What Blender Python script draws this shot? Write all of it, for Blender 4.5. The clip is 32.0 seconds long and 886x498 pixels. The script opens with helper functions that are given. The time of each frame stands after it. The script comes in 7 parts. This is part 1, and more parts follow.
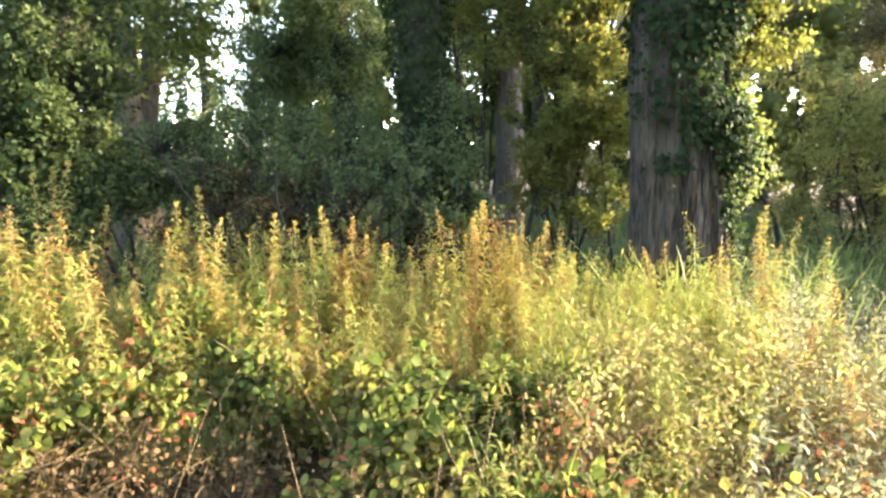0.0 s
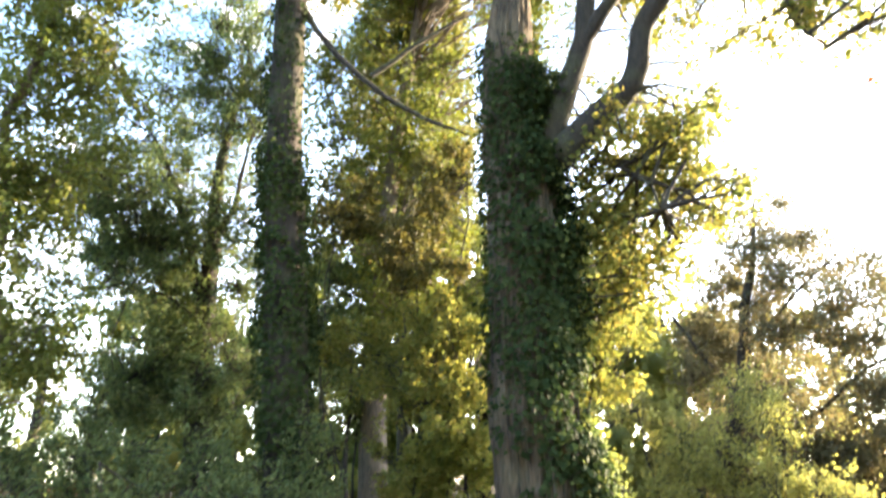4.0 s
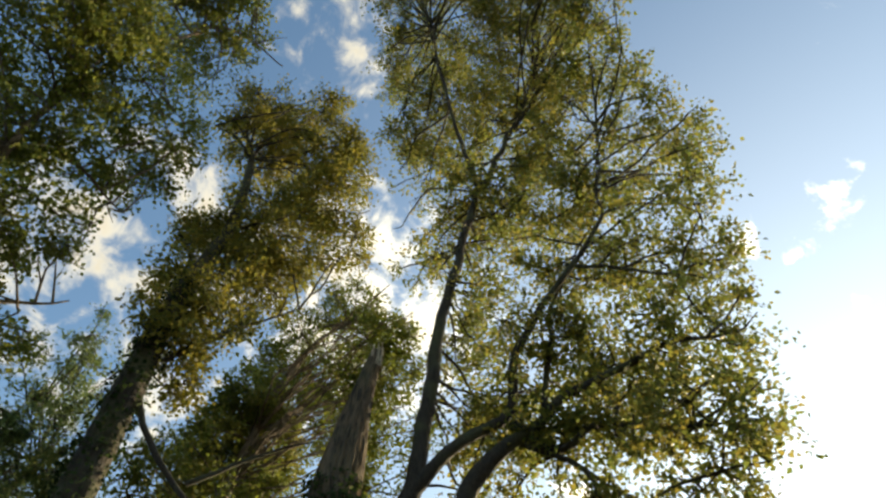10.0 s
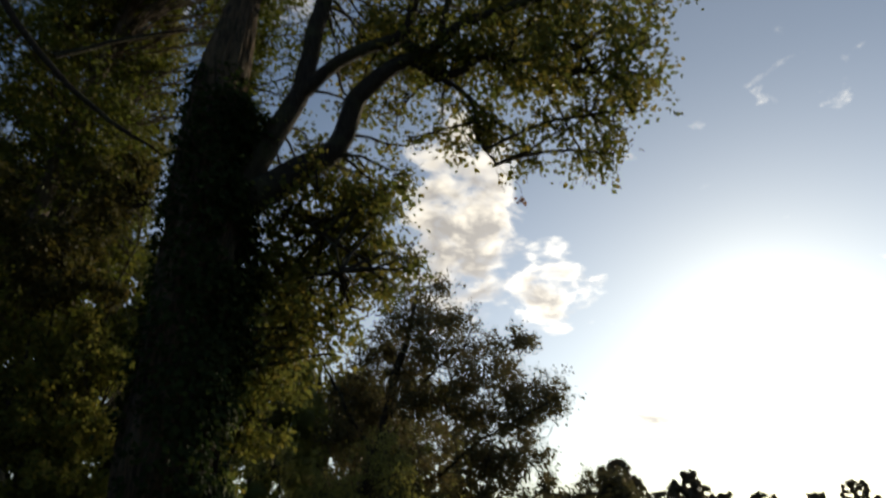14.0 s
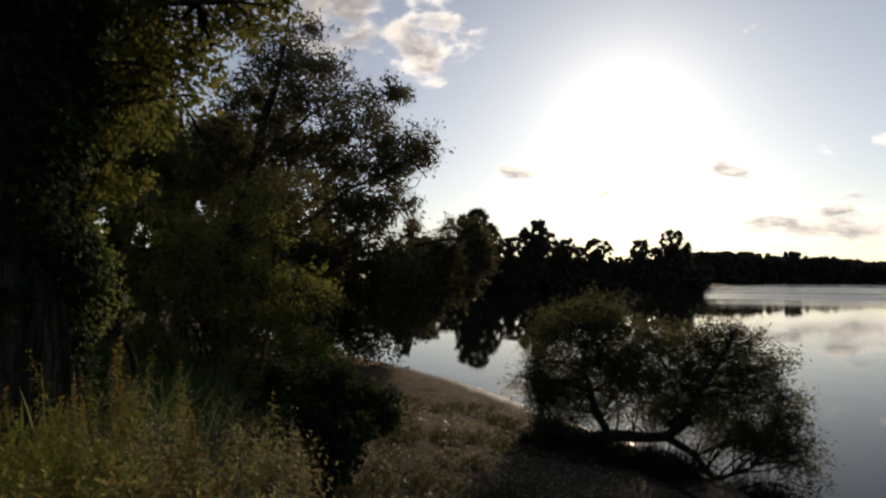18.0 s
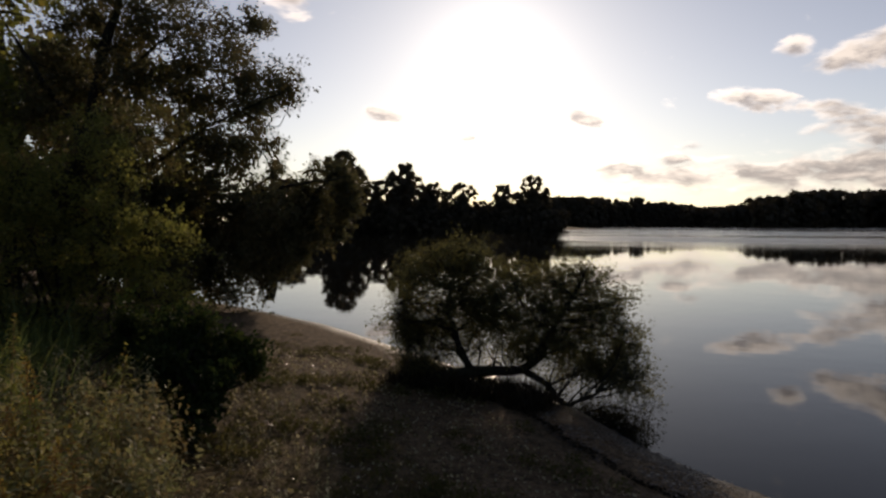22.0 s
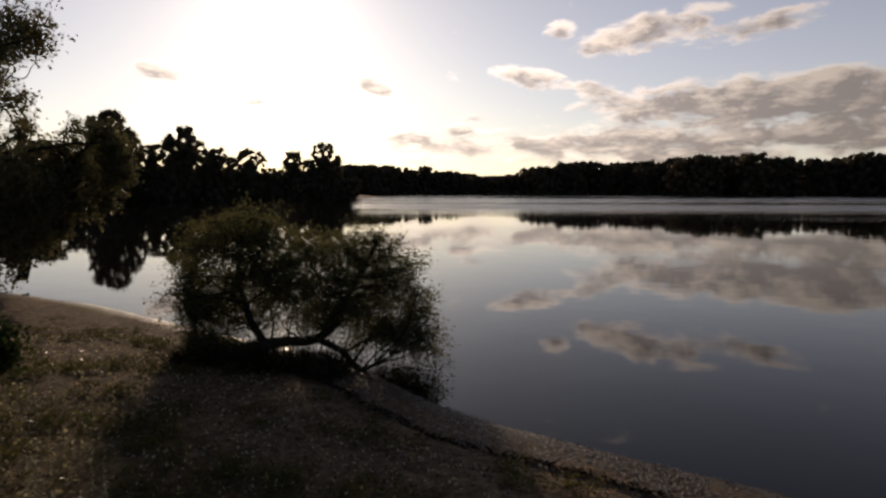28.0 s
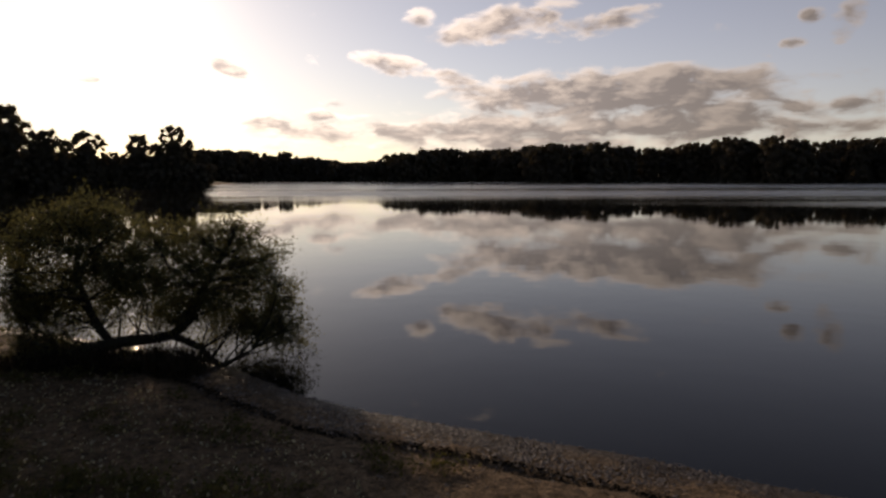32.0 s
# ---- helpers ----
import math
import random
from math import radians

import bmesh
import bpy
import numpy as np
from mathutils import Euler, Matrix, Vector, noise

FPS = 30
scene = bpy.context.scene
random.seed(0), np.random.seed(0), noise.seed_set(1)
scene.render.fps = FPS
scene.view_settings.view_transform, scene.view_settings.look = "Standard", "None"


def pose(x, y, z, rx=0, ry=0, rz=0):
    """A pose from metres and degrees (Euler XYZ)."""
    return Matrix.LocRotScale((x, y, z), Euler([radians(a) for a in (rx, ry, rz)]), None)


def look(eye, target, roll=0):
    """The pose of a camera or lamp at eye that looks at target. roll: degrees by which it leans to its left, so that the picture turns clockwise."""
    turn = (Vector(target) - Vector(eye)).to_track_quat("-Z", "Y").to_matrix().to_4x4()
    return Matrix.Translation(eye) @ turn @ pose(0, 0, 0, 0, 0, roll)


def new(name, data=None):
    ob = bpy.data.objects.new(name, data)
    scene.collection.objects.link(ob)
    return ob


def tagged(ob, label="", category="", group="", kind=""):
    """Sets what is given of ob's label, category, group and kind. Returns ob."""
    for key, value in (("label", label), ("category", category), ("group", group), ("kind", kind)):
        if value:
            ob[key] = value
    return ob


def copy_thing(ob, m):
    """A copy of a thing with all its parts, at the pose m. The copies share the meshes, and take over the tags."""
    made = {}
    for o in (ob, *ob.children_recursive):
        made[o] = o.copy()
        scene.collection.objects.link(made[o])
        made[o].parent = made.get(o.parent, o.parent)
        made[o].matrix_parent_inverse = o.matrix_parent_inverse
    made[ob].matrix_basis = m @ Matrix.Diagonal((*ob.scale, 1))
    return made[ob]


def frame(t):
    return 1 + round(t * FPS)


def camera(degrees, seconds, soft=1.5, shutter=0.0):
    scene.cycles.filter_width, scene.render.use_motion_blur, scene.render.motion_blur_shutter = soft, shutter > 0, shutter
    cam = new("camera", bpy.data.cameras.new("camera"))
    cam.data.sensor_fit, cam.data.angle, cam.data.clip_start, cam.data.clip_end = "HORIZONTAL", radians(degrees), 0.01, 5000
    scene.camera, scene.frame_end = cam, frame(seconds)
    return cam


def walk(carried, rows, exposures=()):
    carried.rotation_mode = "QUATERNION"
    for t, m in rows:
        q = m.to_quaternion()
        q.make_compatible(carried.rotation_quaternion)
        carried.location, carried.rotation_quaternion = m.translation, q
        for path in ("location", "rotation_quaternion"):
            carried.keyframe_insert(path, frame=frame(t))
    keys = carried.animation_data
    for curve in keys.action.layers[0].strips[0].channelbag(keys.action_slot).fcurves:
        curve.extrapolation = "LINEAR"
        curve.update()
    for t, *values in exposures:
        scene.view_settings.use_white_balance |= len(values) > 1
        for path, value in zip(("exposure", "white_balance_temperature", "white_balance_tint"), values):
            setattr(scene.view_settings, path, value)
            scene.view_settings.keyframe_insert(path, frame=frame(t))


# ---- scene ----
EYE = (0.0, 0.0, 3.6)
# seconds, heading (degrees, to the left), tilt
TURN = [
    (0.0, -0.00, -8.88),
    (0.5, -1.45, -8.64),
    (1.0, -2.91, -8.47),
    (1.5, -4.18, -7.93),
    (2.0, -5.64, -3.51),
    (2.5, -7.08, 2.43),
    (3.0, -8.56, 8.34),
    (3.5, -10.15, 14.17),
    (5.5, -16.05, 37.41),
    (6.0, -17.41, 43.46),
    (6.5, -18.84, 49.49),
    (7.0, -20.38, 51.80),
    (7.5, -21.94, 52.81),
    (8.0, -23.34, 56.88),
    (8.5, -24.87, 57.41),
    (9.0, -26.38, 57.52),
    (9.5, -28.02, 57.60),
    (10.0, -29.59, 57.63),
    (10.5, -31.16, 56.51),
    (11.0, -32.62, 53.33),
    (11.5, -34.09, 49.87),
    (12.0, -35.59, 44.37),
    (12.5, -37.15, 38.69),
    (13.0, -38.73, 35.31),
    (13.5, -40.27, 30.24),
    (14.0, -41.74, 24.52),
    (14.5, -43.21, 21.02),
    (15.0, -44.66, 16.75),
    (15.5, -46.03, 11.86),
    (17.5, -51.70, 3.97),
    (18.0, -53.16, 2.70),
    (18.5, -54.60, 1.72),
    (19.0, -56.06, 0.98),
    (19.5, -57.53, 0.08),
    (20.0, -58.97, -0.41),
    (20.5, -60.44, -1.31),
    (21.0, -61.90, -1.28),
    (21.5, -63.39, -1.47),
    (22.0, -64.90, -2.32),
    (22.5, -66.39, -2.28),
    (23.0, -67.87, -2.24),
    (23.5, -69.34, -2.20),
    (24.0, -70.85, -3.25),
    (24.5, -72.35, -3.35),
    (25.0, -73.85, -3.31),
    (25.5, -75.42, -4.81),
    (27.5, -81.65, -5.18),
    (28.0, -83.17, -5.14),
    (28.5, -84.69, -5.15),
    (29.0, -86.18, -5.11),
    (29.5, -87.72, -5.10),
    (30.0, -89.25, -6.42),
    (30.5, -90.75, -7.93),
    (31.0, -92.18, -7.98),
    (31.5, -93.73, -7.98),
    (32.0, -95.25, -6.32),
]
cam = camera(69.0, 32.0, soft=2.5, shutter=0.5)
walk(cam, [(t, pose(*EYE, 90 + tilt, 0, yaw)) for t, yaw, tilt in TURN],
     exposures=[(0, 3.18, 6700, 12), (2, 3.24, 6700, 12), (3.5, 3.42, 7000, 12), (6, 2.33, 9500, 15), (7, 1.74, 8600, 7), (9, 1.12, 8200, 2), (11.5, 0.65, 7800, 4), (13, -0.36, 7150, 7), (15.5, -1.33, 6950, 10), (19, -1.42, 7000, 17), (23, -1.39, 7250, 20), (32, -1.39, 7600, 24)])

# ---------------------------------------------------------------- light
SKY_STRENGTH, SUN_STRENGTH = 0.10, 5.0
SKY_TINT = (1.15, 1.41, 1.70, 1)
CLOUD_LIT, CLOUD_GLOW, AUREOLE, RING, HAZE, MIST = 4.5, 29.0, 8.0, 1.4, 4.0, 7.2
SUN_AZ, SUN_EL = radians(69.3), radians(14.2)
SUN_DIR = Vector((math.sin(SUN_AZ) * math.cos(SUN_EL), math.cos(SUN_AZ) * math.cos(SUN_EL), math.sin(SUN_EL)))


class Graph:
    """A small wrapper that adds nodes and links to a node tree."""

    def __init__(self, tree):
        self.tree = tree
        tree.nodes.clear()

    def node(self, kind, settings=(), **inputs):
        n = self.tree.nodes.new(kind)
        s = dict(settings)
        if "operation" in s:
            n.operation = s["operation"]
        if "use_clamp" in s:
            n.use_clamp = s["use_clamp"]
        if "data_type" in s:
            n.data_type, n.blend_type = s["data_type"], s["blend_type"]
        if "interpolation_type" in s:
            n.interpolation_type = s["interpolation_type"]
        for key, value in inputs.items():
            key = key.replace("_", " ")
            self.plug(value, n.inputs[int(key[1:]) if key[0] == "i" and key[1:].isdigit() else key])
        return n

    def plug(self, value, socket):
        if isinstance(value, bpy.types.NodeSocket):
            self.tree.links.new(value, socket)
        elif isinstance(value, bpy.types.Node):
            self.tree.links.new(value.outputs[0], socket)
        else:
            socket.default_value = value

    def math(self, op, a, b=0.0, c=0.0, clamp=False):
        return self.node("ShaderNodeMath", {"operation": op, "use_clamp": clamp}, i0=a, i1=b, i2=c).outputs[0]

    def ramp(self, fac, stops, mode="LINEAR"):
        n = self.node("ShaderNodeValToRGB", i0=fac)
        n.color_ramp.interpolation = mode
        el = n.color_ramp.elements
        while len(el) < len(stops):
            el.new(0.5)
        for e, (p, c) in zip(el, stops):
            e.position, e.color = p, (*c, 1) if len(c) == 3 else c
        return n.outputs[0]

    def mix(self, fac, a, b, blend="MIX"):
        n = self.node("ShaderNodeMix", {"data_type": "RGBA", "blend_type": blend})
        self.plug(fac, n.inputs[0]), self.plug(a, n.inputs[6]), self.plug(b, n.inputs[7])
        return n.outputs[2]

    def noise(self, vector, scale, detail=4.0, rough=0.55, distort=0.0):
        n = self.node("ShaderNodeTexNoise", Vector=vector, Scale=scale, Detail=detail, Roughness=rough, Distortion=distort)
        return n.outputs[0]


world = bpy.data.worlds.new("sky")
scene.world = world
world.use_nodes = True
g = Graph(world.node_tree)
sky = g.node("ShaderNodeTexSky")
sky.sky_type, sky.sun_disc, sky.sun_elevation, sky.sun_rotation = "NISHITA", False, SUN_EL, SUN_AZ
sky.altitude, sky.air_density, sky.dust_density, sky.ozone_density = 50.0, 1.0, 0.4, 1.4
way = g.node("ShaderNodeTexCoord").outputs["Generated"]
xyz = g.node("ShaderNodeSeparateXYZ", Vector=way)
az = g.math("MULTIPLY", g.math("ARCTAN2", xyz.outputs[0], xyz.outputs[1]), 57.2958)
el = g.math("MULTIPLY", g.math("ARCSINE", xyz.outputs[2]), 57.2958)
rise = g.math("MULTIPLY", xyz.outputs[2], g.math("SUBTRACT", 3.0, g.math("MULTIPLY", xyz.outputs[2], 1.3)))
tall = g.node("ShaderNodeCombineXYZ", X=xyz.outputs[0], Y=xyz.outputs[1], Z=rise).outputs[0]
# heading, height, half width and half height of the clouds in degrees, how thick they are, and their slope
# broken clouds overhead; the last four are out of view, added as fill light
HIGH_CLOUDS = [(43.5, 27.5, 7.0, 12.0, 1.35, 0), (52.0, 21.0, 5.5, 4.5, 1.0, 0), (0.0, 76.0, 28.0, 7.0, 0.62, 0), (68.0, 50.0, 6.0, 2.4, 0.62, 0.1),
    (80.0, 49.0, 8.0, 2.6, 0.6, 0.1), (14.0, 52.0, 26.0, 12.0, 0.75, 0), (-12.0, 45.0, 20.0, 16.0, 0.65, 0),
    (-152.0, 44.0, 26.0, 15.0, 1.0, 0), (-98.0, 50.0, 30.0, 13.0, 0.9, 0), (150.0, 46.0, 27.0, 14.0, 1.0, 0), (-60.0, 38.0, 18.0, 10.0, 0.8, 0)]
# puffs near the sun
SUN_CLOUDS = [(59.8, 9.5, 3.6, 0.9, 1.15, -0.12), (-22.0, 14.0, 22.0, 14.0, 0.4, 0), (93.2, 13.4, 1.8, 1.0, 1.0, 0), (77.0, 9.0, 2.2, 0.95, 1.5, -0.2),
    (66.8, 7.5, 1.5, 0.5, 1.3, 0), (80.3, 4.7, 4.2, 1.2, 1.15, 0), (84.6, 5.3, 1.9, 1.0, 1.2, 0), (85.8, 6.3, 1.5, 0.5, 1.0, 0),
    (91.0, 9.4, 4.2, 1.3, 1.2, -0.2), (87.2, 3.9, 14.0, 1.9, 1.05, 0)]
# the bank over the far wood
BANK_CLOUDS = [(100.6, 12.9, 7.5, 1.9, 1.25, 0.17), (108.0, 12.7, 6.0, 1.3, 1.1, 0.13), (97.3, 8.0, 3.6, 1.3, 1.2, -0.2), (110.0, 7.0, 17.0, 2.6, 1.8, 0),
    (117.0, 4.6, 11.0, 2.4, 1.6, 0), (102.4, 4.0, 16.0, 2.4, 1.4, 0), (126.6, 11.6, 1.4, 1.8, 0.95, 0.5), (124.3, 12.1, 1.1, 0.9, 1.1, 0),
    (123.1, 10.1, 1.2, 0.5, 1.0, 0), (127.8, 5.4, 3.0, 1.2, 1.1, 0.15), (125.2, 3.8, 6.0, 1.1, 1.1, 0)]
CLOUDS = HIGH_CLOUDS + SUN_CLOUDS + BANK_CLOUDS
cover, under = 0.0, 0.0
for a, e, wa, we, weight, slope in CLOUDS:
    away = g.math("SUBTRACT", az, a)
    du = g.math("DIVIDE", away, wa)
    dv = g.math("DIVIDE", g.math("SUBTRACT", g.math("SUBTRACT", el, e), g.math("MULTIPLY", away, slope)), we)
    d2 = g.math("ADD", g.math("MULTIPLY", du, du), g.math("MULTIPLY", dv, dv))
    blob = g.math("MULTIPLY", g.math("SUBTRACT", 1.0, d2, clamp=True), weight)
    cover = g.math("MAXIMUM", cover, blob)
    under = g.math("MAXIMUM", under, g.math("MULTIPLY", blob, g.math("SUBTRACT", 0.55, g.math("MULTIPLY", dv, 0.8), clamp=True)))
# the side of each puff towards the sun is lit
sunward = g.node("ShaderNodeVectorMath", {"operation": "ADD"}, i0=tall, i1=(SUN_DIR + Vector((0, 0, 0.5))) * 0.022).outputs[0]
puffs = g.noise(tall, 16.0, 7.0, 0.58, 0.3)
beyond = g.noise(sunward, 16.0, 7.0, 0.58, 0.3)
wisps = g.noise(tall, 3.0, 5.0, 0.55)
body = g.math("ADD", g.math("MULTIPLY", cover, 0.50), g.math("MULTIPLY", g.math("SUBTRACT", puffs, 0.5), 1.9))
body = g.math("SUBTRACT", body, g.math("MULTIPLY", g.math("SUBTRACT", 0.12, cover, clamp=True), 1.5))
body = g.math("ADD", body, g.math("MULTIPLY", g.math("SUBTRACT", wisps, 0.62), 0.35))
mask = g.node("ShaderNodeMapRange", {"interpolation_type": "SMOOTHSTEP"}, Value=body, i1=0.04, i2=0.62).outputs[0]
thick = g.node("ShaderNodeMapRange", {"interpolation_type": "SMOOTHSTEP"}, Value=body, i1=0.28, i2=0.60).outputs[0]
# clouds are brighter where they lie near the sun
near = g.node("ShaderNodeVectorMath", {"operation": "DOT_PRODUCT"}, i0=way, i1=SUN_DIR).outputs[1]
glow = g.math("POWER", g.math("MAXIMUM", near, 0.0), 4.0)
lit = g.math("ADD", CLOUD_LIT, g.math("MULTIPLY", glow, CLOUD_GLOW))
lit = g.math("MULTIPLY", lit, g.math("ADD", 1.0, g.math("MULTIPLY", g.math("SUBTRACT", 1.0, thick), 0.5)))
white = g.mix(1.0, (1.0, 0.94, 0.84, 1), g.node("ShaderNodeCombineColor", Red=lit, Green=lit, Blue=lit).outputs[0], "MULTIPLY")
shade = g.mix(1.0, (0.38, 0.385, 0.42, 1), white, "MULTIPLY")
facing = g.node("ShaderNodeMapRange", {"interpolation_type": "SMOOTHSTEP"}, Value=near, i1=0.35, i2=0.80, i3=0.35, i4=1.0).outputs[0]
belly = g.math("DIVIDE", under, g.math("MAXIMUM", cover, 0.01))
relief = g.math("MULTIPLY", g.math("SUBTRACT", beyond, puffs), 4.0)
dark = g.math("ADD", g.math("MULTIPLY", thick, g.math("ADD", 0.45, g.math("MULTIPLY", belly, 0.65))), g.math("ADD", relief, g.math("MULTIPLY", g.math("SUBTRACT", 1.0, thick), g.math("MULTIPLY", belly, 0.6))), clamp=True)
cloud = g.mix(g.math("MULTIPLY", dark, facing), white, shade)
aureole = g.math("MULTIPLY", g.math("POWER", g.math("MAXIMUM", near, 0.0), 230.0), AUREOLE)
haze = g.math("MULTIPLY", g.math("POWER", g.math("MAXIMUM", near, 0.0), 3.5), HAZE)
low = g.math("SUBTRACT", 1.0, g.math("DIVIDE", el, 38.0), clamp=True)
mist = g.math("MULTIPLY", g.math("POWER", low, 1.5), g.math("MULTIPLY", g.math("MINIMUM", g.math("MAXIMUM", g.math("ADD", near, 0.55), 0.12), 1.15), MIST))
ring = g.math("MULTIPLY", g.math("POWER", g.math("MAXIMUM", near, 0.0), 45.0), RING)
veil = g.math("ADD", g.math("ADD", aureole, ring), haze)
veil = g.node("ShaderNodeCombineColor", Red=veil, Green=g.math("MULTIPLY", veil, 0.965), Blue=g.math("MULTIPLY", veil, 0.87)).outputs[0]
mist = g.node("ShaderNodeCombineColor", Red=mist, Green=g.math("MULTIPLY", mist, 0.935), Blue=g.math("MULTIPLY", mist, 0.90)).outputs[0]
air = g.mix(1.0, g.mix(1.0, sky.outputs[0], SKY_TINT, "MULTIPLY"), mist, "ADD")
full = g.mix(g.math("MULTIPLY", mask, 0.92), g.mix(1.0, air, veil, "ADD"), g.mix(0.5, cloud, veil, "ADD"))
g.node("ShaderNodeOutputWorld", Surface=g.node("ShaderNodeBackground", Color=full, Strength=SKY_STRENGTH).outputs[0])

sun = new("sun", bpy.data.lights.new("sun", "SUN"))
sun.data.energy, sun.data.angle, sun.data.color = SUN_STRENGTH, radians(0.55), (1.0, 0.86, 0.66)
sun.matrix_world = look(SUN_DIR * 200, (0, 0, 0))

# ---------------------------------------------------------------- materials


def material(name):
    m = bpy.data.materials.new(name)
    m.use_nodes = True
    return m, Graph(m.node_tree)


def finish(g, shader, height=None, strength=0.5, distance=0.02, principled=None):
    if height is not None:
        g.plug(g.node("ShaderNodeBump", Height=height, Strength=strength, Distance=distance).outputs[0], principled.inputs["Normal"])
    g.node("ShaderNodeOutputMaterial", Surface=shader)


def leaf_material(name, stops, through_light=0.45, rough=0.5, gloss=0.11):
    """Leaves: each one takes its own tone, and light shines through."""
    m, g = material(name)
    own = g.node("ShaderNodeNewGeometry").outputs["Random Per Island"]
    plant = g.node("ShaderNodeObjectInfo").outputs["Random"]
    place = g.node("ShaderNodeTexCoord").outputs["Object"]
    drift = g.noise(place, 0.9, 2.0)
    fac = g.math("ADD", g.math("MULTIPLY", own, 0.48), g.math("MULTIPLY", g.math("ADD", g.math("MULTIPLY", plant, 0.6), drift), 0.5))
    fac = g.math("SUBTRACT", fac, 0.09, clamp=True)
    n = len(stops) - 1
    tone = g.ramp(fac, [(0.15 + 0.7 * i / n, c) for i, c in enumerate(stops)])
    fleck = g.noise(place, 60.0, 2.0)
    tone = g.mix(g.math("MULTIPLY", fleck, 0.35), tone, g.mix(1.0, tone, (0.45, 0.42, 0.3, 1), "MULTIPLY"))
    p = g.node("ShaderNodeBsdfPrincipled", Base_Color=tone, Roughness=rough)
    p.inputs["Specular IOR Level"].default_value = gloss
    t = g.node("ShaderNodeBsdfTranslucent", Color=g.mix(1.0, tone, (1.3, 1.32, 1.0, 1), "MULTIPLY"))
    finish(g, g.node("ShaderNodeMixShader", i0=through_light, i1=p.outputs[0], i2=t.outputs[0]).outputs[0])
    return m


def bark_material(name, dark, light, scale=1.0, moss=0.0):
    """Furrowed bark: long ridges up the trunk, patches of lichen."""
    m, g = material(name)
    place = g.node("ShaderNodeTexCoord").outputs["Object"]
    tall = g.node("ShaderNodeMapping", Vector=place, Scale=(9.0 * scale, 9.0 * scale, 1.3 * scale)).outputs[0]
    ridges = g.noise(tall, 2.4, 6.0, 0.62, 0.5)
    fine = g.noise(place, 38.0, 4.0)
    patches = g.noise(place, 1.7, 3.0)
    tone = g.ramp(ridges, [(0.36, dark), (0.58, light)])
    tone = g.mix(g.math("MULTIPLY", fine, 0.4), tone, g.mix(1.0, tone, (0.5, 0.5, 0.5, 1), "MULTIPLY"))
    green = g.math("MULTIPLY", g.math("SUBTRACT", patches, 0.45, clamp=True), moss * 4.0, clamp=True)
    tone = g.mix(green, tone, (0.09, 0.10, 0.035, 1))
    p = g.node("ShaderNodeBsdfPrincipled", Base_Color=tone, Roughness=0.9)
    height = g.math("ADD", ridges, g.math("MULTIPLY", fine, 0.25))
    finish(g, p.outputs[0], height, 0.9, 0.04, p)
    return m


LEAF_POPLAR = leaf_material("poplar_leaf", [(0.052, 0.074, 0.03), (0.086, 0.112, 0.038), (0.128, 0.146, 0.044), (0.172, 0.17, 0.05), (0.218, 0.178, 0.052)], 0.58, 0.5)
LEAF_GREEN = leaf_material("green_leaf", [(0.065, 0.09, 0.028), (0.105, 0.132, 0.034), (0.15, 0.165, 0.038), (0.18, 0.172, 0.048)], 0.38, 0.55)
LEAF_COOL = leaf_material("cool_green_leaf", [(0.058, 0.09, 0.042), (0.095, 0.135, 0.057), (0.14, 0.17, 0.068), (0.19, 0.195, 0.072)], 0.45, 0.55)
LEAF_BUSH = leaf_material("bush_leaf", [(0.032, 0.052, 0.022), (0.058, 0.084, 0.03), (0.088, 0.112, 0.038), (0.12, 0.13, 0.044)], 0.36, 0.5)
# Paler green stands in for sun and glare on the right-hand wood and dogwood.
LEAF_LIT_GREEN = leaf_material("lit_green_leaf", [(0.155, 0.178, 0.064), (0.215, 0.228, 0.08), (0.285, 0.268, 0.09)], 0.48, 0.6, 0.06)
# Paler copy of the ivy leaf, standing in for sunlight on the trunk's sunward side.
LEAF_IVY_LIT = leaf_material("ivy_leaf_lit_tone", [(0.05, 0.08, 0.03), (0.095, 0.135, 0.048), (0.15, 0.185, 0.068), (0.20, 0.22, 0.08)], 0.42, 0.65, 0.05)
LEAF_GOLD = leaf_material("golden_leaf", [(0.10, 0.122, 0.04), (0.15, 0.162, 0.048), (0.20, 0.185, 0.054), (0.22, 0.175, 0.056)], 0.36, 0.55)
# Two tones of hazel leaf: bright below, dark above where shade would fall.
LEAF_HAZEL_LIT = leaf_material("hazel_leaf_lit", [(0.11, 0.138, 0.042), (0.168, 0.188, 0.052), (0.228, 0.22, 0.06), (0.262, 0.21, 0.062)], 0.5, 0.6, 0.06)
LEAF_HAZEL_SHADED = leaf_material("hazel_leaf_shaded", [(0.052, 0.056, 0.024), (0.085, 0.082, 0.03), (0.125, 0.105, 0.034), (0.155, 0.105, 0.036)], 0.4, 0.55)
LEAF_OLD = leaf_material("bronze_leaf", [(0.11, 0.12, 0.034), (0.165, 0.155, 0.04), (0.22, 0.18, 0.044), (0.25, 0.17, 0.046)], 0.52, 0.55)
LEAF_DARK = leaf_material("alder_leaf", [(0.068, 0.07, 0.05), (0.10, 0.1, 0.062), (0.13, 0.122, 0.07), (0.165, 0.13, 0.075)], 0.46, 0.45)
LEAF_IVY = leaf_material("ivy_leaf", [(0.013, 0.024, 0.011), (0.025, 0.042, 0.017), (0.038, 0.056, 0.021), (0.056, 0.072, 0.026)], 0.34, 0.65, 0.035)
LEAF_WILLOW = leaf_material("willow_leaf", [(0.078, 0.082, 0.052), (0.115, 0.116, 0.064), (0.16, 0.15, 0.073), (0.20, 0.168, 0.08)], 0.48, 0.5)
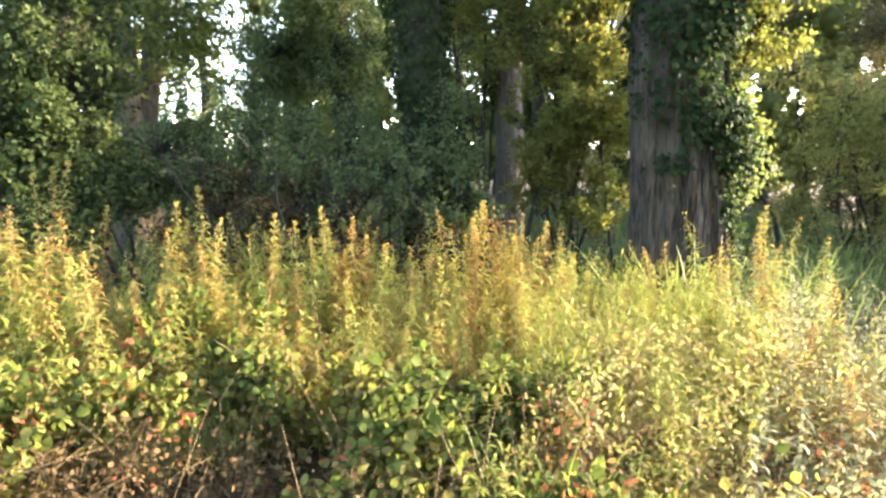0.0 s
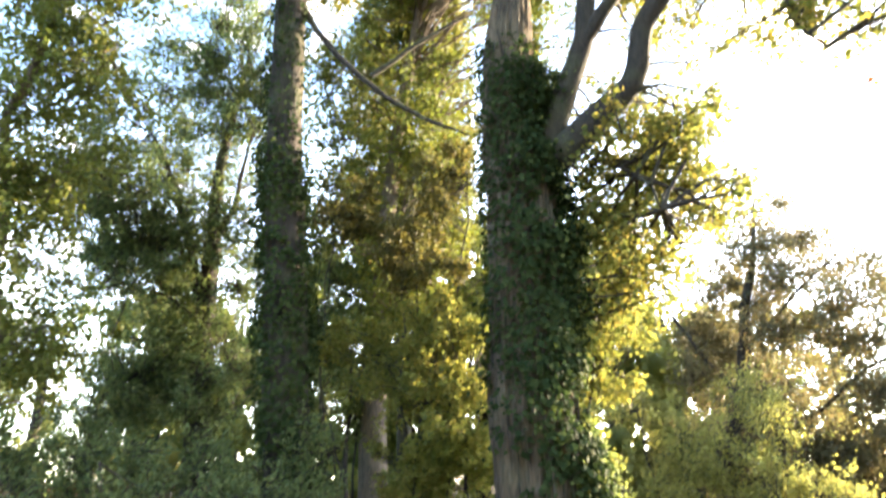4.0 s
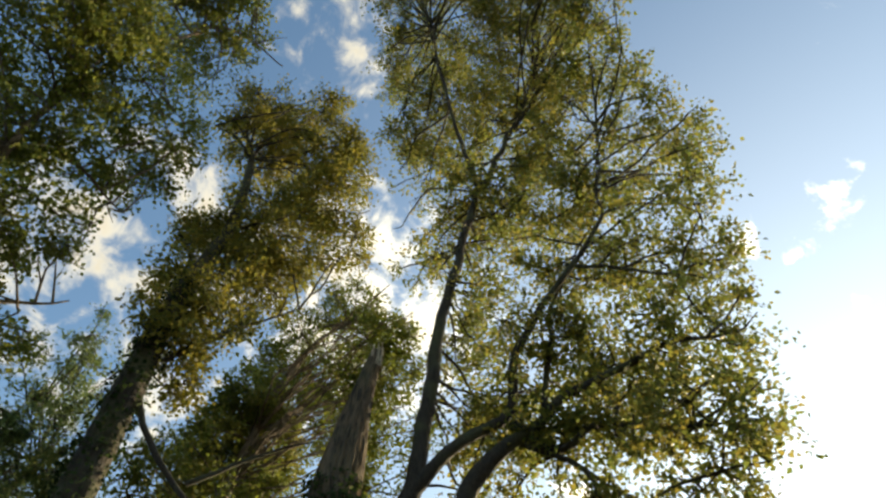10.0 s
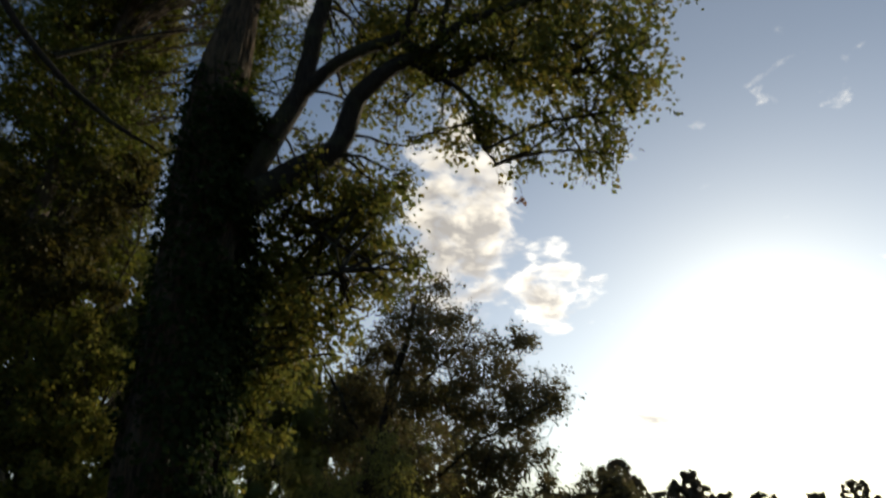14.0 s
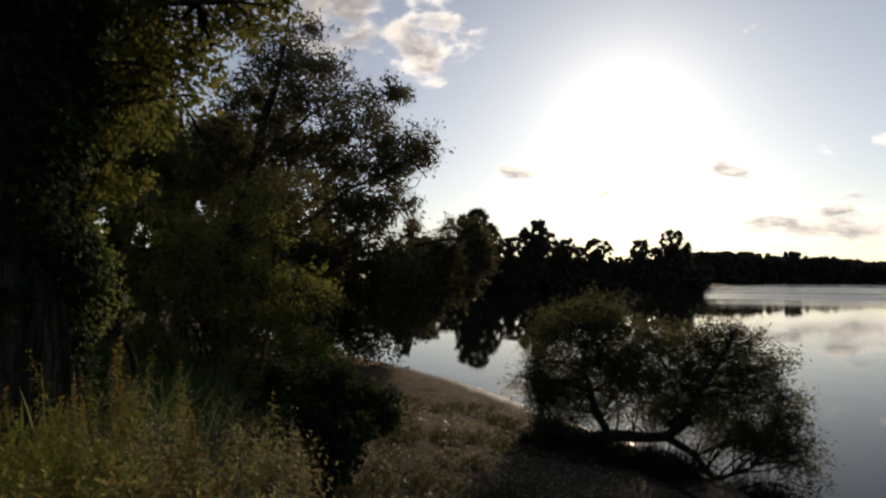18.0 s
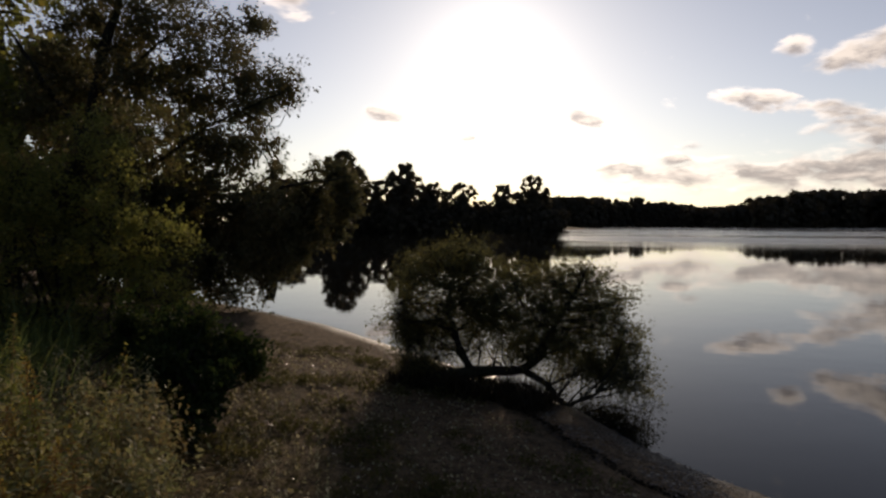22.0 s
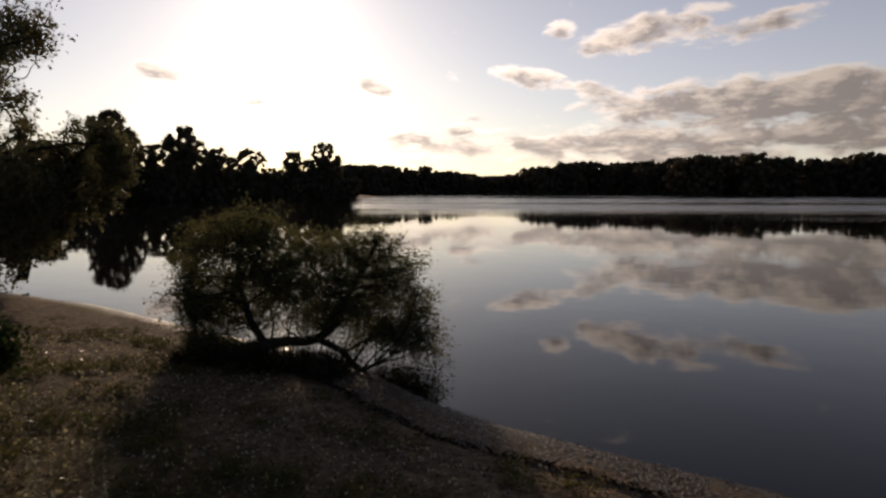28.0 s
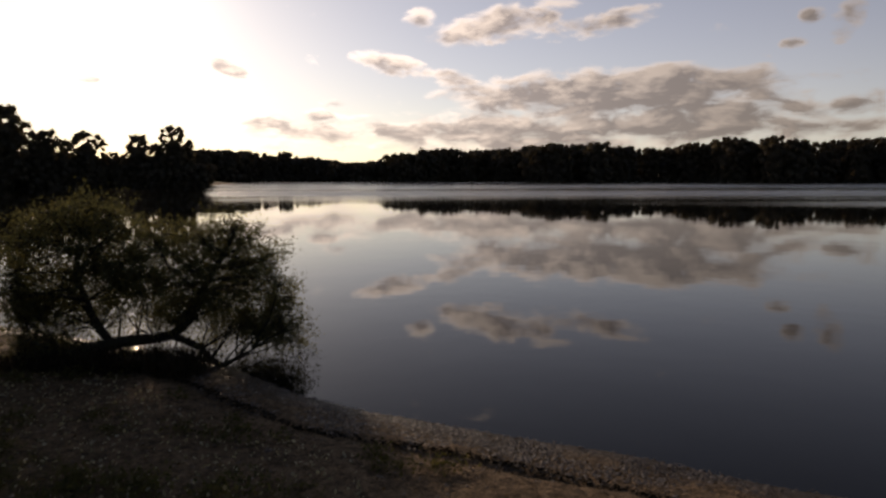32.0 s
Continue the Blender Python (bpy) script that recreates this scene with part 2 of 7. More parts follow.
# Lighter, greyer tone stands in for haze over the far trees.
LEAF_FAR_HAZED = leaf_material("far_leaf_hazed", [(0.13, 0.108, 0.09), (0.145, 0.12, 0.098), (0.16, 0.13, 0.104)], 0.7, 0.85)
LEAF_BRAMBLE = leaf_material("bramble_leaf", [(0.045, 0.072, 0.022), (0.09, 0.122, 0.031), (0.15, 0.178, 0.043), (0.24, 0.24, 0.064), (0.30, 0.24, 0.075)], 0.42, 0.6, 0.05)
LEAF_PALE = leaf_material("pale_herb_leaf", [(0.16, 0.18, 0.06), (0.26, 0.265, 0.09), (0.38, 0.345, 0.13), (0.43, 0.36, 0.16), (0.36, 0.25, 0.11)], 0.36, 0.55)
LEAF_SAGE = leaf_material("sage_leaf", [(0.13, 0.15, 0.08), (0.21, 0.225, 0.12), (0.31, 0.30, 0.165), (0.40, 0.35, 0.20), (0.33, 0.24, 0.13)], 0.34, 0.55, 0.12)
LEAF_ROD = leaf_material("goldenrod_leaf", [(0.12, 0.175, 0.034), (0.21, 0.26, 0.052), (0.33, 0.34, 0.075), (0.41, 0.40, 0.105), (0.43, 0.35, 0.10), (0.34, 0.20, 0.07)], 0.38, 0.6)
LEAF_RUST = leaf_material("rusty_goldenrod_leaf", [(0.24, 0.22, 0.055), (0.30, 0.20, 0.06), (0.36, 0.20, 0.07), (0.28, 0.13, 0.05), (0.19, 0.085, 0.04)], 0.40, 0.65)
PLUME = leaf_material("goldenrod_plume", [(0.34, 0.33, 0.09), (0.42, 0.36, 0.10), (0.43, 0.31, 0.09), (0.38, 0.22, 0.07), (0.26, 0.13, 0.06)], 0.40, 0.7)
GRASS = leaf_material("grass_blade", [(0.18, 0.235, 0.06), (0.31, 0.35, 0.10), (0.44, 0.43, 0.16), (0.52, 0.46, 0.23)], 0.38, 0.5)
DRY = leaf_material("dry_leaf", [(0.055, 0.036, 0.019), (0.11, 0.066, 0.03), (0.19, 0.12, 0.05)], 0.2, 0.7)
# Pale tone and gloss imitate backlit glints on fallen leaves.
GLINT_LEAF = leaf_material("glint_leaf", [(0.30, 0.25, 0.16), (0.45, 0.40, 0.28), (0.60, 0.55, 0.42)], 0.4, 0.3, 0.5)
TURF = leaf_material("dry_turf", [(0.065, 0.064, 0.028), (0.115, 0.105, 0.042), (0.18, 0.15, 0.062)], 0.35, 0.7)
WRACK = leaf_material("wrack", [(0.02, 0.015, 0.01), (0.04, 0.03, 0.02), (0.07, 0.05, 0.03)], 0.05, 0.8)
RED = leaf_material("red_leaf", [(0.20, 0.05, 0.035), (0.26, 0.07, 0.04), (0.28, 0.15, 0.06)], 0.35, 0.6)
BARK = bark_material("poplar_bark", (0.007, 0.005, 0.003), (0.122, 0.083, 0.053), 0.8, 0.2)
BARK_DARK = bark_material("dark_bark", (0.012, 0.009, 0.006), (0.036, 0.026, 0.018), 1.4, 0.4)
BARK_PALE = bark_material("grey_bark", (0.045, 0.033, 0.023), (0.15, 0.108, 0.074), 1.2, 0.2)
STEM = bark_material("plant_stem", (0.16, 0.09, 0.04), (0.33, 0.22, 0.09), 4.0)
DEADWOOD = bark_material("dead_wood", (0.12, 0.09, 0.06), (0.36, 0.29, 0.21), 1.6)


def ground_material():
    m, g = material("bank_soil")
    place = g.node("ShaderNodeTexCoord").outputs["Object"]
    big = g.noise(place, 0.35, 4.0)
    mid = g.noise(place, 2.6, 5.0, 0.6)
    fine = g.noise(place, 24.0, 5.0, 0.7)
    pebble = g.node("ShaderNodeTexVoronoi", Vector=place, Scale=16.0)
    sand = g.ramp(fine, [(0.3, (0.042, 0.032, 0.022)), (0.7, (0.235, 0.165, 0.108))])
    soil = g.ramp(mid, [(0.3, (0.035, 0.026, 0.016)), (0.7, (0.10, 0.07, 0.04))])
    grass = g.ramp(fine, [(0.3, (0.035, 0.028, 0.013)), (0.7, (0.12, 0.09, 0.040))])
    height = g.node("ShaderNodeSeparateXYZ", Vector=place).outputs[2]
    up = g.math("ADD", height, g.math("MULTIPLY", g.math("SUBTRACT", mid, 0.5), 0.7))
    tone = g.mix(g.node("ShaderNodeMapRange", Value=g.math("ADD", up, g.math("MULTIPLY", big, 0.3)), i1=0.55, i2=0.95).outputs[0], sand, grass)
    tone = g.mix(g.node("ShaderNodeMapRange", Value=up, i1=0.95, i2=1.4).outputs[0], tone, soil)
    grit = g.math("GREATER_THAN", g.node("ShaderNodeSeparateColor", Color=pebble.outputs["Color"]).outputs[0], 0.8)
    tone = g.mix(g.math("MULTIPLY", grit, 0.4), tone, (0.15, 0.11, 0.075, 1))
    blotch = g.ramp(g.noise(place, 7.0, 4.0, 0.65), [(0.35, (0.45, 0.43, 0.40)), (0.62, (1.35, 1.3, 1.2))])
    tone = g.mix(1.0, tone, blotch, "MULTIPLY")
    wet = g.node("ShaderNodeMapRange", Value=height, i1=0.12, i2=0.02).outputs[0]
    tone = g.mix(wet, tone, g.mix(1.0, tone, (0.4, 0.4, 0.4, 1), "MULTIPLY"))
    p = g.node("ShaderNodeBsdfPrincipled", Base_Color=tone, Roughness=g.node("ShaderNodeMapRange", Value=wet, i3=0.92, i4=0.35).outputs[0])
    p.inputs["Specular IOR Level"].default_value = 0.08
    relief = g.math("ADD", g.math("MULTIPLY", fine, 0.6), g.math("ADD", mid, g.math("MULTIPLY", pebble.outputs["Distance"], -0.5)))
    finish(g, p.outputs[0], relief, 0.9, 0.05, p)
    return m


def water_material():
    m, g = material("lake_water")
    place = g.node("ShaderNodeTexCoord").outputs["Object"]
    far = g.node("ShaderNodeVectorMath", {"operation": "LENGTH"}, i0=place).outputs[1]
    bands = g.noise(g.node("ShaderNodeMapping", Vector=place, Rotation=(0, 0, radians(-10)), Scale=(0.02, 0.0016, 1.0)).outputs[0], 1.0, 3.0, 0.6)
    small = g.noise(place, 1.6, 3.0)
    swell = g.noise(place, 0.35, 2.0)
    breeze = g.math("MULTIPLY", g.node("ShaderNodeMapRange", Value=bands, i1=0.36, i2=0.60, i3=0.03).outputs[0],
                    g.node("ShaderNodeMapRange", Value=far, i1=85.0, i2=125.0).outputs[0])
    seen = g.node("ShaderNodeSeparateXYZ", Vector=place)
    open_water = g.node("ShaderNodeMapRange", Value=g.math("DIVIDE", seen.outputs[1], g.math("MAXIMUM", seen.outputs[0], 1.0)), i1=0.272, i2=0.245).outputs[0]
    breeze = g.math("MULTIPLY", breeze, open_water)
    tone = g.mix(g.noise(place, 0.05, 2.0), (0.006, 0.0056, 0.0045, 1), (0.009, 0.0083, 0.0065, 1))
    p = g.node("ShaderNodeBsdfPrincipled", Base_Color=tone, IOR=1.333,
               Roughness=g.math("ADD", 0.02, g.math("MULTIPLY", breeze, 0.30)))
    p.inputs["Specular IOR Level"].default_value = 0.19
    waves = g.math("ADD", g.math("MULTIPLY", swell, 1.0), g.math("MULTIPLY", small, 0.25))
    finish(g, p.outputs[0], waves, 0.10, 0.05, p)
    return m


def stone_material():
    m, g = material("beach_stone")
    own = g.node("ShaderNodeNewGeometry").outputs["Random Per Island"]
    place = g.node("ShaderNodeTexCoord").outputs["Object"]
    tone = g.ramp(own, [(0.0, (0.04, 0.028, 0.021)), (0.55, (0.10, 0.07, 0.05)), (0.9, (0.17, 0.125, 0.092)), (1.0, (0.38, 0.32, 0.26))])
    fine = g.noise(place, 50.0, 4.0)
    tone = g.mix(g.math("MULTIPLY", fine, 0.5), tone, g.mix(1.0, tone, (0.5, 0.5, 0.5, 1), "MULTIPLY"))
    p = g.node("ShaderNodeBsdfPrincipled", Base_Color=tone, Roughness=0.6)
    finish(g, p.outputs[0], fine, 0.4, 0.01, p)
    return m


SOIL, WATER, STONE = ground_material(), water_material(), stone_material()

# ---------------------------------------------------------------- mesh helpers


def unit(v):
    return v / np.maximum(np.linalg.norm(v, axis=-1, keepdims=True), 1e-9)


def np_mesh(name, vf, mat, smooth=False):
    V, F = np.asarray(vf[0], np.float32), np.asarray(vf[1], np.int32)
    me = bpy.data.meshes.new(name)
    me.vertices.add(len(V)), me.loops.add(F.size), me.polygons.add(len(F))
    me.vertices.foreach_set("co", V.ravel())
    me.loops.foreach_set("vertex_index", F.ravel())
    me.polygons.foreach_set("loop_start", np.arange(0, F.size, F.shape[1], dtype=np.int32))
    if smooth:
        me.polygons.foreach_set("use_smooth", np.ones(len(F), bool))
    me.materials.append(mat)
    me.update(calc_edges=True)
    me.validate()
    return me


def join(pieces):
    V, F, n = [], [], 0
    for v, f in pieces:
        V.append(v), F.append(np.asarray(f) + n)
        n += len(v)
    return np.concatenate(V), np.concatenate(F)


def thing(name, at, label, category, group="", kind=""):
    ob = new(name)
    ob.empty_display_size = 0.2
    ob.location = at
    return tagged(ob, label, category, group, kind)


def part(name, vf, mat, parent, label="", smooth=False):
    """One mesh under a thing; the points are given in the world's metres."""
    at = parent.location if parent.parent is None else parent.parent.location
    ob = new(name, np_mesh(name, (np.asarray(vf[0]) - np.array(at), vf[1]), mat, smooth))
    ob.parent = parent
    return tagged(ob, label)


def stuff(name, vf, mat, label, category, smooth=False, kind="stuff"):
    return tagged(new(name, np_mesh(name, vf, mat, smooth)), label, category, kind=kind)


def spline(pts, radii, step):
    """A smooth line through the points, with its radii."""
    P, R = np.array(pts, float), np.array(radii, float)
    if len(R) != len(P):
        R = np.interp(np.linspace(0, 1, len(P)), np.linspace(0, 1, len(R)), R)
    Q = np.vstack([2 * P[0] - P[1], P, 2 * P[-1] - P[-2]])
    out, rad = [], []
    for i in range(len(P) - 1):
        n = max(1, int(np.linalg.norm(P[i + 1] - P[i]) / step))
        a, b, c, d = Q[i:i + 4]
        for k in range(n):
            t = k / n
            out.append(0.5 * (2 * b + (c - a) * t + (2 * a - 5 * b + 4 * c - d) * t * t + (3 * b - a - 3 * c + d) * t ** 3))
            rad.append(R[i] * (1 - t) + R[i + 1] * t)
    return np.array(out + [P[-1]]), np.array(rad + [R[-1]])


def tube(pts, radii, sides=8, step=0.3, rough=0.0, seed=0.0, wander=0.0, furrow=0.0):
    """A limb: a tapered, uneven tube along a smooth line, closed at its end."""
    P, R = spline(pts, radii, step)
    if wander:
        W = np.array([noise.noise_vector(Vector(p) * 1.3 + Vector((seed, 0, 0))) for p in P])
        P = P + W * wander * np.minimum(1, np.arange(len(P)) / 3)[:, None]
    T = unit(np.gradient(P, axis=0))
    ref = np.array([1.0, 0, 0]) if abs(T[:, 2]).mean() > 0.6 else np.array([0, 0, 1.0])
    A = unit(np.cross(T, ref))
    B = np.cross(T, A)
    ang = np.linspace(0, 2 * np.pi, sides, endpoint=False)
    r = np.repeat(R[:, None], sides, 1)
    if rough:
        for i in range(len(P)):
            for j in range(sides):
                c, s = math.cos(ang[j]), math.sin(ang[j])
                q = Vector((c * 1.6 + seed, s * 1.6, P[i][2] * 0.35))
                r[i, j] *= 1 + rough * (noise.noise(q) + 0.6 * noise.noise(Vector((c * 7 + seed, s * 7, P[i][2] * 0.5))))
                if furrow:
                    twist = Vector((c * 9 + seed, s * 9, P[i][2] * 0.9))
                    r[i, j] *= 1 + furrow * (1 - 3.2 * abs(noise.noise(twist)) - abs(noise.noise(twist * 2.1)))
    V = P[:, None] + r[..., None] * (np.cos(ang)[None, :, None] * A[:, None] + np.sin(ang)[None, :, None] * B[:, None])
    V = np.vstack([V.reshape(-1, 3), P[-1:]])
    i, j = np.meshgrid(np.arange(len(P) - 1), np.arange(sides), indexing="ij")
    k = (j + 1) % sides
    F = np.stack([i * sides + j, i * sides + k, (i + 1) * sides + k, (i + 1) * sides + j], -1).reshape(-1, 4)
    F = np.vstack([F[:, [0, 1, 2]], F[:, [0, 2, 3]]])
    last = (len(P) - 1) * sides
    cap = np.array([[last + a, last + (a + 1) % sides, len(V) - 1] for a in range(sides)])
    return V, np.vstack([F, cap])


def leaves(at, axis, normal, length, width, fold=0.18):
    """Leaves of four corners, folded along the midrib."""
    a = unit(axis)
    b = unit(np.cross(normal, a))
    n = np.cross(a, b)
    L, W = np.asarray(length)[:, None], np.asarray(width)[:, None]
    mid = at + a * L * 0.42 + n * W * fold
    V = np.stack([at, mid + b * W * 0.5, at + a * L, mid - b * W * 0.5], 1).reshape(-1, 3)
    k = np.arange(len(at))[:, None] * 4
    return V, np.concatenate([k + [0, 1, 2], k + [0, 2, 3]])


def broad_leaves(at, axis, normal, length, width, rng, fold=0.2):
    """Broader leaves of eight corners, with a bent tip and uneven edges."""
    a = unit(axis)
    b = unit(np.cross(normal, a))
    n = np.cross(a, b)
    L, W = np.asarray(length)[:, None], np.asarray(width)[:, None]
    pts = [at]
    for s, w, side in ((0.18, 0.42, 1), (0.45, 0.52, 1), (0.76, 0.33, 1), (1.0, 0.0, 1), (0.76, 0.33, -1), (0.45, 0.52, -1), (0.18, 0.42, -1)):
        j = rng.uniform(0.85, 1.15, (len(at), 1))
        pts.append(at + a * L * s + b * W * w * side * j + n * (W * fold * w * 1.6 - L * 0.16 * s * s))
    V = np.stack(pts, 1).reshape(-1, 3)
    k = np.arange(len(at))[:, None] * 8
    return V, np.concatenate([k + t for t in ([0, 1, 7], [1, 2, 7], [7, 2, 6], [2, 3, 6], [6, 3, 5], [3, 4, 5])])


def blades(at, way, length, width, droop, rng):
    """Strap leaves in three bends, for grass and the leaves of herbs."""
    n = len(at)
    way = unit(way)
    side = unit(np.cross(way, np.array([0, 0, 1.0])) + rng.normal(0, 0.15, (n, 3)))
    L, W, D = np.asarray(length)[:, None], np.asarray(width)[:, None], np.asarray(droop)[:, None]
    down = np.array([0, 0, -1.0])
    p1 = at + way * L * 0.38 + down * L * D * 0.12
    p2 = at + way * L * 0.72 + down * L * D * 0.45
    p3 = at + way * L * 0.98 + down * L * D
    V = np.stack([at - side * W * 0.3, at + side * W * 0.3, p1 - side * W * 0.5, p1 + side * W * 0.5, p2 - side * W * 0.36, p2 + side * W * 0.36, p3], 1)
    k = np.arange(n)[:, None] * 7
    F = np.concatenate([k + [0, 1, 3], k + [0, 3, 2], k + [2, 3, 5], k + [2, 5, 4], k + [4, 5, 6]])
    return V.reshape(-1, 3), F


def sprays(clumps, count, per, size, rng, twig=0.3, spread=0.05, gaps=0.15, shell=0.45, aspect=0.8, squash=0.85, hang=0.25, up=0.4, bough=0.7, broad=False):
    """Leafy boughs in rounded clumps: twigs set along each bough, leaves close along each twig. Gives the leaves and the twigs' feet and tips."""
    C = np.array(clumps, float)
    w = C[:, 3] ** 2.3
    n = max(1, count // 6)
    pick = rng.choice(len(C), n, p=w / w.sum())
    d = unit(rng.normal(0, 1, (n, 3)))
    r = rng.random(n) ** shell
    heart = C[pick, :3] + d * (C[pick, 3] * r * rng.uniform(0.8, 1.2, n))[:, None] * np.array([1, 1, squash])
    long = np.minimum(bough, 0.75 * C[pick, 3]) * rng.uniform(0.6, 1.3, n)
    line = unit(d * 0.8 + rng.normal(0, 0.5, (n, 3)) * np.array([1, 1, 0.6]) + np.array([0, 0, -hang * 0.6]))
    own = rng.integers(0, n, count)
    along = rng.uniform(-0.75, 0.35, count)
    feet = heart[own] + line[own] * (long[own] * along)[:, None] + rng.normal(0, 0.25 * spread, (count, 3))
    feet[:, 2] -= hang * 0.25 * np.maximum(0, along + 0.2) ** 2 * long[own]
    f = 1.0 / max(0.3, float(np.median(C[:, 3])))
    keep = np.array([noise.noise(Vector(p) * f) + 0.5 * noise.noise(Vector(p) * f * 2.3) for p in heart])[own] > -0.45 + gaps
    feet, own = feet[keep], own[keep]
    n = len(feet)
    way = unit(line[own] * 0.75 + rng.normal(0, 0.6, (n, 3)) + np.array([0, 0, -hang]))
    tl = twig * rng.uniform(0.6, 1.3, n)
    tips = feet + way * tl[:, None]
    m = np.repeat(np.arange(n), per)
    s = rng.random(len(m)) ** 0.8
    at = feet[m] + way[m] * (tl[m] * s)[:, None] + rng.normal(0, spread, (len(m), 3))
    axis = way[m] * 0.5 + rng.normal(0, 0.6, (len(m), 3)) + np.array([0, 0, -hang])
    normal = rng.normal(0, 0.6, (len(m), 3)) + np.array([0, 0, up])
    L = size * rng.uniform(0.6, 1.25, len(m))
    if broad:
        return broad_leaves(at, axis, normal, L, L * aspect, rng), feet, tips
    return leaves(at, axis, normal, L, L * aspect), feet, tips


def twigs(feet, tips, skeleton, rng, share=0.5, radius=0.012):
    """Thin branches from the limbs to the sprays."""
    S = np.array(skeleton, float)
    keep = rng.random(len(feet)) < share
    a, b = feet[keep], tips[keep]
    near = np.array([S[np.argmin((((S - p) ** 2).sum(1) + 0.25 * np.maximum(0, S[:, 2] - p[2]) ** 2) * rng.uniform(0.5, 2.0, len(S)))] for p in a])
    short = np.linalg.norm(a - near, axis=1) < 2.2
    a, b, near = a[short], b[short], near[short]
    m1 = near * 0.55 + a * 0.45 + rng.normal(0, 0.12, a.shape)
    P = np.stack([near, m1, a, b], 1)
    R = radius * np.array([1.0, 0.8, 0.5, 0.2])[None] * rng.uniform(0.7, 1.5, len(a))[:, None]
    T = unit(b - near)
    A = unit(np.cross(T, rng.normal(0, 1, T.shape)))
    B = np.cross(T, A)
    V = []
    for q in range(3):
        th = 2 * np.pi * q / 3
        V.append(P + R[..., None] * (math.cos(th) * A + math.sin(th) * B)[:, None])
    V = np.stack(V, 2).reshape(-1, 3)
    F = []
    base = np.arange(len(a))[:, None] * 12
    for i in range(3):
        for q in range(3):
            u, v = i * 3 + q, i * 3 + (q + 1) % 3
            F += [base + [u, v, v + 3], base + [u, v + 3, u + 3]]
    return V, np.concatenate(F)


def ivy(line, radii, count, rng, z0, z1, facing=None, bulge=0.14, size=0.065):
    """Ivy: leaves that lap over one another round a trunk."""
    P, R = spline(line, radii, 0.1)
    ok = (P[:, 2] > z0) & (P[:, 2] < z1)
    P, R = P[ok], R[ok]
    i = rng.integers(0, len(P), count)
    if facing is None:
        th = rng.uniform(0, 2 * np.pi, count)
    else:
        th = rng.normal(facing[0], facing[1], count)
    out = np.stack([np.cos(th), np.sin(th), np.zeros(count)], 1)
    lump = np.array([noise.noise(Vector((math.cos(a) * 1.5, math.sin(a) * 1.5, P[k][2] * 1.2))) for a, k in zip(th, i)])
    keep = lump > -0.38
    i, out, lump, th = i[keep], out[keep], lump[keep], th[keep]
    n = len(i)
    depth = bulge * (0.35 + np.maximum(0, lump + 0.3)) * rng.uniform(0.3, 1.2, n)
    at = P[i] + out * (R[i] + depth)[:, None] + rng.normal(0, 0.04, (n, 3))
    axis = np.array([0, 0, -0.7]) + out * 0.35 + rng.normal(0, 0.4, (n, 3))
    normal = out + rng.normal(0, 0.4, (n, 3)) + np.array([0, 0, 0.3])
    L = size * rng.uniform(0.6, 1.3, n)
    return leaves(at, axis, normal, L, L * 0.95)

# ---------------------------------------------------------------- ground and lake
# the lake's outline, from the beach in front round the bay, the headland and the far shore
LAKE = np.array([(5.2, -7.5), (6.7, -4.7), (7.7, -3.3), (8.65, -1.5), (9.7, 0.3), (10.6, 1.45), (12.4, 3.1), (14.4, 6.0), (16.3, 9.3), (19.0, 13.9),
                 (21.2, 19.4), (23.5, 27.0), (30, 45), (52, 80), (105, 120), (190, 155), (255, 135), (300, 88), (312, 78),
                 (390, 85), (560, 140), (640, 20), (640, -180), (560, -420), (330, -470), (80, -300), (8, -60), (2, -18)], float)


def inland(p):
    """Metres from the water's edge, more than zero on land."""
    p = np.asarray(p, float)
    best = np.full(len(p), 1e9)
    inside = np.zeros(len(p), bool)
    for a, b in zip(LAKE, np.roll(LAKE, -1, 0)):
        ab = b - a
        t = np.clip(((p - a) @ ab) / (ab @ ab), 0, 1)
        best = np.minimum(best, np.linalg.norm(p - a - t[:, None] * ab, axis=1))
        cross = (a[1] > p[:, 1]) != (b[1] > p[:, 1])
        x = a[0] + (p[:, 1] - a[1]) * ab[0] / (ab[1] if abs(ab[1]) > 1e-9 else 1e-9)
        inside ^= cross & (p[:, 0] < x)
    return np.where(inside, -best, best)


def ground_z(p):
    p = np.asarray(p, float)
    s = inland(p)
    z = np.interp(s, [-60, -8, 0, 1.1, 1.35, 1.7, 5, 8, 9.2, 14, 40, 3000], [-4, -0.9, 0, 0.17, 0.15, 0.26, 0.62, 0.92, 1.28, 1.4, 1.6, 2.0])
    return z, s


def lift(p):
    """Points of the plan set down on the ground."""
    return np.column_stack([p, ground_z(p)[0]])


def polar_sheet(radii, angles, water=False):
    r, a = np.meshgrid(radii, angles, indexing="ij")
    P = np.stack([0.9 + np.cos(a) * r, np.sin(a) * r - 0.6], -1).reshape(-1, 2)
    z, s = ground_z(P)
    bump = np.array([noise.noise(Vector((x * 0.9, y * 0.9, 0))) * 0.05 + noise.noise(Vector((x * 4, y * 4, 3))) * 0.028 for x, y in P])
    z = z + bump * np.clip(s / 0.6, 0.15, 1)
    V = np.column_stack([P, z])
    n = len(angles)
    i, j = np.meshgrid(np.arange(len(radii) - 1), np.arange(n), indexing="ij")
    k = (j + 1) % n
    F = np.stack([i * n + j, (i + 1) * n + j, (i + 1) * n + k, i * n + k], -1).reshape(-1, 4)
    return V, F


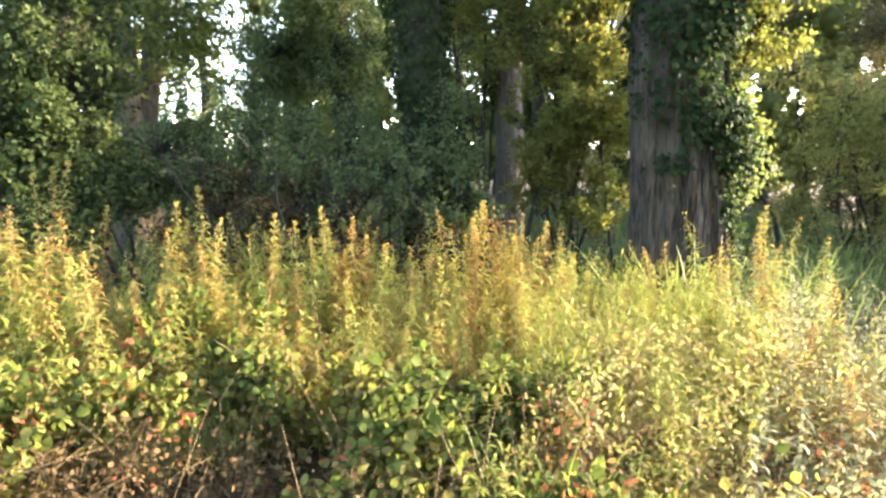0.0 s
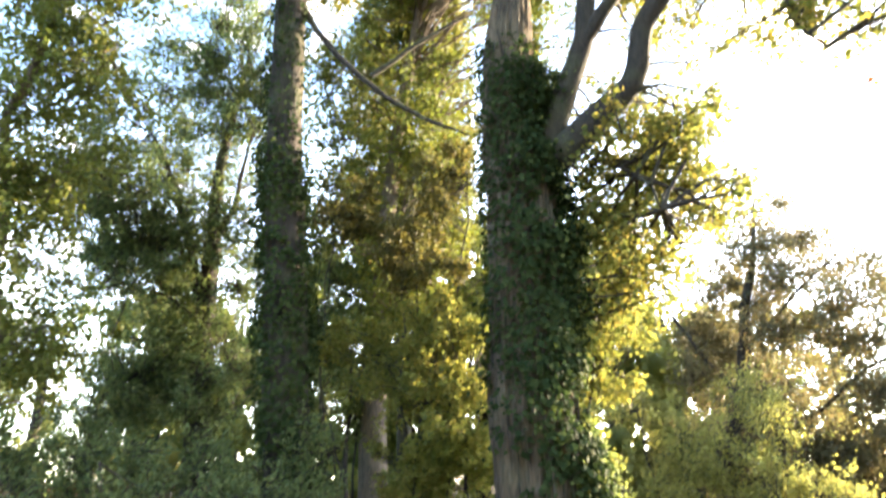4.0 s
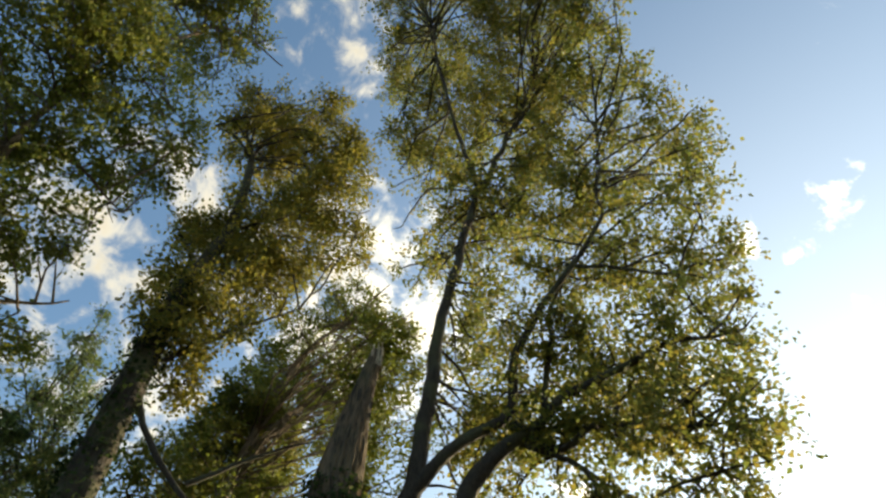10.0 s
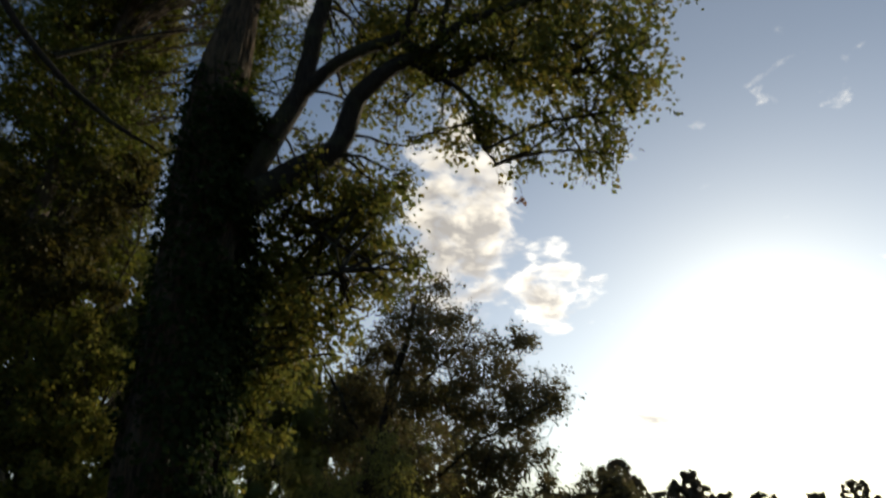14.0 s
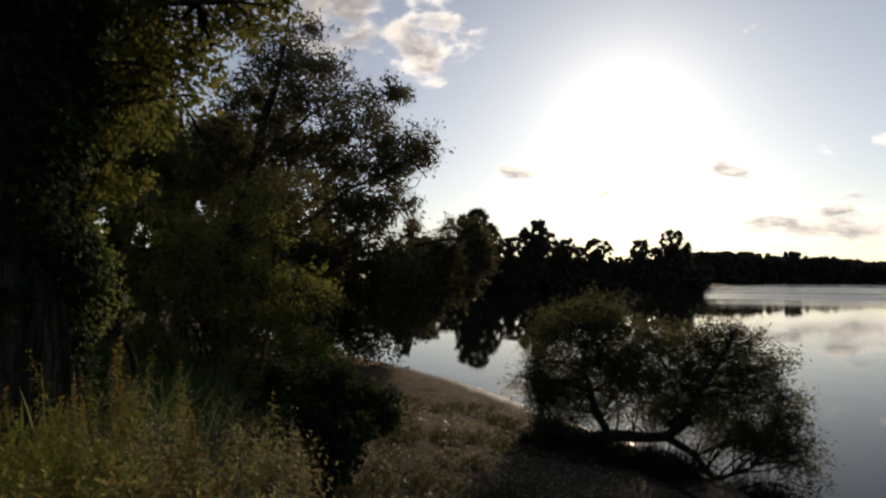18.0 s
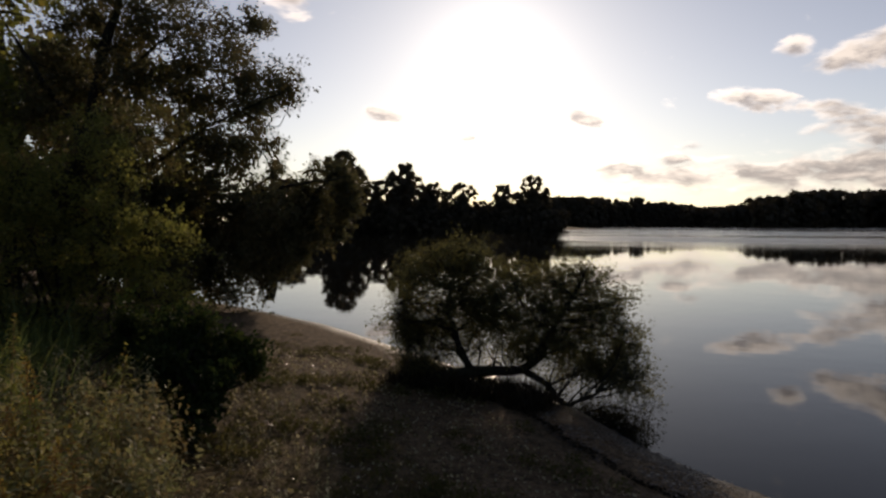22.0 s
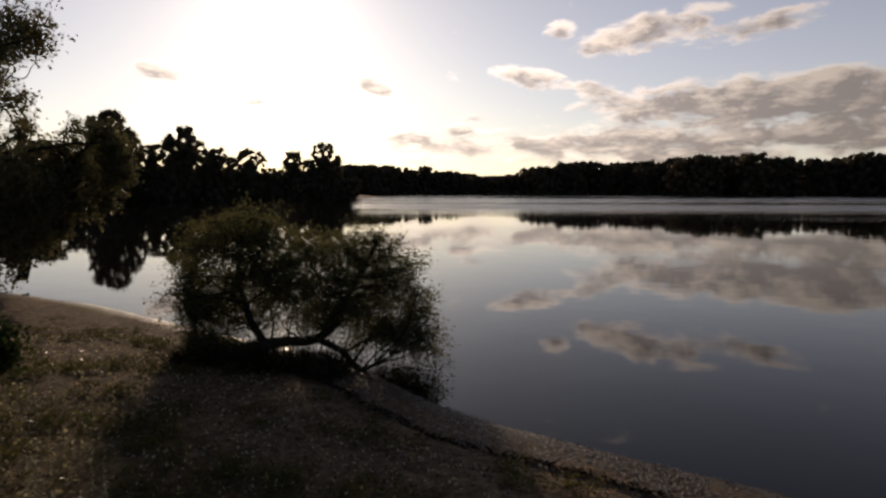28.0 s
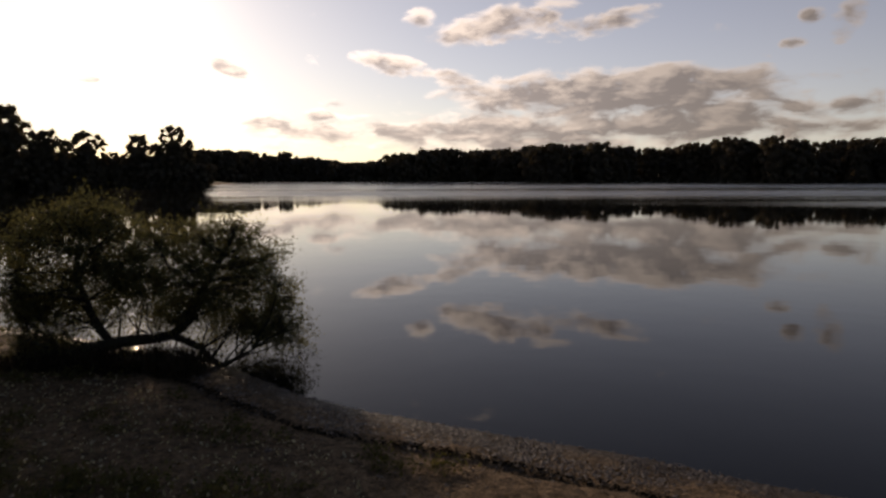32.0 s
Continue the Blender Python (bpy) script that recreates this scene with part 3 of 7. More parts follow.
RADII = np.concatenate([np.linspace(0.005, 18, 170), np.geomspace(18.2, 4000, 60)])
tagged(new("ground", np_mesh("ground", polar_sheet(RADII, np.linspace(0, 2 * np.pi, 320, endpoint=False)), SOIL, True)),
       "sandy beach and overgrown earth bank beside a lake", "ground", kind="structure")
WV = np.array([(x, y, 0.0) for x in (2, 40, 150, 400, 900) for y in (-700, -300, -60, 0, 60, 300)], float)
WF = np.array([(i * 6 + j, (i + 1) * 6 + j, (i + 1) * 6 + j + 1, i * 6 + j + 1) for i in range(4) for j in range(5)])
tagged(new("water", np_mesh("water", (WV, WF), WATER)), "calm dark lake water reflecting the evening sky", "lake", kind="structure")

# ---------------------------------------------------------------- trees


def line_points(lines, step=0.25):
    return np.vstack([spline(p, [1.0], step)[0] for p in lines])


def boughs(clumps, skeleton, rng):
    """Lines from the limbs to the heart of each clump and out beyond it."""
    out = []
    for x, y, z, r in clumps:
        c = np.array([x, y, z])
        off = skeleton - c
        cost = np.linalg.norm(off, axis=1) + 0.9 * np.maximum(0, off[:, 2])
        foot = skeleton[np.argmin(cost * rng.uniform(0.7, 1.5, len(skeleton)))]
        reach = np.linalg.norm(c - foot)
        mid = foot * 0.5 + c * 0.5 + rng.normal(0, 0.07, 3) * reach + np.array([0, 0, 0.05 * reach])
        end = c + unit(c - foot + rng.normal(0, 0.3, 3)) * r * 0.75
        out.append([foot, mid, c, end])
    return out


def tree(name, label, trunk, trunk_r, limbs, bark, clumps, leaf, count, per, size, seed, category="tree", sides=14, rough=0.10, twig=0.3,
         gaps=0.15, aspect=0.8, spread=0.05, share=0.5, hang=0.25, shell=0.45, twig_r=0.012, furrow=0.0, step=0.22, limb_bark=None, bough=0.7, squash=0.85):
    """A tree: trunk, limbs, fine branches and a crown of sprays."""
    rng = np.random.default_rng(seed)
    base = trunk[0]
    top = thing(name, base, label, category)
    part("trunk", tube(trunk, trunk_r, sides, step, rough, seed, furrow=furrow), bark, top, smooth=True)
    for pts, radii in limbs:
        part("limb", tube(pts, radii, 8, 0.25, 0.05, seed + 3, 0.10), limb_bark or bark, top, smooth=True)
    crown, feet, tips = sprays(clumps, count, per, size, rng, twig, spread, gaps, shell, aspect, squash, hang, bough=bough)
    lines = boughs(clumps, line_points([trunk[len(trunk) // 3:]] + [p for p, _ in limbs]), rng)
    wood = join([tube(p, [twig_r * 2.4, twig_r * 1.5, twig_r * 0.6], 5, 0.3, 0, seed + k, 0.12) for k, p in enumerate(lines)])
    skeleton = line_points(lines)
    tagged(part("branchwork", join([wood, twigs(feet, tips, skeleton, rng, share, twig_r)]), limb_bark or bark, top), kind="stuff")
    tagged(part("crown", crown, leaf, top), kind="stuff")
    return top


# the old poplar beside the bank: broken top, ivy, two great limbs
A_TRUNK = [(3.25, 8.79, 0.23), (3.23, 8.80, 1.23)] + [(3.20, 8.81, 2.62), (3.11, 8.85, 4.61), (3.11, 8.85, 7.19), (3.02, 8.88, 8.89), (3.00, 8.88, 10.65), (3.12, 8.84, 12.31), (3.35, 8.76, 14.08)]
A_R = [0.925, 0.700, 0.587, 0.562, 0.537, 0.475, 0.375, 0.237, 0.112]
LEADER = [([(3.40, 8.68, 8.43), (3.70, 8.47, 9.32), (3.95, 8.09, 10.26), (4.09, 7.74, 12.00), (4.22, 7.23, 14.89), (4.72, 6.30, 18.74), (5.41, 5.19, 21.94), (6.12, 3.40, 26.69)], [0.263, 0.213, 0.175, 0.150, 0.119, 0.094, 0.069, 0.025]),
          ([(4.53, 6.14, 18.39), (4.03, 5.88, 19.48), (2.85, 5.14, 22.52), (2.26, 4.74, 26.12)], [0.075, 0.050, 0.019])]
GREAT_LIMB = [([(3.57, 8.53, 8.39), (4.01, 8.20, 8.84), (4.50, 7.65, 9.34), (4.64, 7.41, 10.16), (4.91, 7.09, 10.70), (5.47, 6.50, 11.21), (6.08, 5.58, 11.72), (6.67, 4.40, 11.81), (6.95, 3.43, 11.31)], [0.275, 0.250, 0.188, 0.163, 0.144, 0.106, 0.075, 0.050, 0.019]),
              ([(5.26, 6.83, 11.40), (5.70, 6.31, 10.65), (6.14, 5.70, 10.91), (6.72, 4.77, 10.38), (7.04, 4.05, 10.00)], [0.100, 0.069, 0.056, 0.037, 0.015]),
              ([(5.60, 6.40, 11.35), (5.71, 6.12, 12.59), (5.80, 5.86, 13.92), (5.78, 5.71, 14.06), (6.27, 4.54, 15.61)], [0.062, 0.050, 0.015])]
SIDE_LIMBS = [([(3.90, 8.11, 10.21), (4.38, 7.57, 10.85), (4.88, 7.11, 11.36), (5.24, 6.70, 11.74), (5.19, 6.41, 12.75), (5.50, 5.81, 13.72), (5.78, 5.16, 14.30), (6.27, 4.11, 15.57), (6.08, 3.96, 15.90), (6.20, 3.26, 18.73)], [0.138, 0.112, 0.106, 0.100, 0.088, 0.075, 0.062, 0.044, 0.025, 0.013]),
              ([(5.81, 5.12, 14.56), (6.39, 4.16, 13.54), (6.79, 3.20, 12.37)], [0.044, 0.031, 0.013]),
              ([(4.05, 8.18, 8.28), (4.35, 7.89, 8.03), (4.53, 7.49, 7.56), (4.58, 7.31, 7.11)], [0.050, 0.031, 0.013]),
              ([(5.35, 6.76, 10.96), (5.96, 6.05, 10.20), (5.98, 5.86, 9.39), (6.04, 5.61, 8.72)], [0.056, 0.037, 0.013])]
A_LIMBS = LEADER + GREAT_LIMB + SIDE_LIMBS
# Crown clumps, here and below, fill the outlines seen from the camera.
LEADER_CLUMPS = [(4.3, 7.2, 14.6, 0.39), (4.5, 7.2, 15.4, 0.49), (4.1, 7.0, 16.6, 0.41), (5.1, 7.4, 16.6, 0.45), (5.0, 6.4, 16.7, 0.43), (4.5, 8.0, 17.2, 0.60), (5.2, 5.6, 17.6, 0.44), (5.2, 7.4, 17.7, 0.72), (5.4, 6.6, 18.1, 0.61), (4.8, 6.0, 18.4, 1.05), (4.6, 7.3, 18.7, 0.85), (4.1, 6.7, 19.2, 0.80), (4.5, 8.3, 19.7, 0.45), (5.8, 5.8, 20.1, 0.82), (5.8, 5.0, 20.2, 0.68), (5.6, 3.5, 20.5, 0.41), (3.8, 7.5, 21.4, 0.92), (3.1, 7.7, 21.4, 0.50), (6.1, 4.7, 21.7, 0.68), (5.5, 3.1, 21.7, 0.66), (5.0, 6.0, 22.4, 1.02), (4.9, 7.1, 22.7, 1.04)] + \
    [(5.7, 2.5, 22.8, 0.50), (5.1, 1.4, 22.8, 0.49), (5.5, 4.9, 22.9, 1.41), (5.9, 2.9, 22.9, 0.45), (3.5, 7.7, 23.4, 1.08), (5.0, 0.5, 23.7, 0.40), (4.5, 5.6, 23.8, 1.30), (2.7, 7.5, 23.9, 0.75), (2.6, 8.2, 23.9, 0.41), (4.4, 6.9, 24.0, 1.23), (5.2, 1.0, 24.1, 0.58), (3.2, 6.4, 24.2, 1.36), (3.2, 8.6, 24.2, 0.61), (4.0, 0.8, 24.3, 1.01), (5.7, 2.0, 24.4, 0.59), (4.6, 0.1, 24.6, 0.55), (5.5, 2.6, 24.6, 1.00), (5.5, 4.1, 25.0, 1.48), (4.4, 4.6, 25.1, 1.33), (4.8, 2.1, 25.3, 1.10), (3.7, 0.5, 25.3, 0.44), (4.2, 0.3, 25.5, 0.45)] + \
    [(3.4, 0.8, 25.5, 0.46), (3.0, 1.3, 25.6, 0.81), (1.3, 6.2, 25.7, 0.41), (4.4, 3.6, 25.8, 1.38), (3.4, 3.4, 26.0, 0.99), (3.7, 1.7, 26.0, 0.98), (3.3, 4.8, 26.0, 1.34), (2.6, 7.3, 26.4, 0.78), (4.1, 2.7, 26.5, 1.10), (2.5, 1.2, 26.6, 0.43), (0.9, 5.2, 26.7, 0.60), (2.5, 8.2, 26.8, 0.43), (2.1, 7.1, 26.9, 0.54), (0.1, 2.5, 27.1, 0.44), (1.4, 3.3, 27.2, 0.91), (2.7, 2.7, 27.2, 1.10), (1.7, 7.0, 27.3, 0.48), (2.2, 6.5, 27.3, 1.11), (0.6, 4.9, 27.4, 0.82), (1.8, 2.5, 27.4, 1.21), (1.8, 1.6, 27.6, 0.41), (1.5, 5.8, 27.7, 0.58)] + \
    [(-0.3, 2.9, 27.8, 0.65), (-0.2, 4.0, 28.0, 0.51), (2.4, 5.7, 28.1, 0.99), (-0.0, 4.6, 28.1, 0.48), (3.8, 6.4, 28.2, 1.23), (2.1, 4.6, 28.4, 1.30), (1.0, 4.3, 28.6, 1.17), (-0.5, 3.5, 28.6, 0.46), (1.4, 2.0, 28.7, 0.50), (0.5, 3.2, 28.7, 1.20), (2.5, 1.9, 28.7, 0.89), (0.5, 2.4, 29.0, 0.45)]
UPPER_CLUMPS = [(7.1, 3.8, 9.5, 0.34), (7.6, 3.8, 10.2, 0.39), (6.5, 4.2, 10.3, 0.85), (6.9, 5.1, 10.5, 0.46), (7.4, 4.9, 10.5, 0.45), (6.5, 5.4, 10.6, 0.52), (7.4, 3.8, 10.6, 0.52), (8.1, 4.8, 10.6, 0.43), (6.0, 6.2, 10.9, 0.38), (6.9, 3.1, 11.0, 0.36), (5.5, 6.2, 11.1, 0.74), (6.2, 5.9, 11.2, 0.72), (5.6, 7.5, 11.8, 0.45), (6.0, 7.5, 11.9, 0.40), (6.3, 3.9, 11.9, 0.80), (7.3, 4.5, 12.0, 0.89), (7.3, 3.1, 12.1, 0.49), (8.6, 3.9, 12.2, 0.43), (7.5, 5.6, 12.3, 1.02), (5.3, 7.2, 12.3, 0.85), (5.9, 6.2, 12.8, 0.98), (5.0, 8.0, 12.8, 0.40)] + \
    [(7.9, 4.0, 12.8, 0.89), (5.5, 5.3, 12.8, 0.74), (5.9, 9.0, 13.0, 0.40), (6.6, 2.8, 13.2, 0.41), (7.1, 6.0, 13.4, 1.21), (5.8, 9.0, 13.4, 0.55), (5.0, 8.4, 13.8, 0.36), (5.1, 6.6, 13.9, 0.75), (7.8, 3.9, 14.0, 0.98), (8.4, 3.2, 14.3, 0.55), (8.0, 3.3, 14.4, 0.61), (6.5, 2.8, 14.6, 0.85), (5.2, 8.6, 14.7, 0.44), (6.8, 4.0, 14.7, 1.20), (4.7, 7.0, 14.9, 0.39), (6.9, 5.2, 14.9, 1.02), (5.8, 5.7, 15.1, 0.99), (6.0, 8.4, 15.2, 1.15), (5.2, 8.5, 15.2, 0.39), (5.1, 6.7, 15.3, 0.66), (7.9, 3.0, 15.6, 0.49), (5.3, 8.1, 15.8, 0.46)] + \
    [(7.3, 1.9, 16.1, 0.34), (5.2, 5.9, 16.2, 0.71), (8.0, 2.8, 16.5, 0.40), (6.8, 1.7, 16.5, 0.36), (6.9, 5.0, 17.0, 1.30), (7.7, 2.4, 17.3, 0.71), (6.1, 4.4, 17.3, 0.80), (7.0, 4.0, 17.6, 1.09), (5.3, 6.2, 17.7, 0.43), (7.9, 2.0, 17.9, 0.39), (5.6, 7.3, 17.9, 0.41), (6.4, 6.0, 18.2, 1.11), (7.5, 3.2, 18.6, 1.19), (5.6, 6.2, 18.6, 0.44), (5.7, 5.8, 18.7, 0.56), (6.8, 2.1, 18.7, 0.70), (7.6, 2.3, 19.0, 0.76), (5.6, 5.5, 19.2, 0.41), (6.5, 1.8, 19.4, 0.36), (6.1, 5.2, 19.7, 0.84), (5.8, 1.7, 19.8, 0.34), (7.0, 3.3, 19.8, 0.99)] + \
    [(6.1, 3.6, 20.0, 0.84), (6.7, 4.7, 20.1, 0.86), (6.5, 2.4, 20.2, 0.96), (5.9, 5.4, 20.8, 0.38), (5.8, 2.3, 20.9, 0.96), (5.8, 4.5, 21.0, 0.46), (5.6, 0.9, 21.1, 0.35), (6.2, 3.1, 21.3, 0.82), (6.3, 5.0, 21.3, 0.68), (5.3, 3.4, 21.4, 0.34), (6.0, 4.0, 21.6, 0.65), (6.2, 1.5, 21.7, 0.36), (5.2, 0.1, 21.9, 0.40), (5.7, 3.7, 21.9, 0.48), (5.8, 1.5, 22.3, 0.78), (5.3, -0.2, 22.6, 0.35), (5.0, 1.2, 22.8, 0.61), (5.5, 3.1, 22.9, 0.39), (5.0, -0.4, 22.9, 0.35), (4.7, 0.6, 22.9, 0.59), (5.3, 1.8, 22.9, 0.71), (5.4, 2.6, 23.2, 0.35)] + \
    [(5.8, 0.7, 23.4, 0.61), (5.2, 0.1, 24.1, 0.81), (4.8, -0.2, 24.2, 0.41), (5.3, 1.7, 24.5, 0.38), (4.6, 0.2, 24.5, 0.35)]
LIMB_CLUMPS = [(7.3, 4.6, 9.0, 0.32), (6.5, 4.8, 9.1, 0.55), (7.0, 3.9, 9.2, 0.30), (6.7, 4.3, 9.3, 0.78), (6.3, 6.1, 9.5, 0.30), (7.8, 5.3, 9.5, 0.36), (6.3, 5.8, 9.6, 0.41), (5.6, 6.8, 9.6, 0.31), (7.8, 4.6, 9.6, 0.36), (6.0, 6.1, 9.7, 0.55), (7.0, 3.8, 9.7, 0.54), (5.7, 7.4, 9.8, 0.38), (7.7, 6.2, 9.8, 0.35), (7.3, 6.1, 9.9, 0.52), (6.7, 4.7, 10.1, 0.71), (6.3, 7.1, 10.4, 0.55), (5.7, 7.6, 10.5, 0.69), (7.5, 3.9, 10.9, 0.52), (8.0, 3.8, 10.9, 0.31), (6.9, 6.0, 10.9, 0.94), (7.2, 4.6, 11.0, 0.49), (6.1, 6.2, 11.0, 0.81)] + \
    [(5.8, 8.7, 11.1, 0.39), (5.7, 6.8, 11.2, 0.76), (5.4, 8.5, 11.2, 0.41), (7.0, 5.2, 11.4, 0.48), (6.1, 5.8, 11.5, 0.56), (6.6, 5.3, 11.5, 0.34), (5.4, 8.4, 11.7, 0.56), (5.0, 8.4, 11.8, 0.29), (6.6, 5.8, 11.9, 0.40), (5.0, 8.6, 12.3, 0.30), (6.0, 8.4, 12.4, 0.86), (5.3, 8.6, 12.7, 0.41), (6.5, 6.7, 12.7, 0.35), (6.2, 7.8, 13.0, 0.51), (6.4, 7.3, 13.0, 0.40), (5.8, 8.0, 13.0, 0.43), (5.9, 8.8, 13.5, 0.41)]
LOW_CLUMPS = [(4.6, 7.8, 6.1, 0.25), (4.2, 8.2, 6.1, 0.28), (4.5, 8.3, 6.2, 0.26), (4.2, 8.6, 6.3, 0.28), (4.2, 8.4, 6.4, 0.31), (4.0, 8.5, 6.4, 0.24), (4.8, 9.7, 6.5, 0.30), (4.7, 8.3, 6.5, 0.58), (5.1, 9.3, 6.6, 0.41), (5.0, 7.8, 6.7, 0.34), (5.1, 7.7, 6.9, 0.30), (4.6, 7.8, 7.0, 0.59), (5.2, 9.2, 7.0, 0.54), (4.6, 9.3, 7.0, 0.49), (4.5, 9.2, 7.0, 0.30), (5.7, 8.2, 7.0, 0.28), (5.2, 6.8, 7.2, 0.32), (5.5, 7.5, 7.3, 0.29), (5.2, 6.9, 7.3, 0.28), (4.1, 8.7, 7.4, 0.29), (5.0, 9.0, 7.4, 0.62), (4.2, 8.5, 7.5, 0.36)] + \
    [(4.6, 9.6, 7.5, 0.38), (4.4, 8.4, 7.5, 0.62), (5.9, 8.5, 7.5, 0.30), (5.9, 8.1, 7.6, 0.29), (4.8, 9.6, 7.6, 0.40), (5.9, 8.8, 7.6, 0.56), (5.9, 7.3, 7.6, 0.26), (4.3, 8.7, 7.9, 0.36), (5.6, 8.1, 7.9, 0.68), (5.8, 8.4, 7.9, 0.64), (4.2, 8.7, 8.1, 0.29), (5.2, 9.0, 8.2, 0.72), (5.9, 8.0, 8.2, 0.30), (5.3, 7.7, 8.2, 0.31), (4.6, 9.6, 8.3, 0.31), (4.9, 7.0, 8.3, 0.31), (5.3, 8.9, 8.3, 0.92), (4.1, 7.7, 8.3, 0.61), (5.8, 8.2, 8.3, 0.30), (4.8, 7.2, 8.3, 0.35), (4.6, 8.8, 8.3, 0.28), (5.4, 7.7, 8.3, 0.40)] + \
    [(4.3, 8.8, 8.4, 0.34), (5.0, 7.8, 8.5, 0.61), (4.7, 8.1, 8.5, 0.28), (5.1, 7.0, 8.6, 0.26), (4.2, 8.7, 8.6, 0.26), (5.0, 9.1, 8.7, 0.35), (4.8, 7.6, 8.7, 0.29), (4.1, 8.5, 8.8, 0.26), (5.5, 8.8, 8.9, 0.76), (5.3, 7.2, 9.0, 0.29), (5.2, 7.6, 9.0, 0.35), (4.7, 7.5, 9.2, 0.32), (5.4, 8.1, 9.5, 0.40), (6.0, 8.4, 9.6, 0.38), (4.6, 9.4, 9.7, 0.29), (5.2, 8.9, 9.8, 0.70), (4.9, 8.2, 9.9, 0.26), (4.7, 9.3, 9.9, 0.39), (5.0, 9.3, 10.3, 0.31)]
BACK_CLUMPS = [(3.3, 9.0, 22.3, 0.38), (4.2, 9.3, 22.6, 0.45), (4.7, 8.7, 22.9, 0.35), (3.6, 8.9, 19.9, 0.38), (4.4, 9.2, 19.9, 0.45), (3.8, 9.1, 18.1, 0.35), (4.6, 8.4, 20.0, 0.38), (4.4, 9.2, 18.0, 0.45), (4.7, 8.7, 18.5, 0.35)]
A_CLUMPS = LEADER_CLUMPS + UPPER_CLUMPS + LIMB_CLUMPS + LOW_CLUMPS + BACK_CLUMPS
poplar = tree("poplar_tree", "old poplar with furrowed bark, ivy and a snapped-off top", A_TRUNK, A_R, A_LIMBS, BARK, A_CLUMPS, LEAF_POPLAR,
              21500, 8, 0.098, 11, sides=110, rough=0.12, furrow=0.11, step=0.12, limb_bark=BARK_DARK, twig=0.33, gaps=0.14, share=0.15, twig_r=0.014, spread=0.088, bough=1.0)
rng = np.random.default_rng(5)
top = np.array(A_TRUNK[-1])
for k in range(7):
    a = 2 * math.pi * k / 7
    foot = top + np.array([0.09 * math.cos(a), 0.09 * math.sin(a), -0.5])
    tip = top + np.array([0.10 * math.cos(a), 0.10 * math.sin(a), rng.uniform(0.0, 0.45)])
    part("splinter", tube([foot, (foot + tip) / 2 + rng.normal(0, 0.02, 3), tip], [0.06, 0.045, 0.006], 5, 0.2), DEADWOOD, poplar)
for k in range(11):
    a = 2 * math.pi * k / 11 + 0.2
    out = np.array([math.cos(a), math.sin(a), 0])
    base = np.array([3.24, 8.79, 0.35])
    part("root_flare", tube([base + out * 0.90 + [0, 0, -0.1], base + out * 0.70 + [0, 0, 0.65], base + out * 0.56 + [0, 0, 1.9], base + out * 0.50 + [0, 0, 3.0]],
                            [0.16, 0.125, 0.075, 0.025], 6, 0.2, 0.2, k), BARK, poplar, smooth=True)
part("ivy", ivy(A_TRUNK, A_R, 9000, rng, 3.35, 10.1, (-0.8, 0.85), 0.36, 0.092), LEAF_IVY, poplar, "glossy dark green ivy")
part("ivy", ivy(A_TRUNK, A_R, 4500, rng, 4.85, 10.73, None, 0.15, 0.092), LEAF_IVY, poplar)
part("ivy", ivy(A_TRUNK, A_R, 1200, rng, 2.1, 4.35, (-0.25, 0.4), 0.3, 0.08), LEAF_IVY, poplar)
# Sunlight on this side is put into the leaf colour.
part("ivy", ivy(A_TRUNK, A_R, 5200, rng, 2.85, 10.35, (0.02, 0.50), 0.5, 0.07), LEAF_IVY_LIT, poplar, "ivy leaves coloured yellow-green on the sunward side to look sunlit")
for k in range(9):
    a = rng.uniform(-2.2, 0.4)
    o = np.array([math.cos(a), math.sin(a), 0])
    line = [np.array([3.21, 8.8, 0.98]) + o * 0.78, np.array([3.19, 8.81, 2.35]) + o * 0.63 + rng.normal(0, 0.05, 3),
            np.array([3.12, 8.84, 4.1]) + o * 0.6 + rng.normal(0, 0.06, 3), np.array([3.11, 8.85, 6.6]) + o * 0.59]
    part("ivy_stem", tube(line, [0.03, 0.025, 0.02, 0.012], 5, 0.2, 0, k, 0.08), BARK_DARK, poplar)

# a bare twig hanging from the great limb, with its last orange leaves
part("hanging_twig", tube([(5.77, 6.01, 9.98), (6.13, 6.00, 9.65), (6.57, 6.01, 9.16), (6.96, 5.95, 8.89), (7.04, 6.00, 8.62)], [0.016, 0.012, 0.008, 0.005, 0.003], 5, 0.12, 0, 2, 0.06), BARK_DARK, poplar, smooth=True)
part("hanging_twig", tube([(6.45, 6.01, 9.30), (6.60, 6.08, 8.98), (6.83, 6.13, 8.71)], [0.008, 0.006, 0.003], 5, 0.12, 0, 5, 0.06), BARK_DARK, poplar, smooth=True)
part("dead_leaf", broad_leaves(np.array([7.04, 6.0, 8.63]) + rng.normal(0, 0.035, (7, 3)), rng.normal(0, 0.6, (7, 3)) + [0, 0, -0.8], rng.normal(0, 1, (7, 3)), rng.uniform(0.08, 0.12, 7), rng.uniform(0.06, 0.09, 7), rng),
     RED, poplar, "orange withered leaves")

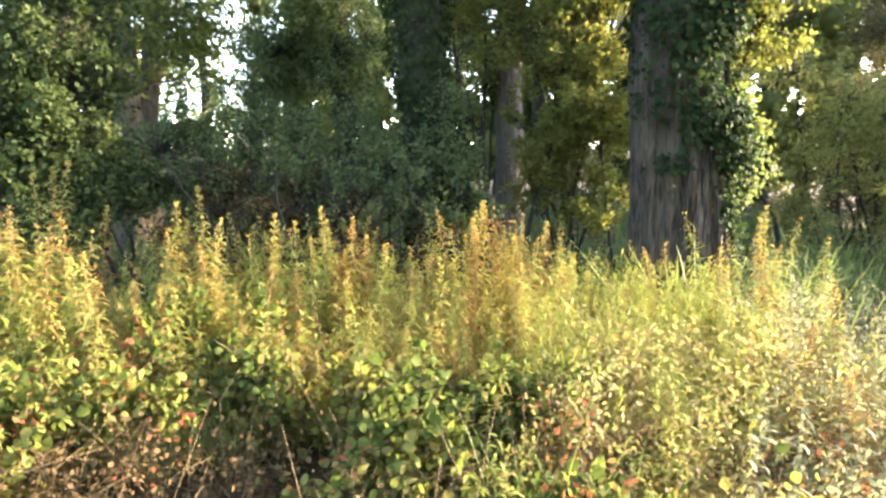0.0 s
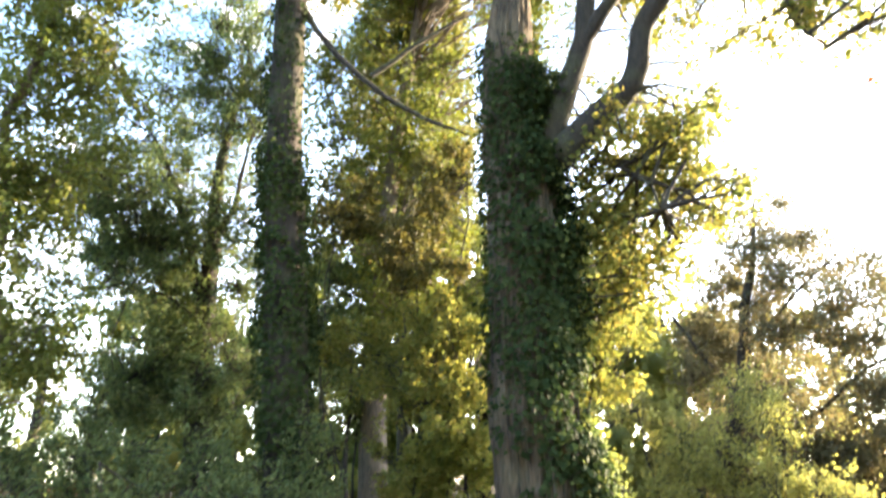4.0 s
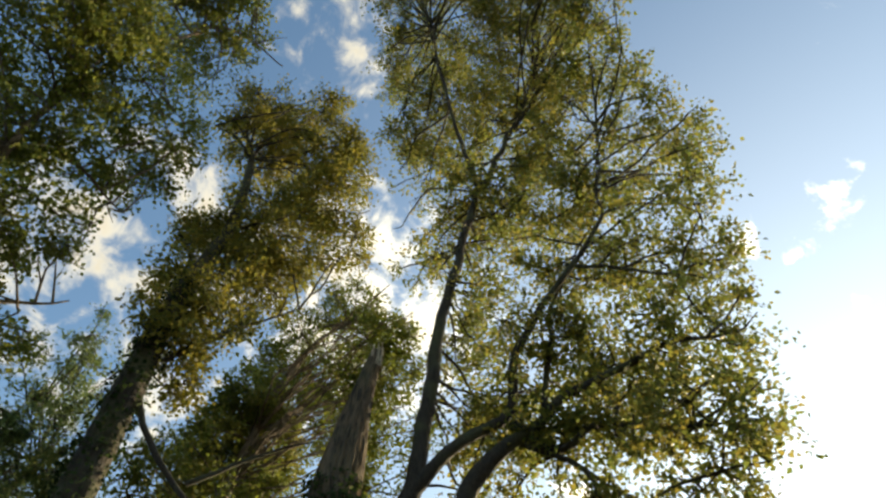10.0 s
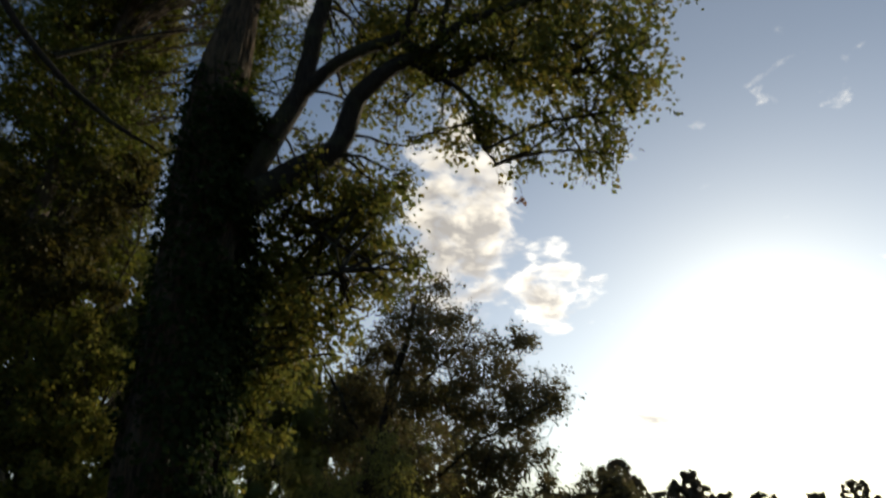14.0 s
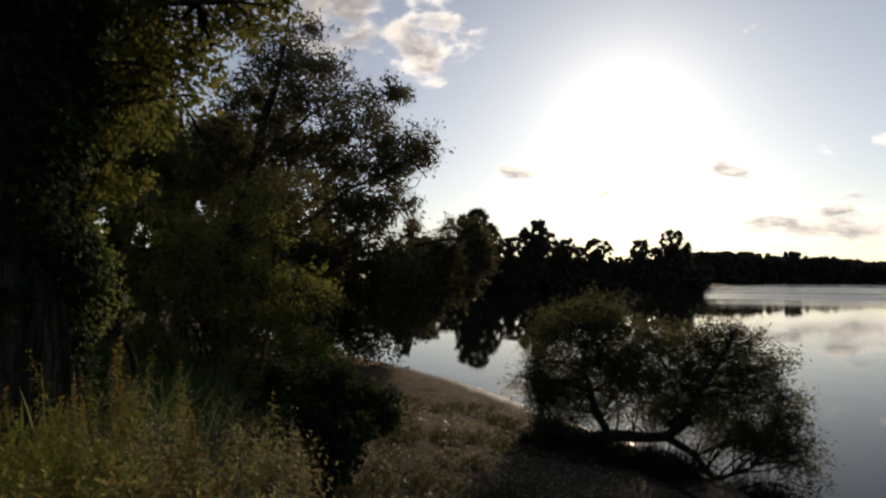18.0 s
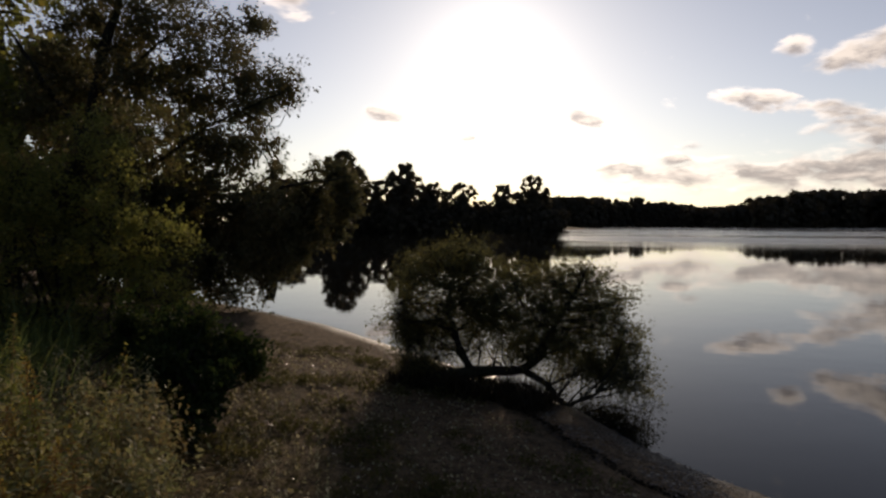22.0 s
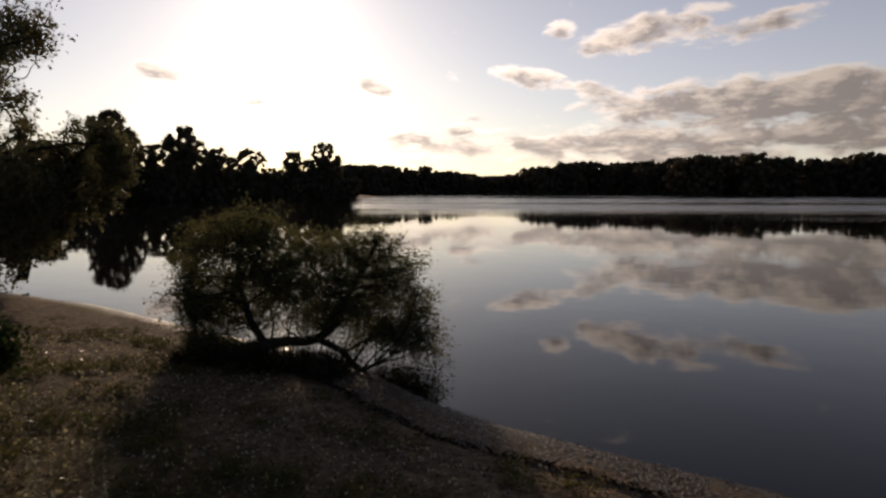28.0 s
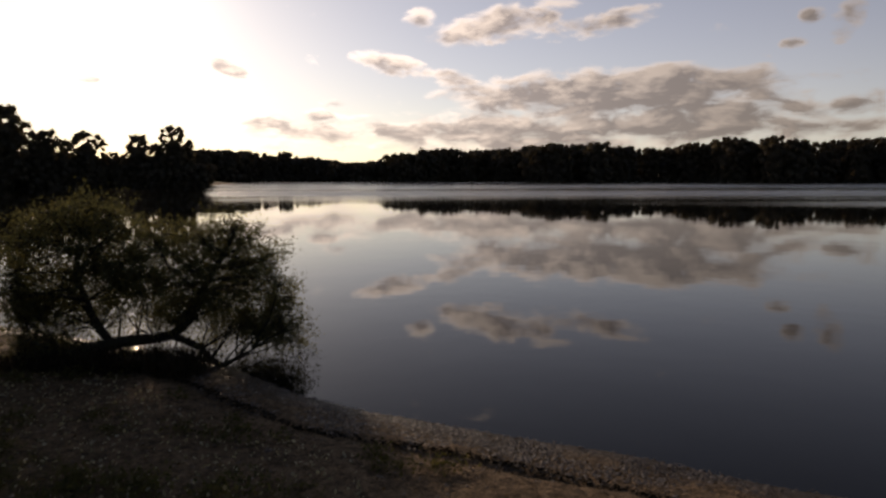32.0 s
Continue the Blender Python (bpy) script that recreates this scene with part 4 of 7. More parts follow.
# the second poplar, wrapped in ivy, with a golden crown
B_TRUNK = [(0.1, 10.5, 1.1)] + [(-0.03, 10.50, 2.60), (-0.30, 10.50, 4.72), (-0.56, 10.48, 7.57), (-0.71, 10.38, 9.13), (-0.82, 10.17, 12.49), (-0.84, 9.96, 14.12), (-0.67, 9.78, 16.30), (-0.59, 9.58, 17.30), (-0.87, 9.36, 20.05), (-1.20, 9.22, 20.99), (-1.38, 9.10, 21.17)]
B_R = [0.42, 0.36, 0.34, 0.33, 0.31, 0.27, 0.24, 0.17, 0.13, 0.10, 0.07, 0.03]
B_LIMBS = [([(-0.54, 10.19, 11.97), (-0.17, 10.00, 11.20), (0.53, 9.79, 10.40), (1.65, 9.36, 9.38), (2.35, 9.00, 8.96)], [0.065, 0.055, 0.045, 0.015]), ([(0.72, 9.67, 10.34), (1.56, 9.37, 10.96), (2.43, 8.98, 11.39)], [0.05, 0.035, 0.012]), ([(-1.04, 9.14, 20.21), (-1.70, 9.04, 20.72), (-2.19, 8.94, 20.58)], [0.05, 0.04, 0.01]), ([(-0.53, 9.99, 12.87), (0.47, 9.79, 14.15), (1.60, 9.47, 15.28)], [0.06, 0.04, 0.012])]
B_CLUMPS = [(-0.0, 10.5, 13.0, 0.35), (0.2, 11.1, 13.1, 0.36), (-0.2, 9.9, 13.2, 0.51), (-1.1, 9.7, 13.3, 0.38), (0.5, 9.1, 13.7, 0.45), (-0.6, 9.9, 13.7, 0.59), (-1.3, 9.8, 14.0, 0.44), (-0.3, 9.8, 14.5, 0.90), (0.1, 10.6, 14.6, 0.49), (-1.2, 10.2, 15.7, 0.36), (-1.2, 9.6, 16.0, 0.46), (-1.3, 11.1, 16.1, 0.60), (1.1, 10.1, 16.2, 0.36), (-0.1, 10.1, 16.3, 1.10), (0.8, 11.1, 16.4, 0.46), (0.9, 10.8, 16.7, 0.48), (-0.9, 10.8, 16.8, 0.72), (1.4, 9.7, 16.9, 0.52), (0.7, 9.9, 16.9, 1.01), (1.4, 10.8, 17.6, 0.39), (-0.3, 9.8, 17.7, 0.77), (-0.8, 10.5, 17.7, 0.84)] + \
    [(2.1, 9.6, 17.7, 0.37), (-1.4, 10.4, 17.7, 0.37), (1.5, 9.7, 17.8, 0.80), (0.3, 9.8, 18.0, 0.79), (-0.9, 10.4, 18.4, 0.45), (2.6, 9.5, 18.5, 0.43), (-0.5, 9.6, 19.1, 0.66), (2.5, 9.4, 19.1, 0.57), (0.5, 9.6, 19.2, 1.04), (1.4, 9.7, 19.6, 0.89), (2.4, 9.1, 20.0, 0.51), (1.1, 9.2, 20.4, 1.06), (-1.2, 9.4, 20.5, 0.54), (1.6, 8.6, 20.6, 0.71), (-0.2, 9.6, 21.6, 1.20), (-1.9, 9.2, 21.7, 0.34), (0.5, 8.9, 21.7, 0.75), (1.4, 8.7, 22.0, 0.77), (2.2, 9.4, 22.0, 0.39), (1.4, 8.2, 22.0, 0.50), (-1.6, 9.1, 22.1, 0.76), (2.5, 9.8, 22.2, 0.43)] + \
    [(1.8, 8.7, 22.6, 0.39), (-1.9, 10.7, 23.2, 0.39), (-0.6, 9.7, 23.5, 0.75), (0.0, 9.2, 23.6, 0.94), (0.3, 8.1, 24.1, 0.35), (0.9, 8.8, 24.2, 0.63), (1.3, 8.8, 24.2, 0.37), (-1.4, 9.0, 24.4, 0.38), (-0.2, 9.0, 24.5, 0.46), (-1.2, 9.8, 24.5, 0.85), (-0.9, 9.3, 24.6, 0.56), (-1.9, 9.7, 24.6, 0.52), (-1.9, 9.3, 24.8, 0.37), (0.3, 9.1, 25.2, 0.74), (0.7, 8.4, 25.2, 0.38)]
poplar_b = tree("poplar_tree", "tall leaning poplar wrapped in ivy with golden autumn crown", B_TRUNK, B_R, B_LIMBS, BARK_DARK, B_CLUMPS, LEAF_OLD,
                6600, 9, 0.098, 21, sides=48, furrow=0.05, gaps=0.12, share=0.15, twig=0.4, spread=0.11, bough=1.1)
part("ivy", ivy(B_TRUNK, B_R, 9000, rng, 1.5, 9.0, None, 0.22, 0.09), LEAF_IVY, poplar_b, "thick dark ivy")
part("ivy", ivy(B_TRUNK, B_R, 3000, rng, 8.5, 15.0, None, 0.12, 0.08), LEAF_IVY, poplar_b)

C_TRUNK = [(1.45, 13.95, 1.2)] + [(1.43, 13.93, 3.45), (1.38, 13.93, 4.92), (1.42, 13.93, 6.18), (1.47, 13.92, 7.66), (1.67, 13.90, 11.10), (2.05, 13.45, 14.31), (2.34, 12.99, 16.48), (2.99, 12.45, 18.11), (3.74, 12.03, 18.90)]
C_LIMBS = [([(2.51, 12.96, 16.84), (3.32, 12.36, 17.28), (4.04, 11.94, 17.40)], [0.06, 0.04, 0.015])]
C_CLUMPS = [(0.7, 14.0, 4.8, 0.60), (0.8, 14.5, 6.0, 0.85), (1.4, 12.4, 6.8, 1.01), (2.8, 11.7, 7.1, 0.86), (1.9, 13.5, 7.3, 1.23), (1.8, 12.4, 8.1, 1.10), (1.0, 13.3, 8.3, 0.36), (1.4, 13.8, 8.5, 0.38), (2.6, 12.5, 8.5, 0.71), (2.4, 13.6, 8.6, 0.45), (0.6, 14.6, 8.8, 0.44), (0.2, 14.6, 8.8, 0.41), (0.2, 13.7, 8.9, 0.50), (2.1, 14.7, 9.0, 0.53), (0.2, 13.2, 9.2, 0.42), (1.3, 14.7, 9.4, 1.05), (3.3, 13.8, 9.4, 0.45), (3.0, 12.8, 9.5, 0.47), (2.8, 12.1, 9.7, 0.45), (0.3, 13.2, 10.2, 0.58), (0.7, 14.8, 10.3, 0.98), (2.5, 15.0, 10.5, 1.36)] + \
    [(1.9, 13.2, 10.8, 1.18), (2.9, 13.2, 10.9, 0.60), (1.1, 14.4, 11.3, 0.98), (2.4, 12.8, 11.4, 0.94), (0.2, 14.1, 11.4, 0.55), (0.1, 13.2, 11.4, 0.53), (5.0, 11.3, 11.9, 0.37), (3.3, 13.8, 11.9, 0.42), (4.9, 10.2, 12.1, 0.30), (1.8, 12.8, 12.2, 1.01), (-0.0, 13.4, 12.3, 0.51), (3.1, 13.4, 12.3, 0.42), (5.1, 11.0, 12.3, 0.38), (4.8, 9.8, 12.5, 0.37), (-0.2, 13.2, 12.6, 0.39), (4.8, 11.6, 12.6, 0.53), (4.2, 10.8, 12.6, 0.52), (0.3, 12.9, 12.7, 0.88), (3.9, 10.3, 12.8, 0.59), (4.6, 9.4, 13.0, 0.57), (2.6, 13.3, 13.1, 0.82), (3.5, 9.9, 13.1, 0.35)] + \
    [(3.8, 10.7, 13.1, 0.33), (3.0, 13.0, 13.4, 0.44), (3.6, 10.6, 13.7, 0.43), (4.1, 10.9, 13.7, 0.32), (4.3, 9.8, 13.7, 0.73), (3.6, 9.2, 13.8, 0.68), (3.6, 10.0, 14.0, 0.44), (0.7, 12.7, 14.0, 0.38), (0.6, 13.3, 14.1, 0.51), (2.8, 13.3, 14.1, 0.70), (5.1, 9.9, 14.2, 0.33), (4.1, 10.5, 14.3, 0.33), (3.6, 15.2, 14.3, 0.43), (3.6, 11.0, 14.5, 0.36), (3.0, 9.3, 14.5, 0.46), (3.2, 9.9, 14.5, 0.55), (3.7, 9.7, 14.5, 0.48), (3.3, 9.8, 14.6, 0.34), (3.4, 10.7, 14.7, 0.36), (3.2, 8.8, 14.7, 0.51), (4.6, 9.3, 14.7, 0.33), (4.0, 10.3, 14.7, 0.35)] + \
    [(1.5, 14.9, 14.8, 1.19), (3.7, 8.2, 14.8, 0.31), (4.9, 10.0, 14.8, 0.45), (3.1, 9.0, 14.9, 0.39), (3.8, 9.4, 15.2, 0.33), (4.2, 9.5, 15.2, 0.74), (1.2, 13.5, 15.2, 0.72), (3.0, 8.1, 15.3, 0.34), (3.3, 10.0, 15.3, 0.35), (3.0, 12.8, 15.5, 0.89), (3.6, 9.0, 15.5, 0.35), (3.5, 9.1, 15.6, 0.44), (2.5, 13.9, 15.6, 0.90), (4.4, 9.2, 15.6, 0.36), (3.1, 8.8, 15.7, 0.32), (1.8, 13.2, 15.9, 0.92), (1.1, 13.4, 15.9, 0.38), (3.9, 15.1, 16.3, 0.53), (4.8, 14.3, 16.4, 0.58), (4.2, 13.6, 16.4, 0.93), (4.4, 15.3, 16.8, 0.57), (5.6, 13.9, 17.3, 0.59)] + \
    [(5.4, 13.0, 17.3, 0.58), (6.0, 15.1, 17.4, 0.47), (1.8, 13.5, 17.5, 0.64), (1.5, 14.5, 17.9, 0.41), (2.8, 12.8, 17.9, 0.91), (4.0, 14.3, 18.1, 0.96), (5.4, 12.7, 18.2, 0.43), (4.3, 13.3, 18.3, 0.93), (2.1, 12.3, 18.3, 0.49), (5.1, 14.5, 18.3, 1.06), (2.9, 14.7, 18.5, 1.38), (4.7, 12.4, 18.7, 0.75), (2.0, 13.6, 19.0, 0.41), (4.6, 11.9, 19.1, 0.50), (2.0, 14.3, 19.1, 0.49), (3.5, 11.6, 19.5, 0.57), (3.0, 12.0, 19.5, 0.62), (4.2, 12.1, 19.8, 0.59), (3.1, 13.4, 20.1, 0.98), (4.2, 13.4, 20.3, 1.08)]
tree("poplar_tree", "slim poplar with bare pale brown trunk and thin green crown", C_TRUNK, [0.34, 0.29, 0.27, 0.25, 0.22, 0.17, 0.12, 0.09, 0.06, 0.02], C_LIMBS,
     BARK_PALE, C_CLUMPS, LEAF_GREEN, 9000, 9, 0.095, 31, gaps=0.12, share=0.15, spread=0.09, bough=0.9)

M_CLUMPS = [(2.4, 16.0, 9.1, 0.41), (1.7, 16.7, 9.5, 0.70), (4.1, 17.1, 9.9, 0.55), (4.0, 18.2, 10.0, 0.50), (3.8, 16.1, 10.1, 0.56), (3.6, 15.2, 10.3, 0.50), (3.4, 17.9, 10.4, 1.13), (1.4, 18.0, 10.5, 0.59), (2.1, 15.3, 10.8, 0.93), (3.6, 15.0, 10.9, 0.44), (1.1, 16.5, 11.0, 0.45), (1.7, 17.6, 11.1, 1.04), (1.0, 15.5, 11.1, 0.45), (0.9, 15.2, 11.4, 0.45), (2.9, 15.3, 11.7, 1.20), (3.6, 15.4, 12.4, 0.44), (4.1, 17.1, 12.4, 0.48), (1.4, 16.6, 12.8, 0.97), (0.8, 15.1, 12.8, 0.51), (3.1, 13.8, 13.0, 0.44), (3.1, 15.2, 13.0, 0.89), (0.9, 14.3, 13.7, 0.49)] + \
    [(0.7, 15.6, 13.8, 0.46), (1.6, 16.6, 14.0, 1.08), (0.9, 14.1, 14.5, 0.43), (1.0, 13.4, 14.6, 0.43), (3.0, 13.5, 14.8, 0.42), (1.7, 15.2, 14.8, 1.15), (2.9, 15.5, 14.9, 1.07), (2.7, 13.2, 15.2, 0.59), (3.3, 14.9, 15.3, 0.55), (1.9, 12.8, 15.4, 0.42), (1.9, 14.3, 15.7, 0.97), (2.5, 13.7, 16.3, 0.49)]
M_TRUNK = [(2.6, 17.0, 1.2), (2.5, 16.9, 5.0), (2.3, 16.6, 9.0), (2.1, 16.0, 12.5)]
M_LIMBS = [([(2.5, 16.9, 5.4), (3.3, 16.4, 7.2), (3.9, 16.0, 9.0)], [0.09, 0.06, 0.02]), ([(2.4, 16.7, 7.6), (1.2, 16.4, 9.6), (0.4, 16.0, 11.4)], [0.08, 0.05, 0.02])]
tree("maple_tree", "yellowing maple standing behind the hazel", M_TRUNK, [0.24, 0.2, 0.14, 0.05], M_LIMBS, BARK_DARK, M_CLUMPS, LEAF_GOLD, 4200, 9, 0.12, 35, gaps=0.1, share=0.1, spread=0.1, bough=1.0)

D_TRUNK = [(-6.1, 12.6, 1.2)] + [(-6.05, 12.63, 3.41), (-6.07, 12.62, 4.48), (-6.06, 12.62, 5.53), (-6.10, 12.60, 6.34), (-5.62, 12.27, 7.91), (-5.75, 11.66, 9.84)]
D_LIMBS = [([(-5.95, 13.1, 1.2)] + [(-5.94, 13.12, 3.41), (-5.88, 13.15, 4.52), (-5.76, 13.20, 5.51), (-5.64, 13.25, 6.48)], [0.27, 0.24, 0.22, 0.2, 0.15]), ([(-5.75, 11.66, 9.84), (-4.81, 10.44, 11.71), (-4.65, 8.85, 13.73), (-4.56, 7.76, 15.11), (-4.29, 7.22, 18.29), (-3.27, 7.30, 23.31), (-1.47, 7.86, 24.20)], [0.08, 0.08, 0.075, 0.06, 0.04, 0.02]),
           ([(-4.81, 10.44, 11.71), (-3.73, 10.14, 12.75), (-2.55, 10.08, 13.54)], [0.08, 0.05, 0.015]), ([(-4.77, 8.10, 14.43), (-4.03, 8.27, 15.44), (-2.52, 8.85, 15.18)], [0.07, 0.05, 0.015])]
D_CLUMPS = [(-5.2, 13.4, 5.0, 0.69), (-5.3, 11.4, 5.0, 0.56), (-4.5, 12.2, 5.5, 0.61), (-4.9, 13.1, 5.8, 0.99), (-5.0, 11.6, 5.8, 0.76), (-4.7, 12.1, 6.0, 0.89), (-5.2, 10.8, 6.0, 0.62), (-4.7, 11.9, 6.8, 0.80), (-5.3, 11.2, 7.1, 0.94), (-5.2, 11.9, 7.3, 1.10), (-4.9, 11.8, 8.4, 0.91), (-5.5, 11.3, 8.8, 1.06), (-5.0, 12.0, 8.9, 1.25), (-4.6, 12.2, 9.3, 0.84), (-5.6, 11.7, 10.4, 1.36), (-4.3, 11.2, 10.4, 1.54), (-4.2, 11.1, 10.4, 0.35), (-4.1, 11.3, 10.7, 0.33), (-3.8, 10.6, 10.7, 0.33), (-5.1, 10.7, 11.0, 0.42), (-3.9, 10.3, 11.1, 0.55), (-5.5, 12.5, 11.3, 0.56)] + \
    [(-4.8, 10.8, 11.4, 0.91), (-3.7, 9.8, 11.5, 0.76), (-5.5, 10.7, 11.6, 0.34), (-3.3, 10.2, 11.9, 0.48), (-4.1, 10.6, 11.9, 0.35), (-4.0, 10.3, 12.0, 0.31), (-3.8, 10.7, 12.1, 0.33), (-3.1, 9.9, 12.1, 0.36), (-5.6, 10.8, 12.3, 0.58), (-2.9, 9.8, 12.3, 0.30), (-3.0, 10.6, 12.3, 0.37), (-5.8, 10.5, 12.4, 0.35), (-4.9, 10.6, 12.5, 0.89), (-5.8, 10.1, 12.7, 0.48), (-3.8, 11.1, 12.7, 0.46), (-5.3, 9.1, 12.9, 0.53), (-4.1, 9.8, 13.2, 0.41), (-6.1, 10.0, 13.2, 0.37), (-6.0, 9.3, 13.2, 0.34), (-3.7, 10.3, 13.3, 0.35), (-5.0, 8.7, 13.3, 0.43), (-4.0, 9.7, 13.4, 0.42)] + \
    [(-3.6, 11.1, 13.4, 0.44), (-5.1, 8.0, 13.4, 0.46), (-3.7, 9.5, 13.5, 0.64), (-4.3, 8.3, 13.5, 0.90), (-4.0, 9.1, 13.6, 0.47), (-5.3, 9.3, 13.6, 0.39), (-4.8, 10.4, 13.7, 0.58), (-2.9, 9.0, 13.7, 0.33), (-5.2, 10.3, 13.8, 0.44), (-3.2, 8.5, 13.9, 0.53), (-4.9, 9.7, 14.0, 0.58), (-5.1, 9.8, 14.0, 0.71), (-4.6, 11.0, 14.1, 0.98), (-3.5, 10.1, 14.2, 0.36), (-3.9, 9.5, 14.2, 0.36), (-3.2, 9.9, 14.3, 0.36), (-4.0, 9.3, 14.4, 0.80), (-4.2, 10.2, 14.5, 0.49), (-2.8, 8.7, 14.9, 0.41), (-5.9, 8.6, 15.0, 0.61), (-6.1, 8.2, 15.1, 0.50), (-6.0, 7.5, 15.2, 0.68)] + \
    [(-5.2, 8.2, 15.2, 1.28), (-4.2, 8.1, 15.4, 1.46), (-3.1, 9.7, 15.5, 0.60), (-6.6, 7.3, 15.9, 0.56), (-4.2, 7.3, 16.2, 0.90), (-6.6, 6.5, 16.4, 0.88), (-3.3, 9.0, 16.4, 0.87), (-2.8, 8.9, 16.4, 0.43), (-6.1, 7.8, 16.9, 1.33), (-7.3, 6.6, 16.9, 0.46), (-6.2, 6.5, 17.1, 0.92), (-4.7, 5.8, 17.2, 1.29), (-2.9, 8.3, 17.3, 1.07), (-2.3, 8.0, 17.3, 0.45), (-2.7, 9.1, 17.3, 0.55), (-4.9, 7.1, 17.4, 1.07), (-7.6, 6.1, 17.6, 0.60), (-3.9, 8.3, 17.6, 1.12), (-5.5, 4.5, 17.7, 0.43), (-6.9, 6.0, 17.7, 1.08), (-7.9, 5.9, 17.9, 0.49), (-2.5, 7.8, 17.9, 0.43)] + \
    [(-6.7, 5.1, 18.0, 0.46), (-4.2, 6.5, 18.4, 1.30), (-6.3, 6.1, 18.4, 1.30), (-2.6, 9.4, 19.0, 0.48), (-6.7, 5.4, 19.0, 0.67), (-7.9, 5.9, 19.1, 0.59), (-3.4, 8.2, 19.5, 1.08), (-5.8, 4.8, 20.9, 0.43), (-6.3, 5.1, 20.9, 0.48), (-6.3, 6.1, 21.9, 1.34), (-4.7, 6.6, 22.1, 1.30), (-3.9, 6.5, 22.6, 0.98), (-3.6, 5.7, 22.6, 0.92), (-3.3, 7.1, 22.7, 1.15), (-2.7, 7.5, 23.0, 0.43), (-4.9, 5.8, 23.3, 1.14), (-4.3, 8.4, 23.3, 1.19), (-3.1, 9.1, 23.3, 0.47), (-3.3, 5.2, 23.4, 0.42), (-3.5, 8.6, 23.4, 0.92), (-3.1, 8.1, 23.6, 0.52), (-3.5, 9.7, 23.7, 0.66)] + \
    [(-6.2, 5.5, 23.8, 0.65), (-3.3, 5.7, 23.8, 0.42), (-3.2, 6.2, 23.8, 0.51), (-3.9, 4.1, 23.9, 0.41), (-3.6, 4.4, 24.0, 0.46), (-2.0, 7.1, 24.0, 0.51), (-2.7, 7.5, 24.1, 0.72), (-5.8, 5.1, 24.2, 0.45), (-5.2, 5.2, 24.5, 0.72), (-4.5, 4.9, 24.5, 0.88), (-3.0, 6.9, 24.8, 0.47), (-3.9, 5.3, 25.1, 0.68)]
tree("poplar_tree", "twin-trunked poplar with a dense green crown overhead", D_TRUNK, [0.33, 0.29, 0.27, 0.26, 0.20, 0.10, 0.08], D_LIMBS, BARK_PALE, D_CLUMPS, LEAF_GREEN,
     8500, 10, 0.105, 41, gaps=0.08, share=0.15, twig=0.4, bough=1.1, spread=0.09)

E_TRUNK = [(-2.6, 17.8, 1.2)] + [(-2.69, 17.80, 5.46), (-2.81, 17.78, 7.44), (-2.88, 17.77, 9.69), (-2.84, 17.27, 12.03), (-2.44, 16.82, 14.65)]
E_LIMBS = [([(-2.81, 17.78, 7.44), (-3.53, 17.45, 10.03), (-4.02, 17.03, 11.46), (-4.55, 16.38, 12.40)], [0.16, 0.11, 0.07, 0.03]), ([(-2.88, 17.77, 9.69), (-2.40, 17.44, 10.94), (-2.02, 16.88, 12.94)], [0.12, 0.07, 0.03]), ([(-3.29, 17.70, 9.31), (-4.07, 17.33, 9.78), (-5.16, 16.72, 10.74)], [0.09, 0.05, 0.02])]
E_CLUMPS = [(-4.5, 17.4, 5.1, 1.19), (-2.6, 16.8, 5.2, 1.29), (-5.0, 17.3, 5.4, 0.99), (-4.0, 17.5, 6.0, 1.60), (-3.9, 17.6, 6.3, 1.63), (-2.4, 17.8, 6.4, 1.67), (-2.0, 17.4, 6.5, 1.32), (-3.3, 17.7, 7.2, 1.48), (-4.4, 15.4, 7.9, 1.06), (-3.8, 17.6, 8.0, 1.36), (-2.1, 17.4, 8.5, 1.22), (-5.0, 16.7, 8.7, 0.49), (-3.7, 16.8, 8.9, 0.55), (-4.5, 17.1, 8.9, 0.54), (-2.7, 16.8, 9.0, 0.57), (-4.9, 16.8, 9.2, 1.46), (-4.0, 16.5, 9.2, 1.33), (-5.7, 17.6, 9.4, 0.54), (-4.6, 17.2, 9.5, 1.20), (-1.5, 16.7, 9.6, 0.46), (-2.3, 18.9, 9.9, 0.87), (-5.4, 16.8, 9.9, 0.95)] + \
    [(-4.5, 15.8, 10.1, 1.15), (-1.6, 16.8, 10.1, 0.47), (-3.8, 18.2, 10.1, 1.43), (-5.7, 16.0, 10.1, 0.50), (-3.4, 16.6, 10.2, 1.68), (-2.7, 17.1, 10.2, 1.07), (-5.2, 15.1, 10.4, 1.40), (-1.8, 17.1, 10.7, 0.62), (-5.6, 16.2, 10.9, 1.05), (-6.4, 15.8, 11.6, 0.49), (-4.4, 18.5, 12.0, 1.48), (-1.9, 18.4, 12.1, 0.58), (-4.8, 16.5, 12.2, 1.30), (-6.3, 16.3, 12.3, 0.66), (-2.6, 17.4, 12.4, 1.30), (-2.0, 17.2, 13.2, 0.73), (-6.1, 17.0, 13.3, 0.74), (-4.2, 18.4, 13.4, 1.34), (-2.9, 17.1, 13.7, 1.13), (-5.3, 15.9, 13.7, 0.54), (-1.7, 15.9, 13.9, 0.49), (-3.1, 15.2, 14.1, 1.00)] + \
    [(-4.2, 16.9, 14.1, 1.56), (-1.9, 17.9, 14.5, 0.61), (-2.2, 16.0, 14.7, 1.10), (-4.7, 16.2, 14.8, 0.51), (-5.2, 17.0, 15.1, 0.52), (-4.3, 16.3, 15.1, 0.53), (-3.0, 16.5, 15.9, 0.52), (-2.5, 16.8, 16.2, 0.52)]
